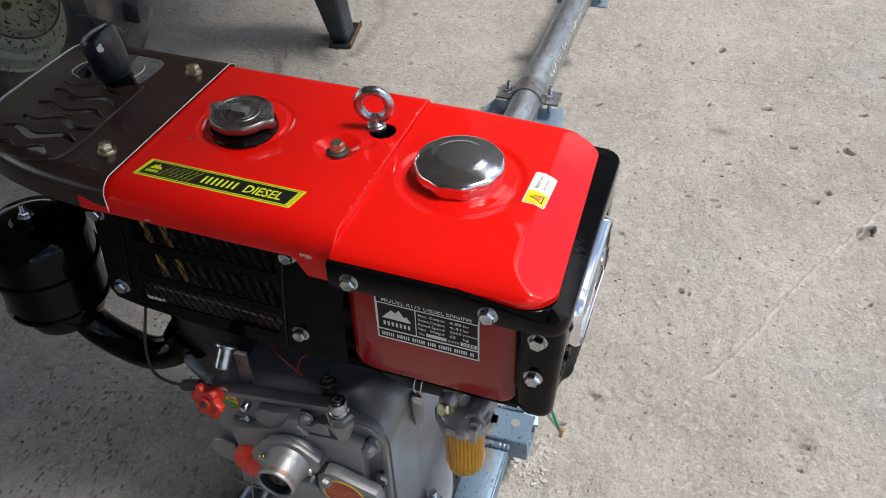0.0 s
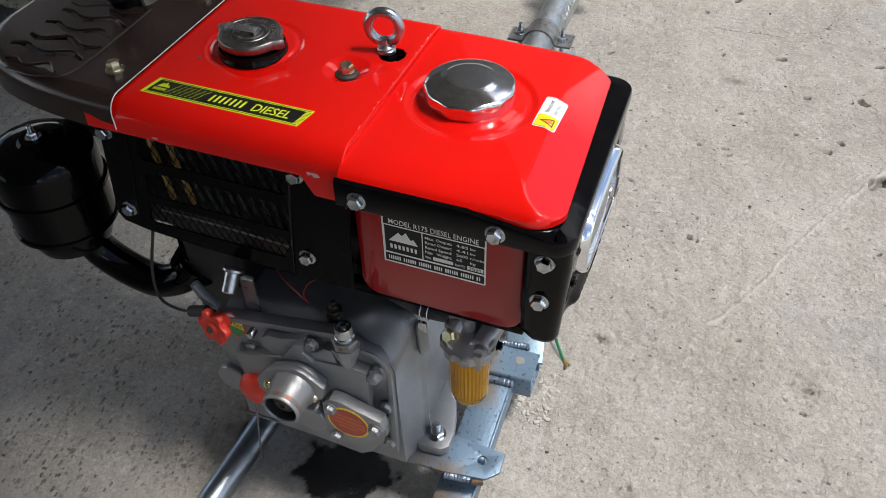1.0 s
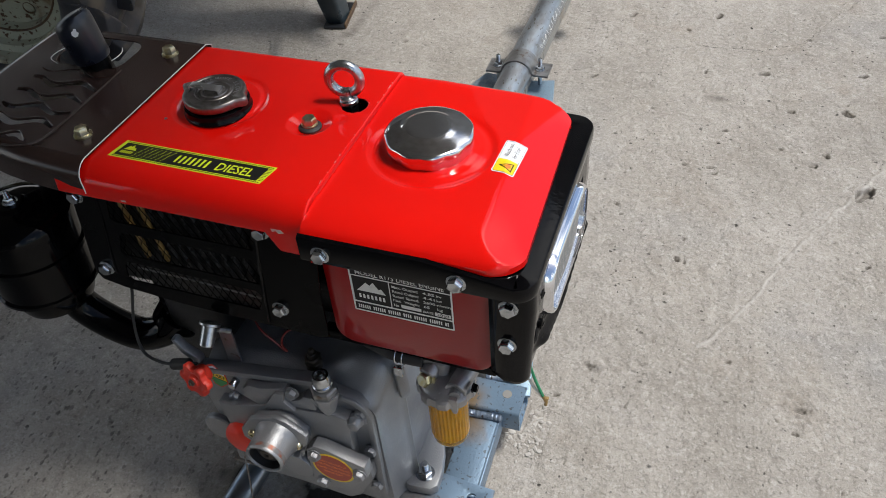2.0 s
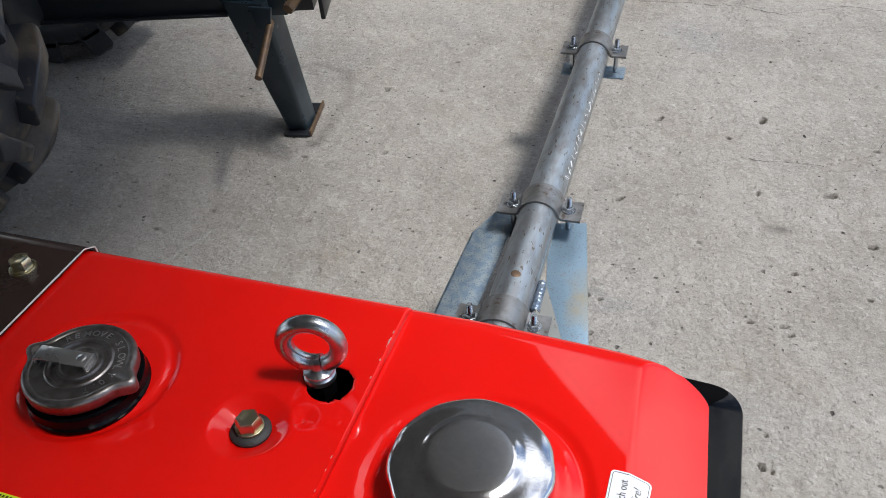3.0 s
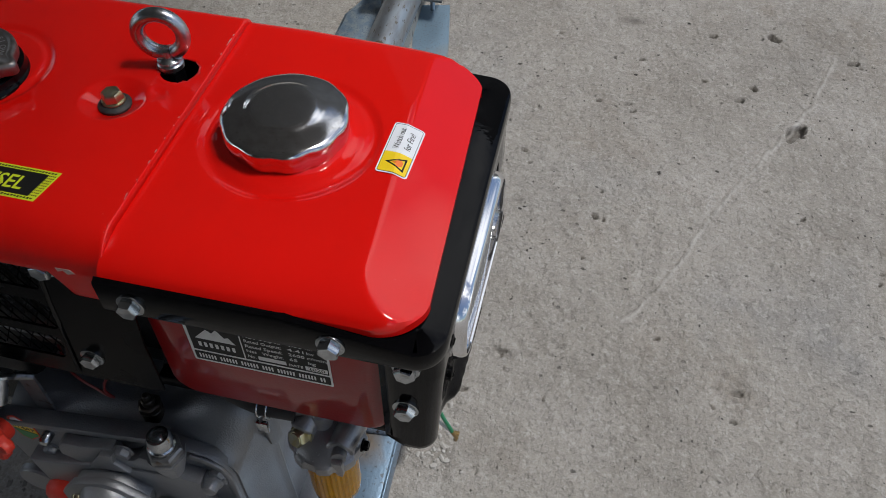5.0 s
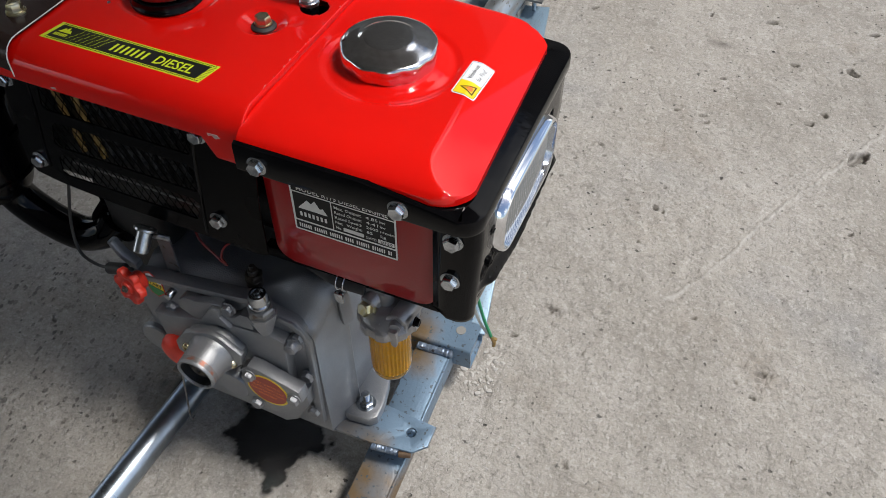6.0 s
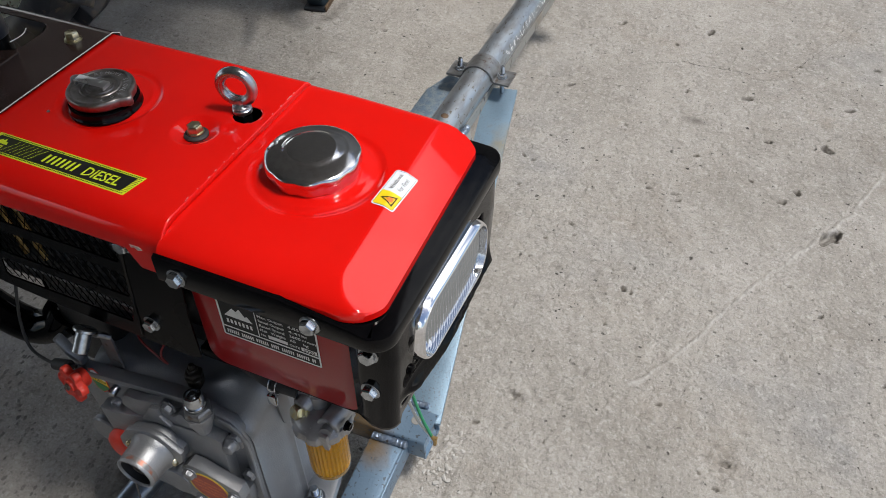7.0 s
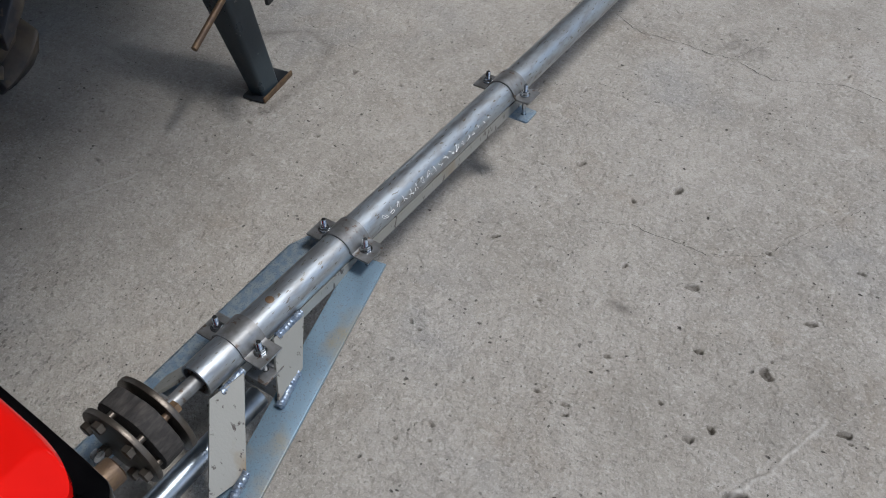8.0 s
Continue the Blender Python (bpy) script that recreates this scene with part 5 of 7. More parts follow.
def guard_mesh():
    flat, rings = [], []
    n = len(GPATH)
    bm = bmesh.new()
    for k, (x, y) in enumerate(GPATH):
        a, b = Vector(GPATH[max(k - 1, 0)]), Vector(GPATH[min(k + 1, n - 1)])
        t = (b - a).normalized()
        o = Vector((-t.y, t.x)) * -1.0
        o = Vector((t.y, -t.x)) * -1.0
        c = Vector((x, y)) - o * GR
        flat.append((c.x, c.y))
        low = 0.551 if y < 0.1 else (0.54 if x < -0.4 and y < 0.24 else GT - GR - 0.001)
        ring = [(c.x, c.y, GT)] + [(c.x + o.x * GR * math.sin(q), c.y + o.y * GR * math.sin(q), GT - GR + GR * math.cos(q)) for q in [math.pi / 2 * j / 8 for j in range(1, 9)]] + [(x, y, low)]
        rings.append([bm.verts.new(p) for p in ring])
    for a, b in zip(rings, rings[1:]):
        for j in range(len(a) - 1):
            bm.faces.new((a[j], b[j], b[j + 1], a[j + 1]))
    holes = [wavy(-0.40, -0.332, 0.0335, 0.4), wavy(-0.415, -0.3185, 0.0615, 0.2), wavy(-0.409, -0.3175, 0.0862, 2.9, 0.002), wavy(-0.41, -0.3165, 0.1098, 0.5, 0.002), wavy(-0.41, -0.3165, 0.1363, 0.9, 0.002), wavy(-0.413, -0.3175, 0.1605, 3.2, 0.001),
             [(x, y) for x, y in rounded(0.094, 0.066, 0.02, 6, -0.3675, 0.2065)]]
    top = sheet(flat, -0.0016, holes)
    put(top, Matrix.Translation((0, 0, GT)))
    return merged(bm, top)


guard = part("exhaust_guard", guard_mesh(), GUARD, engine, "brown-black sheet exhaust guard with wavy slots", smooth=35)
edge_pts = [(-0.2472, 0.0055, 0.556), (-0.2472, 0.0055, GT - 0.018)] + [(-0.2472, 0.024 - 0.0185 * math.cos(a), GT - 0.018 + 0.0183 * math.sin(a)) for a in [math.pi / 2 * k / 6 for k in range(1, 7)]] + [(-0.2472, 0.12, GT + 0.0003), (-0.2472, 0.252, GT + 0.0003), (-0.2472, 0.262, GT - 0.005), (-0.2472, 0.266, GT - 0.03)]
for x0, x1, y, phase, w in ((-0.40, -0.332, 0.0335, 0.4, 0.0024), (-0.415, -0.3185, 0.0615, 0.2, 0.0024), (-0.409, -0.3175, 0.0862, 2.9, 0.002), (-0.41, -0.3165, 0.1098, 0.5, 0.002), (-0.41, -0.3165, 0.1363, 0.9, 0.002)):
    lip = wavy(x0, x1, y, phase, w)[:23]
    part("slot_lip", sweep([(px, py + 0.0004, GT + 0.0003) for px, py in lip], 0.0011, 7), GUARD, guard)
part("bright_edge", sweep(edge_pts, 0.0006, 6), WIRE_W, guard, "pale bare edge of the guard")
part("ridge", sweep(curved([(-0.385, 0.0222, GT - 0.0006), (-0.355, 0.0195, GT - 0.0006), (-0.332, 0.0215, GT - 0.0002), (-0.318, 0.029, GT), (-0.312, 0.045, GT + 0.0002), (-0.3108, 0.07, GT + 0.0003), (-0.3125, 0.12, GT + 0.0003), (-0.3145, 0.176, GT + 0.0002)], 6), 0.0013, 8), GUARD, guard)
part("bright_lip", sweep(curved([(-0.355, 0.1705, GT), (-0.338, 0.186, GT + 0.002), (-0.334, 0.205, GT + 0.003), (-0.342, 0.219, GT + 0.002)], 8), 0.0006, 6), WIRE_W, guard, "pale cut lip of the opening")
part("bright_lip", sweep(curved([(-0.4, 0.1715, GT), (-0.4165, 0.18, GT + 0.001), (-0.4165, 0.2, GT + 0.001), (-0.405, 0.215, GT)], 8), 0.0006, 6), WIRE_W, guard, "pale cut lip of the opening")
gb = part("bolt", merged(bolt_mesh(0.0132, 0.0072, 0.009), lathe([(0.0, -0.001), (0.0098, -0.001), (0.0098, 0.0004), (0, 0.0004)], 24)), BRASS, guard, "yellow-zinc hexagon bolt")
gb.matrix_basis = Matrix.Translation((-0.2745, 0.0555, GT + 0.001))
again("bolt", gb, Matrix.Translation((-0.2775, 0.2225, GT + 0.001)) @ pose(0, 0, 0, 0, 0, 25), guard)
muffler = part("muffler", put(sheet(rounded(0.11, 0.185, 0.03, 6), 0.075, bevel=0.014), Matrix.Translation((-0.365, 0.172, 0.46))), RUBBER, engine, "sooty black muffler below the guard")
stack_at = Matrix.Translation((-0.351, 0.182, GT - 0.008)) @ pose(0, 0, 0, 2, -9, 0)
part("stack", put(lathe([(0.0172, -0.06), (0.0178, 0.0), (0.0178, 0.03)], 32), stack_at), SATIN, muffler, "black exhaust pipe")


def cap_cut(bm):
    """The slanted, soft top of the rubber cap."""
    for v in bm.verts:
        if v.co.z > 0.045:
            v.co.z -= 0.3 * (0.02 - v.co.x) * min(1.0, (v.co.z - 0.045) / 0.02)
    return bm


scap = cap_cut(lathe([(0.0205, 0.017), (0.0215, 0.0185), (0.0218, 0.03), (0.0225, 0.042), (0.0228, 0.06), (0.0222, 0.069), (0.0203, 0.0738), (0.0165, 0.0765), (0.008, 0.078), (0, 0.0782)], 40, lambda r, z, a: r * (1 + 0.05 * math.cos(2 * a + 40 * z) * min(1.0, z / 0.06))))
part("stack_cap", put(scap, stack_at), CAPRUBBER, muffler, "dull black rubber cap with a white smear")
part("white_smear", put(sheet([(0, 0), (0.004, 0.0005), (0.0065, 0.004), (0.005, 0.006), (0.0055, 0.009), (0.003, 0.010), (0.0015, 0.0075), (-0.001, 0.007), (-0.002, 0.003)], 0.0003), stack_at @ pose(0, 0, 0, 0, 0, 25) @ facing(-0.0236, 0.004, 0.054)), CHALK, muffler, smooth=0)

# ---- air cleaner ----
AIR = Matrix.Translation((-0.401, 0.031, -0.015))
air = part("air_cleaner", put(lathe([(0, 0.506), (0.016, 0.506), (0.02, 0.502), (0.034, 0.501), (0.048, 0.4985), (0.056, 0.492), (0.0595, 0.484), (0.0605, 0.47), (0.0605, 0.448), (0.0635, 0.4465), (0.0635, 0.441), (0.059, 0.4385),
                                         (0.059, 0.395), (0.0615, 0.393), (0.0615, 0.389), (0.056, 0.384), (0.049, 0.379), (0.0475, 0.366), (0.044, 0.357), (0.031, 0.352), (0, 0.351)], 56), AIR), DEEPBLACK, engine, "glossy black canister air cleaner")
part("lid_nut", put(nut_stud_mesh(0.011, 0.006, 0.01, 0.0032, 0.009), AIR @ Matrix.Translation((0, 0, 0.506))), ZINC, air, "zinc nut on the lid")
elbow_pts = curved([(-0.385, 0.034, 0.345), (-0.37, 0.036, 0.318), (-0.338, 0.040, 0.293), (-0.305, 0.046, 0.280), (-0.272, 0.054, 0.292), (-0.255, 0.062, 0.312)], 8)
part("intake_pipe", sweep(elbow_pts, 0.0215, 20), DEEPBLACK, air, "glossy black curved intake pipe")
part("flange", put(sheet(rounded(0.06, 0.05, 0.012), 0.008, bevel=0.002), Matrix.Translation((-0.252, 0.066, 0.314)) @ pose(0, 0, 0, 35, 20, 0)), BLACK, air)
part("bolt", put(bolt_mesh(0.012, 0.006, 0.009), facing_front(-0.266, 0.062, 0.316)), PLAIN, air)

# ---- crankcase and gear cover ----
def ease(t):
    t = min(1.0, max(0.0, t))
    return t * t * (3 - 2 * t)


def crankcase_mesh():
    """The cast case: saddle top, round shoulder, side wall that swells to a rib and steps in behind it."""
    bm = bmesh.new()
    rows = []
    ys = [0.010 + 0.0022 * k for k in range(28)] + [0.074 + 0.0105 * k for k in range(13)]
    for y in ys:
        side = 0.0365 + 0.0145 * ease((y - 0.012) / 0.045) + 0.0035 * math.exp(-((y - 0.0545) / 0.0035) ** 2) - 0.0065 * ease((y - 0.057) / 0.006)
        row = []
        for k in range(34):
            x = -0.19 + (side - 0.028 + 0.19) * k / 33
            z = 0.309 + min(0.0, 0.2 * (x + 0.11)) + 0.012 * ease((y - 0.012) / 0.03) + 0.024 * ease((y - 0.008) / 0.045) * ease((x + 0.045) / 0.055)
            row.append((x, y, z))
        x1, z1 = row[-1][0], row[-1][2]
        row += [(x1 + 0.028 * math.sin(a), y, z1 - 0.028 + 0.028 * math.cos(a)) for a in [math.pi / 2 * j / 10 for j in range(1, 11)]]
        row += [(side + 0.004 * (k / 12) ** 2, y, z1 - 0.028 - (z1 - 0.028 - 0.101) * k / 12) for k in range(1, 13)]
        row += [(-0.19, y, 0.101)]
        rows.append([bm.verts.new(p) for p in row])
    for a, b in zip(rows, rows[1:]):
        for j in range(len(a)):
            bm.faces.new((a[j], a[(j + 1) % len(a)], b[(j + 1) % len(b)], b[j]))
    bm.faces.new(rows[0])
    bm.faces.new(rows[-1][::-1])
    return bm


block = part("crankcase", crankcase_mesh(), CAST, engine, "grey painted cast crankcase", smooth=35)
part("head", box(-0.26, -0.17, 0.05, 0.22, 0.24, 0.405, 0.012, 3), CAST_DARK, engine, "near-black cylinder head")
part("upper_case", box(-0.2, 0.05, 0.085, 0.225, 0.30, 0.40, 0.015, 3), CAST_DARK, engine, "near-black upper casting")
part("oval_boss", put(sheet(rounded(0.015, 0.056, 0.0073, 8), 0.006, bevel=0.0022), Matrix.Translation((0.0525, 0.0515, 0.308)) @ pose(0, 0, 0, 90, 0, 62) @ pose(0, 0, 0, 0, 0, 4)), CAST, block)
foot = part("mounting_foot", sheet([(0.018, 0.078), (0.028, 0.05), (0.037, 0.038), (0.052, 0.030), (0.08, 0.033), (0.0875, 0.041), (0.0865, 0.062), (0.08, 0.09), (0.06, 0.14), (0.018, 0.14)], 0.017, m=Matrix.Translation((0, 0, 0.1015)), bevel=0.0035), CAST, block, "cast mounting foot")
part("foot_web", put(sheet([(0.046, 0.10), (0.075, 0.10), (0.075, 0.118), (0.062, 0.155), (0.052, 0.16)], 0.014, bevel=0.004), sideways(0.03, 0, 0)), CAST, foot)
part("foot_bolt", put(merged(nut_stud_mesh(0.0165, 0.009, 0.014, 0.0055, 0.0125), rod((0, 0, 0.0), (0, 0, -0.02), 0.005)), Matrix.Translation((0.066, 0.053, 0.1182))), ZINC, foot, "bright zinc nut and stud")

GY = 0.006
cover_outline = [(-0.196, 0.300), (-0.2, 0.29), (-0.198, 0.2526), (-0.19, 0.2), (-0.178, 0.145), (-0.13, 0.115), (-0.07, 0.108), (-0.012, 0.108), (0.02, 0.112), (0.034, 0.125), (0.0345, 0.246), (0.034, 0.286), (0.0275, 0.304), (0.0165, 0.3145), (0.0, 0.3175), (-0.02, 0.324)]
gear_cover = part("gear_cover", sheet(cover_outline, 0.013, m=facing(GY + 0.013), bevel=0.0018), CAST, engine, "grey painted cast gear cover")
part("edge_rib", put(sheet([(0.024, 0.13), (0.034, 0.125), (0.0345, 0.246), (0.034, 0.286), (0.0275, 0.304), (0.0165, 0.3145), (0.0, 0.3175), (-0.004, 0.311), (0.012, 0.307), (0.022, 0.298), (0.0265, 0.284), (0.027, 0.246)], 0.0035, bevel=0.0012), facing(GY + 0.0005)), CAST, gear_cover)
part("top_flange", put(sheet([(-0.206, 0.2985), (-0.15, 0.309), (-0.075, 0.3225), (-0.03, 0.332), (-0.02, 0.329), (-0.025, 0.324), (-0.075, 0.3135), (-0.15, 0.300), (-0.202, 0.2905)], 0.0165, bevel=0.0012), facing(0.0200)), CAST, gear_cover)
part("lifting_lug", put(sheet([(-0.19, 0.312), (-0.19, 0.304), (-0.2, 0.304), (-0.214, 0.318), (-0.222, 0.336), (-0.216, 0.338), (-0.206, 0.322)], 0.012, bevel=0.002), facing(GY + 0.0135)), CAST, gear_cover)
part("pump_body", put(sheet([(-0.1284, 0.2822), (-0.1255, 0.298), (-0.1175, 0.306), (-0.1, 0.3065), (-0.0732, 0.316), (-0.0675, 0.3165), (-0.0668, 0.308), (-0.061, 0.2985), (-0.052, 0.302), (-0.0434, 0.312), (-0.0322, 0.312), (-0.0277, 0.286), (-0.0547, 0.284), (-0.0856, 0.2765), (-0.1092, 0.2715)], 0.0155, bevel=0.0018), facing(GY + 0.003)), CAST, gear_cover)
part("pump_web", put(sheet([(-0.098, 0.28), (-0.078, 0.312), (-0.066, 0.314), (-0.068, 0.3), (-0.056, 0.2875)], 0.006, bevel=0.0014), facing(-0.006)), CAST, gear_cover)
part("lower_housing", put(sheet([(-0.168, 0.2587), (-0.149, 0.260), (-0.083, 0.284), (-0.0096, 0.2954), (0.0095, 0.292), (0.0105, 0.28), (0.0065, 0.2074), (0.026, 0.205), (0.027, 0.18), (0.0047, 0.134), (-0.012, 0.1206), (-0.075, 0.126), (-0.125, 0.127), (-0.158, 0.165)], 0.018, bevel=0.0018), facing(GY + 0.003)), CAST, gear_cover)
# crank tube with its flange
HX, HZ = -0.0795, 0.2485
hub = part("starter_hub", put(lathe([(0.028, -0.004), (0.028, 0.004), (0.0262, 0.007), (0.0248, 0.012), (0.0238, 0.030), (0.0238, 0.0335), (0.0228, 0.0348), (0.0208, 0.0348), (0.0198, 0.033), (0.0198, 0.004), (0, 0.004)], 56), facing_front(HX, -0.0255, HZ)), CAST, gear_cover, "cast crank socket with a scuffed rim")
part("hub_flange", put(sheet([(-0.131, 0.226), (-0.131, 0.242), (-0.114, 0.267), (-0.102, 0.274), (-0.077, 0.2845), (-0.063, 0.2815), (-0.039, 0.263), (-0.041, 0.246), (-0.052, 0.232), (-0.066, 0.220), (-0.095, 0.214), (-0.118, 0.216)], 0.008, bevel=0.002), facing(-0.018)), CAST, hub)
part("flange_base", put(sheet([(-0.128, 0.232), (-0.112, 0.265), (-0.1, 0.272), (-0.077, 0.2815), (-0.064, 0.279), (-0.042, 0.262), (-0.043, 0.246), (-0.058, 0.23), (-0.095, 0.22)], 0.012, bevel=0.003), facing(-0.0085)), CAST, hub)
part("crank_dog", put(merged(lathe([(0, 0.0255), (0.0024, 0.0255), (0.003, 0.0275), (0.0105, 0.0275), (0.0135, 0.0255), (0.0145, 0.023), (0.0148, 0.006)], 28)), facing_front(HX, -0.0255, HZ)), RUBBER, hub, "black crank dog")
# a black lining puts the socket's inner shade into its colour
part("bore_shade", put(lathe([(0.0196, 0.0325), (0.0196, 0.0045), (0, 0.0045)], 40), facing_front(HX, -0.0255, HZ)), RUBBER, hub, "black lining that stands for the shade in the bore")
part("dog_centre", put(lathe([(0, 0.0262), (0.0026, 0.0262), (0.0034, 0.0284), (0.0075, 0.0284), (0.0085, 0.0276)], 28), facing_front(HX, -0.0255, HZ)), OLDSTEEL, hub)
part("rust_scuff", put(sheet([(0.0225 * math.cos(a), 0.0225 * math.sin(a)) for a in [0.35 + 0.11 * k for k in range(18)]] + [(0.0212 * math.cos(a), 0.0212 * math.sin(a)) for a in [0.35 + 0.11 * k for k in range(17, -1, -1)]], 0.0002), facing(-0.0601, HX, HZ)), RUST, hub, smooth=0)
part("rust_band", put(lathe([(0.02415, 0.0255), (0.0240, 0.0275), (0.02395, 0.0312), (0.0237, 0.0312)], 56), facing_front(HX, -0.0255, HZ)), shader("worn rim", (0.22, 0.22, 0.225), 0.4, 0.6, second=(0.3, 0.12, 0.08), mix_scale=90, mix_lo=0.48, mix_hi=0.6, bump=0.3, bump_scale=300), hub, "scuffed rusty rim band")
part("side_lug", put(lathe([(0.0, 0.018), (0.0205, 0.018), (0.0225, 0.0155), (0.0225, 0)], 32), facing_front(-0.064, -0.008, 0.1905)), CAST, gear_cover)
strainer = part("strainer_cover", put(sheet([(-0.0445, 0.236), (-0.034, 0.2475), (-0.02, 0.2475), (0.014, 0.2365), (0.03, 0.232), (0.0325, 0.214), (0.018, 0.192), (0.0004, 0.172), (-0.0265, 0.166), (-0.045, 0.176)], 0.016, bevel=0.0015), facing(-0.0105)), CAST, gear_cover, "cast strainer cover with a round sticker")
SX, SZ = -0.0125, 0.2125
ell = [(x * 1.02, z) for x, z in circle(0.0268, 40)]
part("round_sticker", put(sheet(ell, 0.0004), facing(-0.0266, SX, SZ) @ pose(0, 0, 0, 0, 0, -10)), YELLOW, strainer, "yellow-edged red service sticker", smooth=0)
part("sticker_field", put(sheet([(x * 0.9, z * 0.9) for x, z in ell], 0.0003), facing(-0.0270, SX, SZ)), MAROON, strainer, smooth=0)
svc = [put(fit_letters(s, w, 0.0042, 0.0001, 0.004), Matrix.Translation((-w / 2, z, 0))) for s, w, z in (("EVERY 100 HOURS OF", 0.034, 0.0085), ("OPERATION DISMANTLE AND", 0.043, 0.0015), ("CLEANSE THE OIL STRAINER", 0.043, -0.0055), ("BEFORE REFIT", 0.024, -0.0125))]
part("service_text", put(merged(*svc), facing(-0.0273, SX, SZ) @ pose(0, 0, 0, 0, 0, -6)), ORANGE, strainer, smooth=0)
cb = part("bolt", bolt_mesh(0.0122, 0.0055, 0.0088), CAST, gear_cover, "grey painted hexagon bolt")
cb.matrix_basis = facing_front(0.0201, GY + 0.0005, 0.2925)
for x, y, z in ((0.0252, GY - 0.002, 0.2235), (0.0245, GY - 0.002, 0.149), (-0.0335, -0.0265, 0.2318), (0.0225, -0.0265, 0.2165), (-0.0305, -0.0265, 0.1785), (-0.151, GY, 0.2605), (-0.06, -0.001, 0.309)):
    again("bolt", cb, facing_front(x, y, z) @ pose(0, 0, 0, 0, 0, 40 * math.sin(900 * x)), gear_cover)
screw = part("flange_screw", put(lathe([(0.0062, 0), (0.0062, 0.002), (0.0052, 0.004), (0.0022, 0.0046), (0.002, 0.0034), (0, 0.0034)], 20), facing_front(-0.1145, -0.026, 0.2405)), BRASS, hub, "brass-coloured screw")
again("flange_screw", screw, Matrix.Translation((0.0605, 0, 0.0015)), hub)
part("oil_nozzle", put(merged(lathe([(0.0098, 0), (0.0095, 0.006), (0.0075, 0.008), (0.0068, 0.0135), (0.0045, 0.015), (0, 0.015)], 20), box(-0.013, 0.012, -0.006, 0.006, -0.004, 0.003, 0.002)), facing_front(0.0165, 0.003, 0.2845)), CAST, gear_cover)
part("stop_pin", put(lathe([(0.0052, 0), (0.0052, 0.012), (0.004, 0.0135), (0, 0.0135)], 18), facing_front(-0.1425, GY + 0.002, 0.2925)), ZINC, gear_cover)
part("round_plug", put(lathe([(0.0225, 0), (0.0225, 0.006), (0.0205, 0.008), (0, 0.008)], 36), facing_front(-0.191, GY, 0.185)), CAST, gear_cover)
part("red_plug", put(lathe([(0.0255, 0), (0.0255, 0.008), (0.023, 0.013), (0.016, 0.0165), (0, 0.0175)], 36), facing_front(-0.1445, -0.006, 0.199)), KNOB, gear_cover, "red plastic filler plug")
# injector connection on the top flange
INJ = Matrix.Translation((-0.0148, -0.003, 0.3205))
inj = part("injector", put(merged(lathe([(0.003, -0.036), (0.009, -0.022), (0.0145, -0.004), (0.0165, 0.004), (0.0165, 0.008), (0.0, 0.008)], 8)), INJ), CAST, gear_cover, "cast pump outlet with a union nut")
part("union_nut", put(lathe([(0, 0.008), (0.0145, 0.008), (0.0155, 0.0095), (0.0155, 0.0155), (0.0135, 0.0175), (0, 0.0175)], 6), INJ @ pose(0, 0, 0, 0, 0, 12)), PLAIN, inj)
part("valve_top", put(lathe([(0.0088, 0.017), (0.0112, 0.0195), (0.0115, 0.024), (0.0102, 0.0255), (0.0104, 0.034), (0.009, 0.038), (0.0068, 0.0382), (0.006, 0.036), (0.0035, 0.036), (0.003, 0.041), (0, 0.041)], 28), INJ), ZINC, inj, "bright valve holder")
stud = part("priming_stud", put(merged(rod((0, 0, -0.03), (0, 0, 0.010), 0.0098), lathe([(0, 0.010), (0.0105, 0.010), (0.0105, 0.0165), (0.0085, 0.018), (0, 0.018)], 6), rod((0, 0, 0.016), (0, 0, 0.024), 0.0058), rod((0, 0, 0.02), (0, 0, 0.030), 0.0034)), Matrix.Translation((-0.0465, 0.034, 0.319))), OLDSTEEL, block, "dark steel stud")
# throttle lever and speed knob


def knob_radius(r, z, a):
    lobe = math.tanh(2.2 * math.cos(6 * a)) / math.tanh(2.2)
    return r * (1 + 0.12 * lobe * min(1.0, max(0.0, (r - 0.0135) / 0.005)))


KN = facing_front(-0.177, -0.0165, 0.3105) @ pose(0, 0, 0, -8, -12, 0)
knob = part("throttle_knob", put(lathe([(0.0, -0.014), (0.0105, -0.014), (0.0115, -0.012), (0.012, -0.004), (0.0185, -0.003), (0.0205, -0.0015), (0.0208, 0.0045), (0.0195, 0.0065), (0.0165, 0.007), (0.0145, 0.0055), (0.0095, 0.0045), (0.0085, 0.0052), (0.0078, 0.008), (0.0068, 0.0085), (0.0, 0.0085)], 96, knob_radius), KN), KNOB, gear_cover, "red six-lobed plastic knob")
part("knob_screw", put(merged(lathe([(0.0046, 0.0083), (0.0046, 0.0105), (0.0036, 0.0112), (0, 0.0112)], 6), lathe([(0.0018, 0.011), (0.0018, 0.0128), (0, 0.0132)], 12)), KN), OLDSTEEL, knob, "dark steel nut")
TAG = facing(GY - 0.0003, -0.0205, -0.034)
tag = part("start_tag", put(sheet([(-0.158, 0.343), (-0.15, 0.347), (-0.136, 0.333), (-0.1355, 0.314), (-0.148, 0.303), (-0.157, 0.308), (-0.162, 0.333)], 0.0004), TAG), KNOB, gear_cover, "small red, yellow and green instruction sticker", smooth=0)
part("tag_white", put(sheet([(-0.1555, 0.3415), (-0.150, 0.3435), (-0.138, 0.3325), (-0.1375, 0.328), (-0.158, 0.334)], 0.0003), TAG @ Matrix.Translation((0, 0, 0.0004))), WHITE, tag, smooth=0)
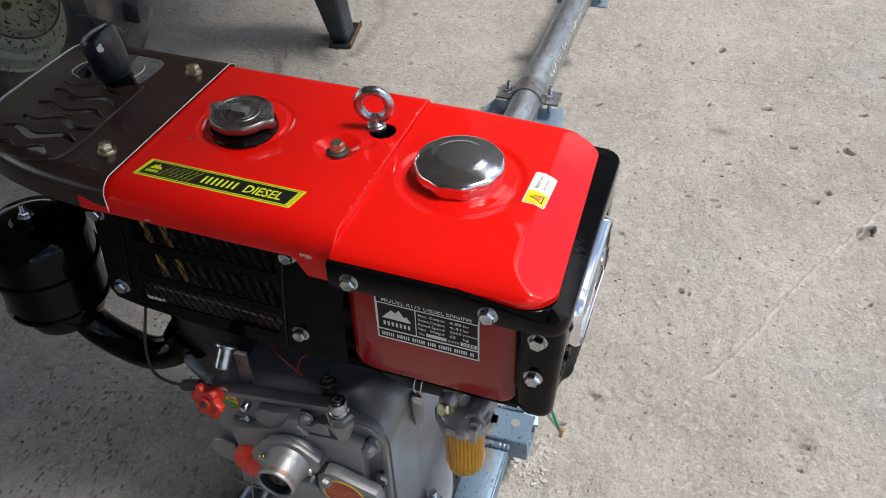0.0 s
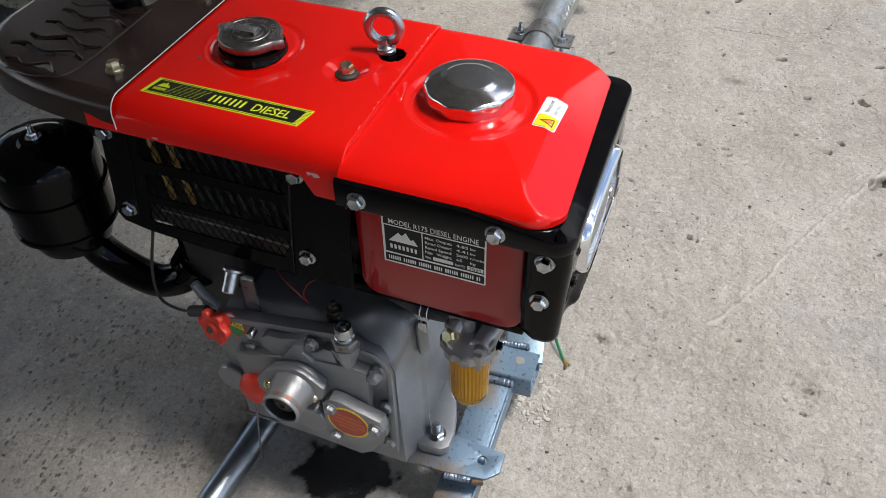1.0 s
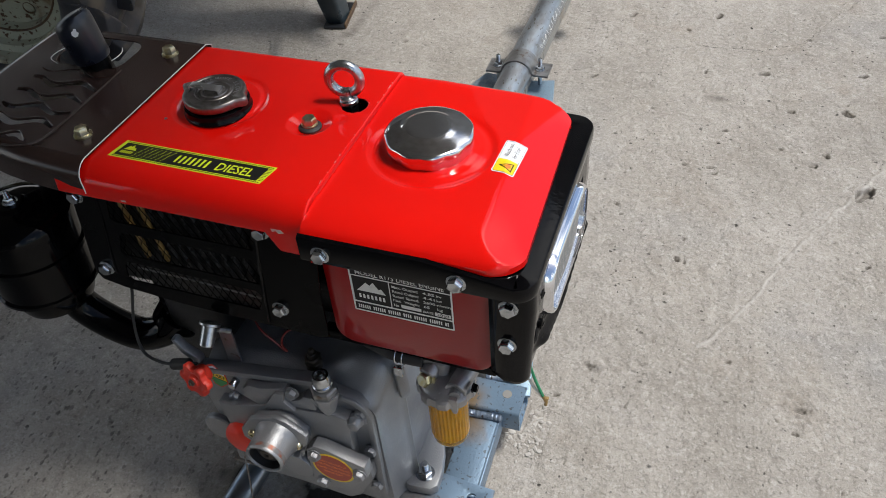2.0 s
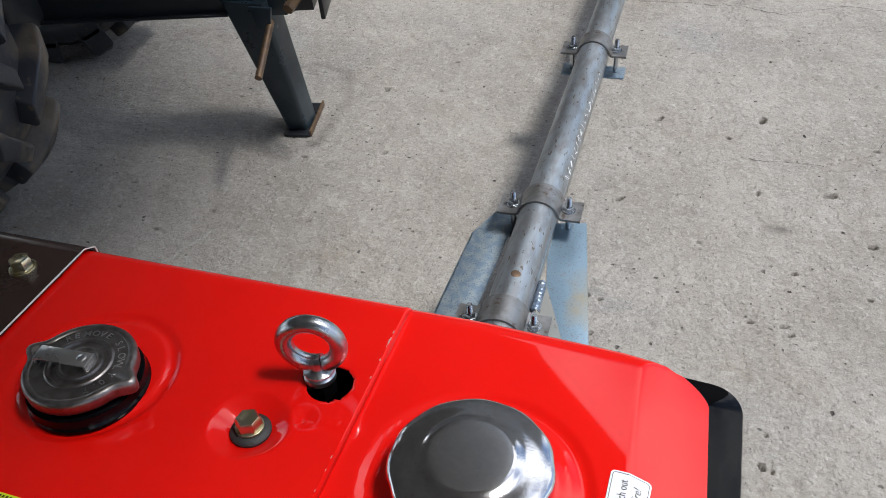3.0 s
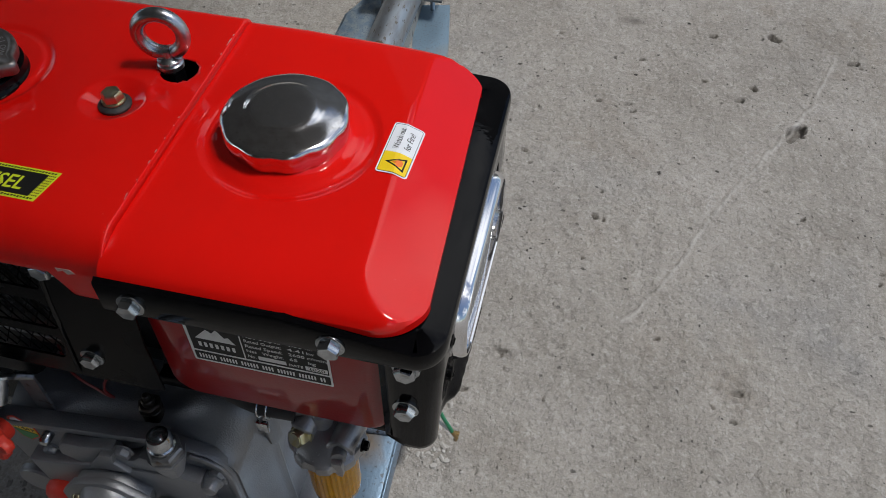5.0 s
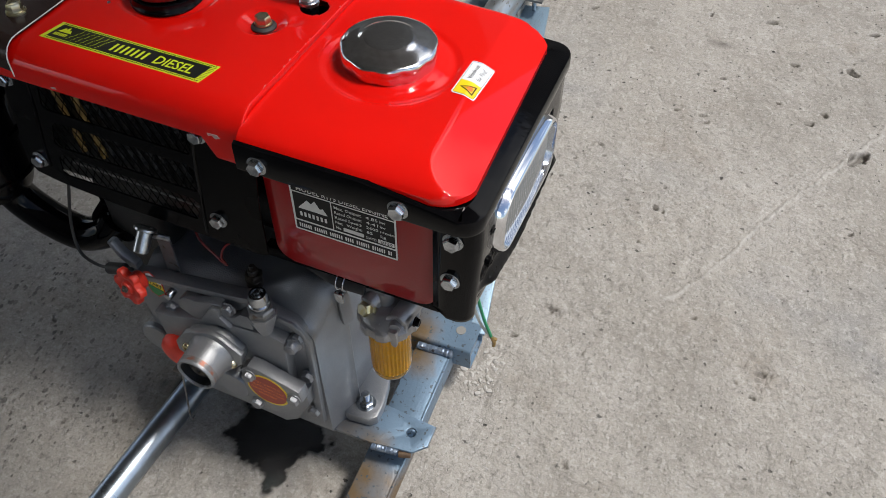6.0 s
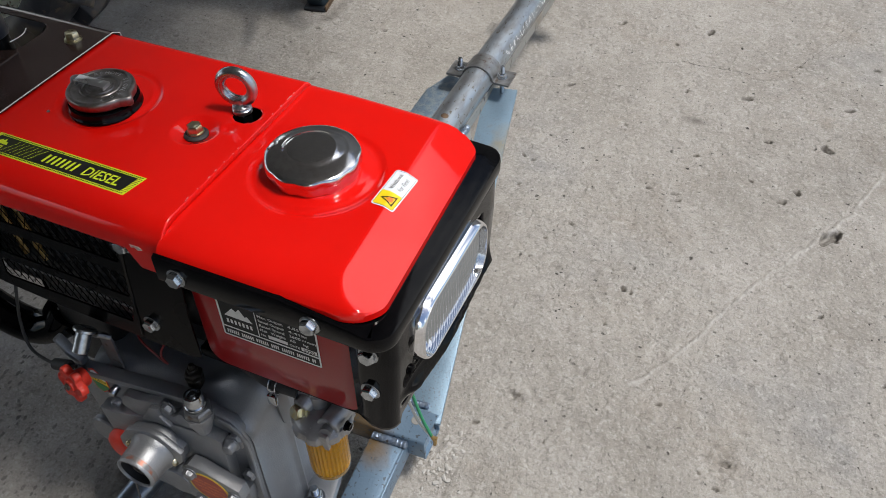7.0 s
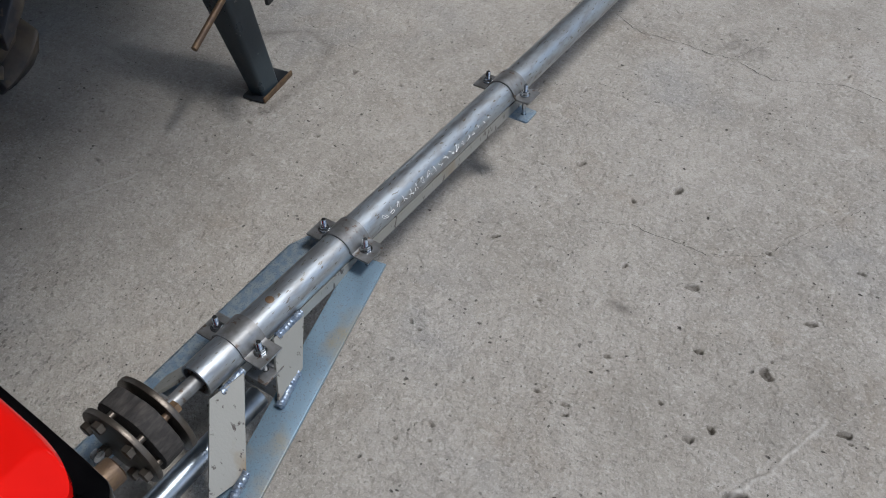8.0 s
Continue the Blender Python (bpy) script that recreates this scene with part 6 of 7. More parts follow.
part("tag_yellow", put(sheet([(-0.160, 0.334), (-0.137, 0.3275), (-0.1365, 0.3185), (-0.159, 0.3245)], 0.0003), TAG @ Matrix.Translation((0, 0, 0.0005))), YELLOW, tag, smooth=0)
part("tag_green", put(sheet([(-0.1585, 0.3235), (-0.137, 0.3175), (-0.137, 0.3145), (-0.148, 0.305), (-0.1555, 0.3095)], 0.0003), TAG @ Matrix.Translation((0, 0, 0.0005))), GREEN, tag, smooth=0)
part("tag_text", put(merged(put(fit_letters("START", 0.02, 0.0052, 0.0001, 0.01), Matrix.Translation((-0.158, 0.3262, 0)) @ pose(0, 0, 0, 0, 0, -15)), put(fit_letters("STOP", 0.0135, 0.0045, 0.0001, 0.01), Matrix.Translation((-0.1535, 0.3355, 0)) @ pose(0, 0, 0, 0, 0, -20))), TAG @ Matrix.Translation((0, 0, 0.0009))), INK, tag, smooth=0)
arm = part("lever_bracket", merged(put(sheet([(-0.158, 0.305), (-0.1405, 0.305), (-0.1405, 0.358), (-0.146, 0.366), (-0.158, 0.364)], 0.0025), facing(0.024)), sweep(curved([(-0.1415, 0.023, 0.361), (-0.147, 0.019, 0.366), (-0.152, 0.015, 0.37), (-0.150, 0.010, 0.381), (-0.1478, 0.005, 0.3905)], 5), 0.0032, 8)), PLAIN, engine, "bent flat steel lever bracket")
part("clevis_pin", merged(rod((-0.1475, 0.0025, 0.3925), (-0.1478, -0.0135, 0.3735), 0.0085, 24, 0.0015), rod((-0.1474, 0.0045, 0.3948), (-0.1475, 0.002, 0.392), 0.0122, 28)), ZINC, arm, "bright zinc cable pin")
part("pin_hole", rod((-0.1478, -0.0134, 0.3737), (-0.1478, -0.0138, 0.3732), 0.0042, 14), INK, arm)
part("throttle_cable", sweep(curved([(-0.185, -0.002, 0.318), (-0.215, 0.0, 0.304), (-0.25, 0.006, 0.288), (-0.279, 0.012, 0.292), (-0.284, 0.02, 0.33), (-0.272, 0.03, 0.39)], 8), 0.0019, 8), RUBBER, engine, "thin black control cable")
part("cable_end", put(rod((-0.225, -0.0, 0.300), (-0.196, -0.002, 0.313), 0.007, 16, 0.002), Matrix.Identity(4)), RUBBER, engine)
for pts in ([(-0.128, 0.05, 0.375), (-0.105, 0.03, 0.37), (-0.085, 0.028, 0.352), (-0.078, 0.03, 0.34)], [(-0.05, 0.04, 0.385), (-0.07, 0.03, 0.375), (-0.079, 0.028, 0.355), (-0.076, 0.03, 0.34)]):
    part("red_wire", sweep(curved(pts, 6), 0.0012, 7), WIRE_R, engine, "thin red wire")
hose = part("fuel_hose", sweep(curved([(-0.02, 0.05, 0.392), (0.02, 0.042, 0.384), (0.06, 0.034, 0.3785), (0.095, 0.034, 0.3785)], 6), 0.0085, 14), RUBBER, engine, "black rubber fuel hose")
part("hose_clip", merged(*[sweep([(0.0685 + dx, 0.0335 + 0.0105 * math.cos(a), 0.3785 + 0.0105 * math.sin(a)) for a in [2 * math.pi * k / 24 for k in range(24)]], 0.0009, 6, True) for dx in (-0.004, 0.004)], box(0.0635, 0.0735, 0.0195, 0.0235, 0.358, 0.372, 0.0008)), ZINC, hose, "bright wire hose clip")
part("air_bracket", put(sheet([(-0.262, 0.41), (-0.215, 0.405), (-0.205, 0.36), (-0.222, 0.315), (-0.25, 0.31), (-0.264, 0.345)], 0.003, bevel=0.0008), facing(0.056)), DEEPBLACK, engine, "black sheet bracket behind the intake")

# ---- fuel filter ----
FX, FY = 0.1185, 0.033
filt = part("fuel_filter", put(merged(lathe([(0.0225, 0.3425), (0.0308, 0.3425), (0.0318, 0.344), (0.0318, 0.3535), (0.0306, 0.3555), (0.0285, 0.3562), (0.0275, 0.3575), (0.024, 0.3605), (0.017, 0.3640), (0.011, 0.3665), (0, 0.367)], 120, lambda r, z, a: r * (1 + (0.03 * max(-1.0, min(1.0, 4 * (math.cos(9 * a) + 0.15))) if r > 0.0304 and z < 0.354 else 0))),
                                      rod((-0.004, 0.002, 0.355), (-0.004, 0.004, 0.384), 0.0085, 20, 0.004)), Matrix.Translation((FX, FY, 0))), ALLOY, engine, "die-cast fuel filter head")
part("bridge", merged(sweep(curved([(FX - 0.03, FY + 0.004, 0.3765), (FX - 0.012, FY + 0.006, 0.380), (FX - 0.004, FY + 0.005, 0.379)], 5), 0.0078, 14), rod((FX + 0.0145, FY - 0.012, 0.3585), (FX + 0.027, FY + 0.03, 0.372), 0.0112, 24, 0.002), sweep(curved([(FX - 0.004, FY + 0.006, 0.376), (FX + 0.008, FY + 0.02, 0.371), (FX + 0.027, FY + 0.026, 0.37)], 5), 0.0065, 12)), ALLOY, filt)
part("banjo_bolt", put(merged(lathe([(0.0095, 0), (0.0098, 0.001), (0.0098, 0.008), (0.0085, 0.0095), (0, 0.0095)], 6), lathe([(0.0125, -0.004), (0.0125, 0.0), (0, 0)], 28), lathe([(0.007, 0.0095), (0.0066, 0.0108), (0, 0.0108)], 20)), facing_front(FX - 0.0175, FY - 0.0115, 0.364) @ pose(0, 0, 0, -28, -22, 0) @ Matrix.Scale(0.85, 4)), BRASS, filt, "yellow brass union bolt")
part("banjo", rod((FX - 0.014, FY + 0.006, 0.372), (FX - 0.0178, FY - 0.0085, 0.3655), 0.0112, 22, 0.002), ALLOY, filt)
tap = part("fuel_tap", put(merged(lathe([(0.0125, 0), (0.0125, 0.003), (0.011, 0.0045), (0.0088, 0.0045), (0.0082, 0.003), (0.0066, 0.003), (0.006, 0.011), (0, 0.0115)], 28)), facing_front(FX + 0.0145, FY - 0.0125, 0.357) @ pose(0, 0, 0, -15, 12, 0)), ALLOY, filt, "cast fuel tap with a lever")
part("tap_lever", put(sheet([(-0.0045, 0.006), (0.0045, 0.006), (0.005, -0.004), (0.0035, -0.018), (0.0022, -0.0225), (-0.0022, -0.0225), (-0.0035, -0.018), (-0.005, -0.004)], 0.0055, bevel=0.0015), facing(FY - 0.0225, FX + 0.0165, 0.3555) @ pose(0, 0, 0, 8, 0, 0)), ALLOY, tap)
part("plug_screw", put(bolt_mesh(0.008, 0.004, 0.0055), sideways(FX + 0.0325, FY - 0.008, 0.3635)), SATIN, filt)
bowl = part("filter_bowl", put(lathe([(0.0228, 0.346), (0.0222, 0.272), (0.0214, 0.262), (0.018, 0.2555), (0, 0.2545), (0.0, 0.2565), (0.0165, 0.2575), (0.0198, 0.264), (0.0206, 0.272), (0.0214, 0.346)], 48), Matrix.Translation((FX - 0.001, FY, 0))), CLEAR, filt, "clear plastic filter bowl")
bowl.visible_shadow = False
part("filter_element", put(lathe([(0, 0.345), (0.0195, 0.345), (0.0188, 0.266), (0, 0.266)], 180, lambda r, z, a: r * (1 + 0.05 * math.cos(30 * a))), Matrix.Translation((FX - 0.001, FY, 0))), PAPER, filt, "amber pleated paper element")
part("drain", rod((FX - 0.001, FY, 0.2475), (FX - 0.001, FY, 0.2555), 0.0055, 14), SATIN, filt)

# ---- lamp wires hanging below the bracket ----
part("green_wire", sweep(curved([(0.186, 0.09, 0.405), (0.19, 0.092, 0.36), (0.199, 0.094, 0.315), (0.209, 0.096, 0.282)], 8), 0.0018, 8), WIRE_G, engine, "green wire with a bare end")
part("white_wire", sweep(curved([(0.178, 0.09, 0.405), (0.183, 0.092, 0.355), (0.195, 0.094, 0.305), (0.2095, 0.097, 0.278)], 8), 0.0017, 8), WIRE_W, engine, "white wire with a bare end")
part("bare_end", merged(sweep([(0.209, 0.096, 0.282), (0.213, 0.097, 0.272), (0.212, 0.098, 0.264)], 0.0022, 7), sweep([(0.2095, 0.097, 0.278), (0.2155, 0.098, 0.277)], 0.002, 7)), COPPER, engine, "bare twisted copper ends")
# output shaft at the back
part("output_hub", merged(rod((-0.012, 0.2, 0.245), (-0.012, 0.362, 0.245), 0.0185, 28, 0.002)), RUST, engine, "rusty brown output hub")
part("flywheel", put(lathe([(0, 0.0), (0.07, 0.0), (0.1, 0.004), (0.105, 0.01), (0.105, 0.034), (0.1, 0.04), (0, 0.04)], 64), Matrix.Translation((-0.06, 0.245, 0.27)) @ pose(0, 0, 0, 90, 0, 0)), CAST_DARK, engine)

# ---- galvanised engine frame ----
steel_frame = thing("engine_frame", "welded frame of heat-stained galvanised angle and flat bars on the floor", "frame")


def bar(a, b, width, side, thick=0.004, drop=0.0, end_cut=0.0):
    """A flat or angle bar from a to b. side: which way its width goes from the outer edge; drop: the height of the leg below the outer edge."""
    a, b, side = Vector(a), Vector(b), Vector(side).normalized()
    way = (b - a).normalized()
    side = (side - way * side.dot(way)).normalized()
    up = way.cross(side)
    if up.z < 0:
        up = -up
    n = (b - a).length
    out = [(0, 0), (n, 0), (n, width), (0, width)]
    if end_cut:
        out = [(0, 0), (n - end_cut * 2.4, 0), (n, end_cut), (n, width), (0, width)]
    m = Matrix((way, side, up)).transposed().to_4x4()
    m.translation = a
    flat = sheet(out, -thick, bevel=0.0008)
    put(flat, m)
    if drop:
        leg = sheet([(0, 0), (n - end_cut * 2.4, 0), (n - end_cut * 2.4, -drop), (0, -drop)], thick, bevel=0.0008)
        m2 = Matrix((way, up, -side)).transposed().to_4x4()
        m2.translation = a + side * thick * 0.999
        return merged(flat, put(leg, m2))
    return flat


part("arm", bar((0.165, 0.185, 0.0925), (0.0615, 0.795, 0.1865), 0.054, (-1, 0, 0), thick=0.006), GALV_ARM, steel_frame, "galvanised flat bar with brown heat tint")
part("arm", bar((-0.165, 0.185, 0.092), (-0.088, 0.80, 0.186), 0.052, (1, 0, 0), drop=0.03, end_cut=0.02), GALV, steel_frame, "spangled galvanised angle bar with a cut corner")
part("rail", bar((0.126, -0.16, 0.04), (0.1345, 0.17, 0.0925), 0.05, (-1, 0, 0), drop=0.035), GALV_RUST, steel_frame, "rust-tinted angle rail")
part("rail", bar((-0.155, 0.02, 0.078), (-0.16, 0.17, 0.094), 0.05, (1, 0, 0), drop=0.035), GALV_RUST, steel_frame, "rust-tinted angle rail")
part("cross_plate", sheet([(-0.2, -0.018), (0.09, -0.018), (0.142, -0.012), (0.157, 0.002), (0.157, 0.03), (0.09, 0.036), (-0.2, 0.04)], 0.005, [circle(0.0065, 20, 0.131, 0.012)], m=Matrix.Translation((0, 0.0, 0.0945)), bevel=0.0008), GALV_RUST, steel_frame, "drilled galvanised cross plate")
tube = part("cross_tube", sheet(rounded(0.05, 0.042, 0.004, 4), 0.359, [rounded(0.044, 0.036, 0.003, 4)], m=Matrix.Translation((-0.2, 0.170, 0.079)) @ pose(0, 0, 0, 90, 0, 90)), GALV_RUST, steel_frame, "galvanised square tube with a drilled hole")
part("tube_hole", rod((0.135, 0.175, 0.0985), (0.135, 0.175, 0.1006), 0.0068, 20, 0.0003), WALL, tube)
part("tube_end", box(0.1525, 0.1535, 0.146, 0.19, 0.061, 0.097, 0.0), GALV, tube)


def bead(a, b, r, n=14, seed=1):
    """A lumpy weld bead."""
    rr = random.Random(seed)
    a, b = Vector(a), Vector(b)
    wob = lambda: Vector((rr.uniform(-1, 1), rr.uniform(-1, 1), rr.uniform(-1, 1))) * 0.07 * r
    pts = [a.lerp(b, k / (3 * n)) + wob() for k in range(3 * n + 1)]
    return sweep(pts, [r * (0.95 + 0.06 * math.sin(k * 1.7 + seed) + 0.05 * rr.random()) * (0.6 if k in (0, 3 * n) else 1) for k in range(3 * n + 1)], 9)


for k, (a, b, r) in enumerate((((0.09, -0.0195, 0.094), (0.124, -0.0155, 0.0925), 0.005), ((0.085, 0.139, 0.09), (0.136, 0.141, 0.09), 0.0055), ((0.098, 0.197, 0.099), (0.142, 0.203, 0.097), 0.005),
                               ((0.0265, 0.485, 0.213), (0.027, 0.528, 0.214), 0.006), ((0.0275, 0.592, 0.212), (0.028, 0.645, 0.211), 0.006), ((0.07, 0.533, 0.153), (0.058, 0.588, 0.16), 0.0065), ((0.1, 0.404, 0.1405), (0.094, 0.44, 0.146), 0.0065))):
    part("weld_bead", bead(a, b, r, 12, k), WELD, steel_frame, "blue-black weld bead")
part("bright_peg", rod((0.125, -0.0165, 0.0905), (0.14, -0.012, 0.0905), 0.0045, 14), RUST, steel_frame)

# gussets between the arms and the bearer, and the bearer under the shaft housing


def quad_plate(pts, thick):
    p = [Vector(q) for q in pts]
    n = (p[2] - p[0]).cross(p[3] - p[1]).normalized()
    mid = sum(p, Vector()) / 4
    p = [q - n * (q - mid).dot(n) for q in p]
    bm = bmesh.new()
    a = [bm.verts.new(q) for q in p]
    b = [bm.verts.new(q - n * thick) for q in p]
    bm.faces.new(a)
    bm.faces.new(b[::-1])
    for k in range(4):
        j = (k + 1) % 4
        bm.faces.new((a[k], b[k], b[j], a[j]))
    bmesh.ops.recalc_face_normals(bm, faces=bm.faces[:])
    bmesh.ops.bevel(bm, geom=bm.edges[:], offset=0.0006, segments=1, affect="EDGES")
    return bm


part("gusset", quad_plate([(0.022, 0.470, 0.2175), (0.0285, 0.525, 0.214), (0.095, 0.437, 0.143), (0.073, 0.386, 0.135)], 0.005), GUSSET, steel_frame, "pale flat bar gusset", smooth=0)
part("gusset", quad_plate([(0.024, 0.585, 0.214), (0.0295, 0.646, 0.211), (0.056, 0.594, 0.159), (0.069, 0.533, 0.151)], 0.005), GUSSET, steel_frame, "pale flat bar gusset with rust", smooth=0)
part("gusset", quad_plate([(-0.032, 0.482, 0.216), (-0.032, 0.526, 0.215), (-0.105, 0.492, 0.145), (-0.105, 0.440, 0.14)], 0.005), GUSSET, steel_frame)
part("cross_web", quad_plate([(0.042, 0.562, 0.19), (-0.03, 0.562, 0.19), (-0.03, 0.562, 0.10), (0.046, 0.562, 0.10)], 0.004), PLAIN, steel_frame, "dark flat web plate")
AX = lambda y: (-0.006 + 0.0165 * (y - 0.48), 0.2255 - 0.0415 * (y - 0.48))


def bearer_mesh():
    bm = None
    y0, y1 = 0.5, 1.29
    out = []
    for y in (y0, y1):
        x, z = AX(y)
        out.append((x, y, z))
    a, b = Vector(out[0]), Vector(out[1])
    way = (b - a).normalized()
    side = Vector((1, 0, 0))
    side = (side - way * side.dot(way)).normalized()
    up = side.cross(way)
    m = Matrix((side, up, -way)).transposed().to_4x4()
    m.translation = b
    c = [(-0.021, -0.0385), (0.021, -0.0385), (0.021, -0.018), (0.0175, -0.018), (0.0175, -0.035), (-0.0175, -0.035), (-0.0175, -0.018), (-0.021, -0.018)]
    return put(sheet(c, (b - a).length, bevel=0.0008), m)


part("bearer", bearer_mesh(), GUSSET, steel_frame, "pale channel under the shaft housing")

# ---- shaft housing pipe with its clamps ----
housing = thing("shaft_housing", "long grey steel pipe with chalk strokes, clamped to the frame", "pipe")
ya, yb = 0.478, 3.0
pa, pb = (AX(ya)[0], ya, AX(ya)[1]), (AX(yb)[0], yb, AX(yb)[1])
RP = 0.0255
part("pipe", pipe(pa, pb, RP, 0.004, 48), STEEL, housing, "rolled steel pipe")
part("bush", pipe((AX(0.484)[0], 0.484, AX(0.484)[1]), (AX(0.51)[0], 0.51, AX(0.51)[1]), 0.0212, 0.007, 32), RUST, housing, "rusty bush in the pipe's end")
hx, hz = AX(0.62)
part("drilled_hole", put(lathe([(0, 0.0002), (0.0052, 0.0002), (0.0062, -0.0004)], 20), Matrix.Translation((hx + 0.003, 0.62, hz + RP + 0.00015)) @ pose(0, 0, 0, 0, 7, 0)), RUST, housing, "rusty drilled hole")
rnd = random.Random(9)
marks = []
for k in range(19):
    y = 0.852 + 0.0165 * k
    ang = radians(20)
    s = 0.5 + 0.5 * min(1, (19 - k) / 9)
    pts = []
    for j in range(5):
        dy, da = 0.0065 * s * rnd.uniform(-1, 1), 0.27 * s * rnd.uniform(-1, 1)
        x0, z0 = AX(y + dy)
        pts.append((x0 + (RP + 0.0003) * math.cos(ang + da), y + dy, z0 + (RP + 0.0003) * math.sin(ang + da)))
    marks.append(sweep(curved(pts, 3), 0.00045, 4))
part("chalk_writing", merged(*marks), CHALK, housing, "white illegible chalk strokes", smooth=0)


def clamp(y, low):
    """A saddle strap over the pipe, with lugs, two studs and a bottom plate."""
    x, z = AX(y)
    m = Matrix.Translation((x, y, z)) @ pose(0, 0, 0, -2.4, 0, 0)
    out = [(-0.056, 0.0), (-0.030, 0.0), (-0.0285, 0.003)]
    n = 16
    r = RP + 0.0005
    up = [(-(r + 0.0035) * math.cos(math.pi * k / n), (r + 0.0035) * math.sin(math.pi * k / n)) for k in range(n + 1)]
    dn = [(-r * math.cos(math.pi * k / n), r * math.sin(math.pi * k / n)) for k in range(n + 1)][::-1]
    w = 0.021
    bm = bmesh.new()
    outer = [(-0.057, 0.0035), (-0.034, 0.0035)] + [p for p in up if p[1] > 0.0045] + [(0.034, 0.0035), (0.057, 0.0035)]
    inner = [(-0.057, 0.0), (-0.033, 0.0)] + [p for p in up if p[1] > 0.0045]
    inner = [(-0.057, 0.0), (-0.031, 0.0)] + [(p[0] * r / (r + 0.0035), p[1] * r / (r + 0.0035)) for p in up if p[1] > 0.0045] + [(0.031, 0.0), (0.057, 0.0)]
    ra, rb = [[bm.verts.new((px, s * w, pz)) for px, pz in outer] for s in (-1, 1)], [[bm.verts.new((px, s * w, pz)) for px, pz in inner] for s in (-1, 1)]
    for k in range(len(outer) - 1):
        bm.faces.new((ra[0][k], ra[0][k + 1], ra[1][k + 1], ra[1][k]))
        bm.faces.new((rb[0][k], rb[1][k], rb[1][k + 1], rb[0][k + 1]))
        for s in (0, 1):
            bm.faces.new((ra[s][k], rb[s][k], rb[s][k + 1], ra[s][k + 1]))
    for k in (0, -1):
        bm.faces.new((ra[0][k], ra[1][k], rb[1][k], rb[0][k]))
    strap = part("clamp_strap", put(bm, m @ Matrix.Translation((0, 0, -0.001))), PLAIN, housing, "bent steel saddle clamp", smooth=30)
    for s in (-1, 1):
        part("stud_nut", put(nut_stud_mesh(0.0128, 0.0065, 0.015, 0.004, 0.0095), m @ Matrix.Translation((0.0385 * s, 0, 0.0025)) @ pose(0, 0, 0, 0, 0, 20 * s)), ZINC, strap, "zinc nut and stud")
        part("stud", put(rod((0.0385 * s, 0, 0.0), (0.0385 * s, 0, low), 0.0038, 14), m), ZINC, strap)
        part("bottom_nut", put(lathe([(0, 0), (0.0074, 0), (0.0074, -0.006), (0, -0.006)], 6), m @ Matrix.Translation((0.0385 * s, 0, low))), ZINC, strap)
    part("bottom_plate", put(sheet(rounded(0.112, 0.04, 0.004, 3), 0.004, [circle(0.0045, 14, -0.0385, 0), circle(0.0045, 14, 0.0385, 0)], bevel=0.0006), m @ Matrix.Translation((0, 0, low))), PLAIN if low > -0.0425 else GALV, strap, "flat bottom plate")
    return strap


clamp(0.557, -0.040)
clamp(0.783, -0.042)
clamp(1.248, -0.043)

# ---- flexible coupling ----
coupling = thing("flexible_coupling", "two dull steel discs bolted to a rubber webbing disc", "coupling")


def along(y):
    x, z = AX(y)
    return Matrix.Translation((x - 0.006, y, z - 0.002)) @ pose(0, 0, 0, -90, 0, 0)


def disc(y, r, t, holes):
    return put(sheet(circle(r, 64), t, bevel=0.0012), along(y))


part("drive_disc", disc(0.359, 0.061, 0.008, 0), OLDSTEEL, coupling, "dull turned steel disc")
part("driven_disc", disc(0.413, 0.0615, 0.008, 0), OLDSTEEL, coupling, "dull turned steel disc")
part("rubber_disc", put(sheet([(0.057 * math.cos(a) * (1 + 0.03 * math.cos(6 * a) + 0.008 * math.sin(23 * a)), 0.057 * math.sin(a) * (1 + 0.03 * math.cos(6 * a) + 0.008 * math.sin(23 * a))) for a in [2 * math.pi * k / 144 for k in range(144)]], 0.029, bevel=0.002), along(0.3765)), WEB, coupling, "frayed rubber webbing disc")
for k in range(6):
    a = math.pi / 3 * k + 0.3
    c = Vector((0.046 * math.cos(a), 0.046 * math.sin(a), 0))
    part("bolt", put(merged(rod((0, 0, -0.001), (0, 0, 0.024), 0.005, 12), lathe([(0, 0.0), (0.0092, 0), (0.0092, -0.008), (0.0075, -0.009), (0, -0.009)], 6)), along(0.357) @ Matrix.Translation(c)), OLDSTEEL, coupling, "steel bolt")
    if k % 2:
        part("nut", put(merged(rod((0, 0, -0.036), (0, 0, 0.006), 0.005, 12), lathe([(0, 0.0), (0.0092, 0), (0.0092, 0.008), (0.0075, 0.009), (0, 0.009)], 6)), along(0.421) @ Matrix.Translation(c)), RUST, coupling, "rusty nut")
x0, z0 = AX(0.43)
part("hub", put(lathe([(0, 0), (0.0175, 0), (0.0175, 0.016), (0, 0.016)], 6), along(0.421)), PLAIN, coupling)
part("shaft", rod((AX(0.42)[0], 0.42, AX(0.42)[1]), (AX(0.53)[0], 0.53, AX(0.53)[1]), 0.0105, 24), PLAIN, coupling, "turned steel shaft")
part("key_bolt", put(bolt_mesh(0.013, 0.008, 0.008), along(0.34) @ Matrix.Translation((-0.02, 0.012, 0)) @ pose(0, 0, 0, 0, -90, 0)), ZINC, coupling)

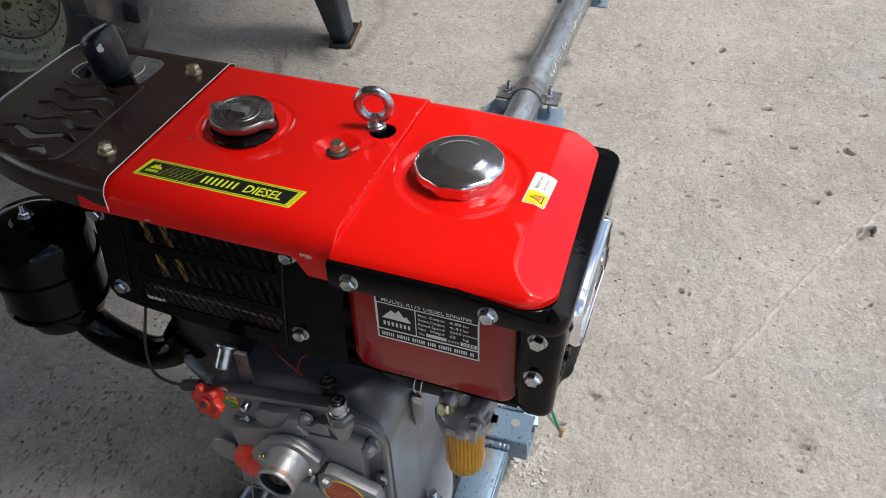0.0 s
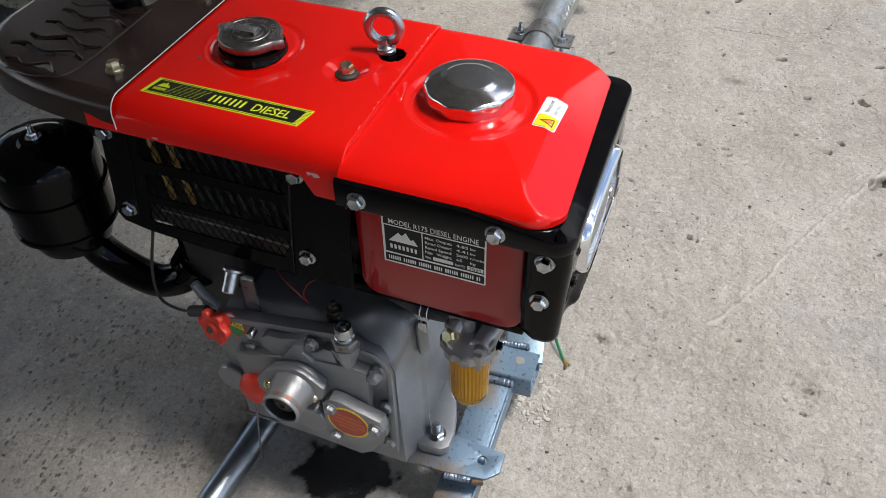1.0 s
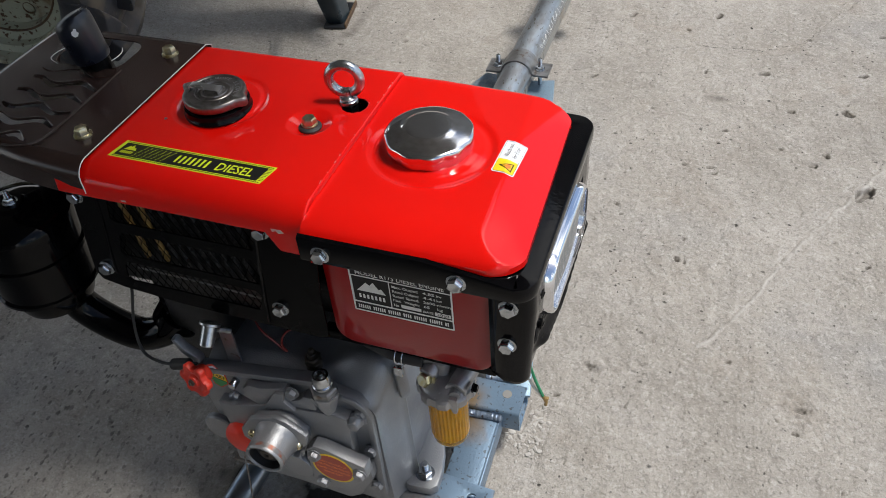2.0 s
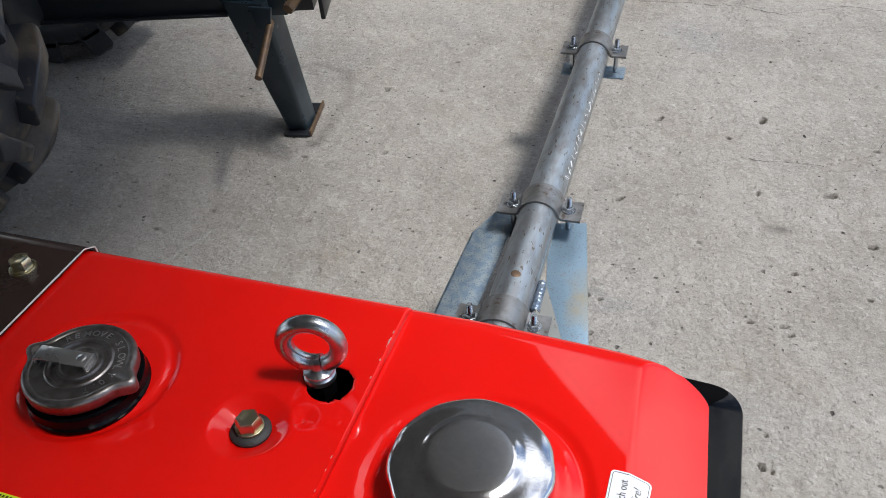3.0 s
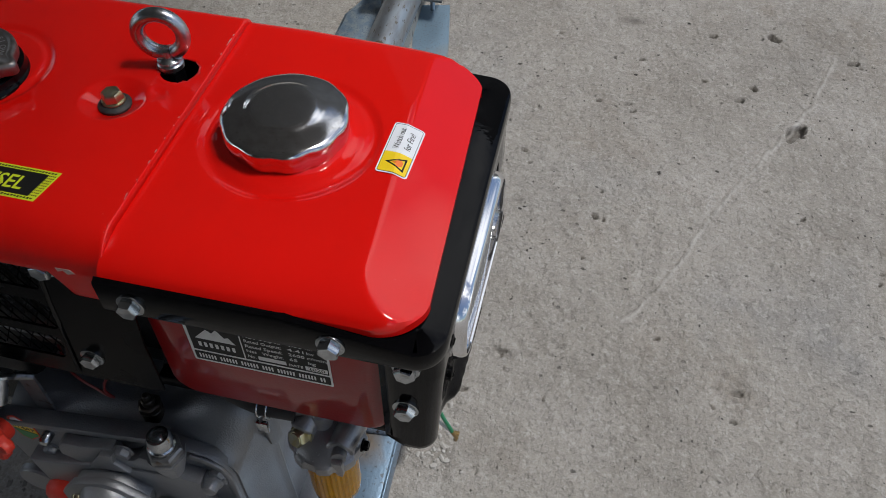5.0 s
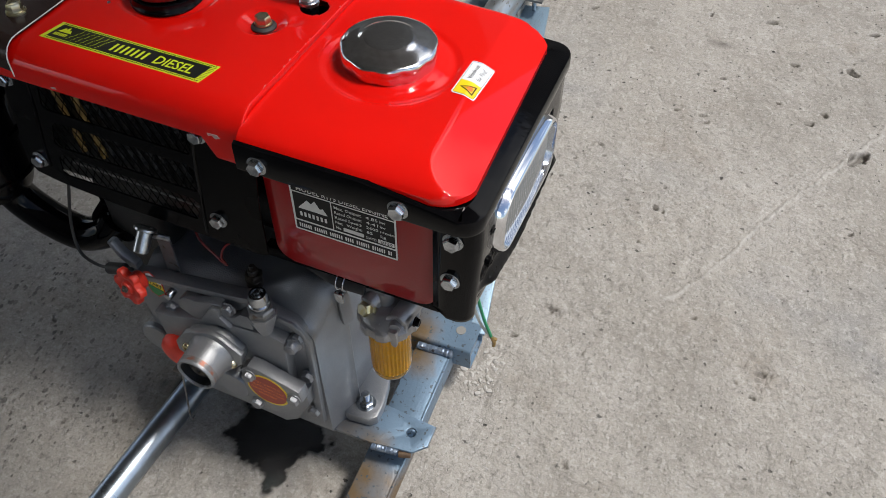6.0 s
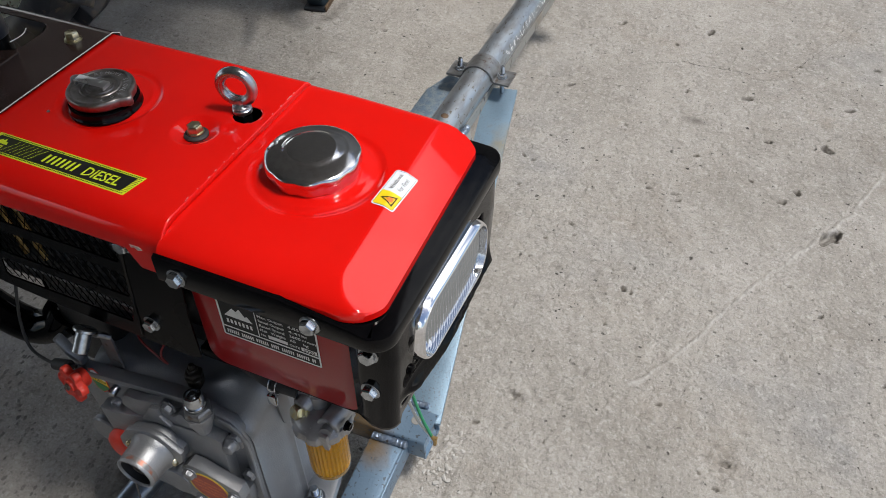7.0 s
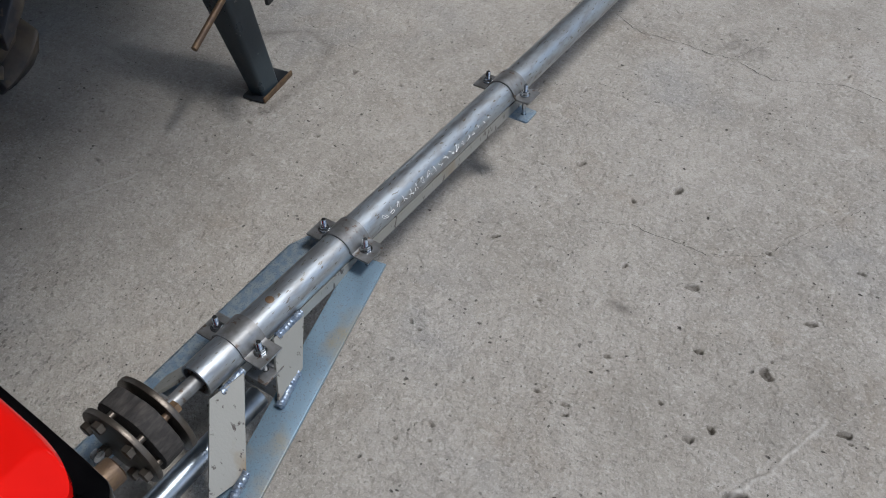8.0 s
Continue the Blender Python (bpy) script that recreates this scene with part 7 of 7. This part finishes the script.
# ---- loose tube on the floor below the engine ----
front_tube = part("steel_tube", pipe((-0.232, -0.30, 0.0195), (-0.1985, 0.03, 0.0195), 0.0195, 0.0025, 36), TUBE, None, "")
tagged(front_tube, "thick bright steel tube on the oily floor below the crankcase", "tube", "tubes on the floor")
loose = part("steel_tube", pipe((-0.053, 0.26, 0.0195), (-0.045, 0.585, 0.0195), 0.0185, 0.0025, 36), TUBE, None, "")
tagged(loose, "bright polished steel tube on the floor below the coupling", "tube", "tubes on the floor")
part("tube_pin_hole", put(lathe([(0, 0.0002), (0.0035, 0.0002), (0.0042, -0.0004)], 16), Matrix.Translation((-0.0485, 0.572, 0.0352))), INK, loose)
part("wire_scrap", sweep(curved([(-0.152, -0.012, 0.19), (-0.158, -0.016, 0.12), (-0.165, -0.02, 0.045), (-0.17, -0.01, 0.03)], 6), 0.0012, 6), PLAIN, engine)

# ---- walking tractor: two wheels, beam and prop ----
tractor = thing("walking_tractor", "muddy walking tractor propped on a blue-grey stand leg", "tractor")
RT, WT = 0.272, 0.092


def lug_mesh(a0, s):
    """One slanting tread bar with rounded shoulders."""
    bm = bmesh.new()
    rows = []
    n = 8
    for k in range(n + 1):
        t = k / n
        a = a0 + 0.30 * t
        z = s * (0.005 + (WT * 1.06 - 0.005) * t)
        base = RT - 0.012 - 0.05 * max(0, t - 0.55) ** 1.4
        top = RT + 0.034 - 0.03 * max(0, t - 0.7)
        half = 0.075 + 0.04 * t * t
        row = []
        for da, r in ((-half * 1.25, base), (-half, top - 0.006), (-half * 0.8, top), (half * 0.8, top), (half, top - 0.006), (half * 1.25, base)):
            row.append(bm.verts.new((r * math.cos(a + da), r * math.sin(a + da), z)))
        rows.append(row)
    for p, q in zip(rows, rows[1:]):
        for j in range(5):
            bm.faces.new((p[j], p[j + 1], q[j + 1], q[j]))
    low = [bm.verts.new((v.co.x * 0.87, v.co.y * 0.87, v.co.z + s * 0.002)) for v in rows[-1]]
    for j in range(5):
        bm.faces.new((rows[-1][j], rows[-1][j + 1], low[j + 1], low[j]))
    bm.faces.new(rows[0])
    bmesh.ops.recalc_face_normals(bm, faces=bm.faces[:])
    edges = [e for e in bm.edges if len(e.link_faces) == 2 and e.calc_face_angle() > 0.5]
    bmesh.ops.bevel(bm, geom=edges, offset=0.009, segments=3, affect="EDGES", profile=0.5, clamp_overlap=True)
    rr = random.Random(int(a0 * 1000) + (7 if s > 0 else 0))
    ph = rr.uniform(0, 6)
    for v in bm.verts:
        v.co *= 1 + 0.014 * math.sin(45 * v.co.x + ph) * math.sin(40 * v.co.y - ph) + 0.003 * rr.uniform(-1, 1)
    return bm


def tractor_wheel(m):
    """A lugged tyre on a deep-dished, rusty rim."""
    tyre = part("tyre", put(lathe([(0.186, WT * 0.82), (0.198, WT * 0.98), (0.222, WT * 1.08), (0.25, WT * 1.0), (RT - 0.004, WT * 0.72), (RT, 0), (RT - 0.004, -WT * 0.72), (0.25, -WT * 1.0), (0.222, -WT * 1.08), (0.198, -WT * 0.98), (0.186, -WT * 0.82)], 72), m), TYRE, tractor, "muddy black agricultural tyre")
    for k in range(12):
        for s in (1, -1):
            part("tread_lug", put(lug_mesh(2 * math.pi * k / 12 + (0.26 if s < 0 else 0), s), m), TYRE, tyre, smooth=35)
    rim = part("rim", put(lathe([(0.0, 0.004), (0.045, 0.004), (0.05, 0.0), (0.075, -0.002), (0.085, -0.008), (0.118, -0.012), (0.133, -0.011), (0.1375, 0.012), (0.1425, 0.0135), (0.16, 0.017), (0.1635, 0.036), (0.178, 0.04), (0.182, 0.07), (0.19, 0.077), (0.195, 0.0765), (0.1955, 0.071), (0.187, 0.06), (0.182, -0.06), (0.195, -0.075)], 72), m), RIM, tractor, "cream-green pressed rim with rust")
    part("rim_bead", put(sweep([(0.1945 * math.cos(a), 0.1945 * math.sin(a), 0.076) for a in [2 * math.pi * k / 72 for k in range(72)]], 0.0028, 8, True), m), RUST, rim, "rusty rolled rim edge")
    part("inner_edge", put(sweep([(0.1395 * math.cos(a), 0.1395 * math.sin(a), 0.0125) for a in [2 * math.pi * k / 72 for k in range(72)]], 0.0026, 8, True), m), RUST, rim, "rusty inner step of the rim")
    for k in range(6):
        a = math.pi / 3 * k + 0.4
        part("hub_nut", put(lathe([(0.0, 0.012), (0.008, 0.012), (0.0095, 0.0)], 6), m @ Matrix.Translation((0.066 * math.cos(a), 0.066 * math.sin(a), -0.003))), RUST, rim)
        part("rim_hole", put(lathe([(0.0, -0.004), (0.011, -0.004), (0.0135, 0.0015), (0.0145, 0.0)], 18), m @ Matrix.Translation((0.103 * math.cos(a + 0.5), 0.103 * math.sin(a + 0.5), -0.009))), RUST, rim, "rusty drilled hole")
    return tyre


tractor_wheel(Matrix.Translation((-1.155, 0.80, 0.304)) @ pose(0, 0, 0, 0, 0, 8) @ pose(0, 0, 0, 90, 0, 0))
tractor_wheel(Matrix.Translation((-1.275, 1.425, 0.304)) @ pose(0, 0, 0, 0, 0, 8) @ pose(0, 0, 0, 90, 0, 0) @ pose(0, 0, 0, 0, 0, 11))

# the stand: a prop leg that widens upwards, on a bent foot plate


def leg_mesh():
    """A folded sheet leg, narrow at the foot and wide at the beam."""
    bm = bmesh.new()
    rings = []
    for k in range(7):
        t = k / 6
        c = Vector((-0.577, 1.203, 0.004)).lerp(Vector((-0.6085, 1.168, 0.30)), t)
        rings.append([bm.verts.new((c.x + x, c.y + y, c.z)) for x, y in rounded(0.047 + 0.038 * t, 0.055 + 0.012 * t, 0.009, 4)])
    n = len(rings[0])
    for a, b in zip(rings, rings[1:]):
        for j in range(n):
            bm.faces.new((a[j], a[(j + 1) % n], b[(j + 1) % n], b[j]))
    bm.faces.new(rings[0][::-1])
    bm.faces.new(rings[-1])
    return bm


leg = part("stand_leg", leg_mesh(), STAND, tractor, "scuffed blue-grey prop leg, wider at the top")
part("foot_plate", put(sheet(rounded(0.056, 0.118, 0.005, 3), 0.005, bevel=0.001), Matrix.Translation((-0.578, 1.215, 0.0)) @ pose(0, 0, 0, 0, 0, 8)), DARKBLUE, leg, "dirty dark foot plate")
part("foot_lip", put(box(-0.002, 0.002, -0.056, 0.056, 0, 0.013, 0.0008), Matrix.Translation((-0.55, 1.219, 0.0)) @ pose(0, 0, 0, 0, 0, 8)), RUST, leg, "rusty turned-up lip")
part("locking_rod", rod((-0.538, 1.0195, 0.223), (-0.556, 1.135, 0.268), 0.0065, 16), RUST, leg, "rusty round locking rod")
part("rod_lug", put(sheet([(-0.022, 0.03), (0.022, 0.03), (0.012, -0.012), (0.0, -0.02), (-0.012, -0.012)], 0.006, bevel=0.001), facing(1.129, -0.566, 0.27)), STAND, leg)
beam = part("beam", bar((-0.49, 1.18, 0.334), (-1.78, 0.885, 0.334), 0.11, (0, 1, 0), 0.062), DARKBLUE, tractor, "dark painted beam")
part("beam_lip", bar((-0.64, 1.135, 0.276), (-1.78, 0.875, 0.276), 0.12, (0, 1, 0), 0.005), DARKBLUE, beam)
part("beam_sleeve", bar((-0.535, 1.163, 0.34), (-0.637, 1.14, 0.34), 0.12, (0, 1, 0), 0.072), STAND, beam, "blue-grey sleeve over the beam's end")
part("beam_flange", put(box(-0.004, 0.004, -0.055, 0.055, -0.036, 0.04, 0.002), Matrix.Translation((-0.473, 1.205, 0.306)) @ pose(0, 0, 0, 0, 0, 13)), DARKBLUE, beam)
part("lever", rod((-0.475, 1.18, 0.312), (-0.415, 1.155, 0.324), 0.009, 16), DARKBLUE, beam)
part("lever_knob", rod((-0.42, 1.157, 0.323), (-0.396, 1.147, 0.328), 0.0135, 20, 0.004), RUBBER, beam, "dark worn knob")
part("pin", rod((-0.512, 1.18, 0.302), (-0.518, 1.135, 0.294), 0.0105, 6), RUST, beam, "rusty hexagon pin")
# plain boxes for the machine's unseen bulk, added to shade the floor
part("unseen_case", box(-1.36, -0.98, 0.98, 1.32, 0.26, 0.62, 0.03, 3), DARKBLUE, tractor, "dark unseen case between the wheels, added to shade the floor")
part("axle", rod((-1.165, 0.86, 0.304), (-1.26, 1.4, 0.304), 0.03, 18), DARKBLUE, tractor)
part("unseen_bulk", box(-1.8, -0.98, 0.96, 1.26, 0.36, 0.6, 0.02, 2), DARKBLUE, tractor, "dark unseen bulk of the machine, added to shade the floor")
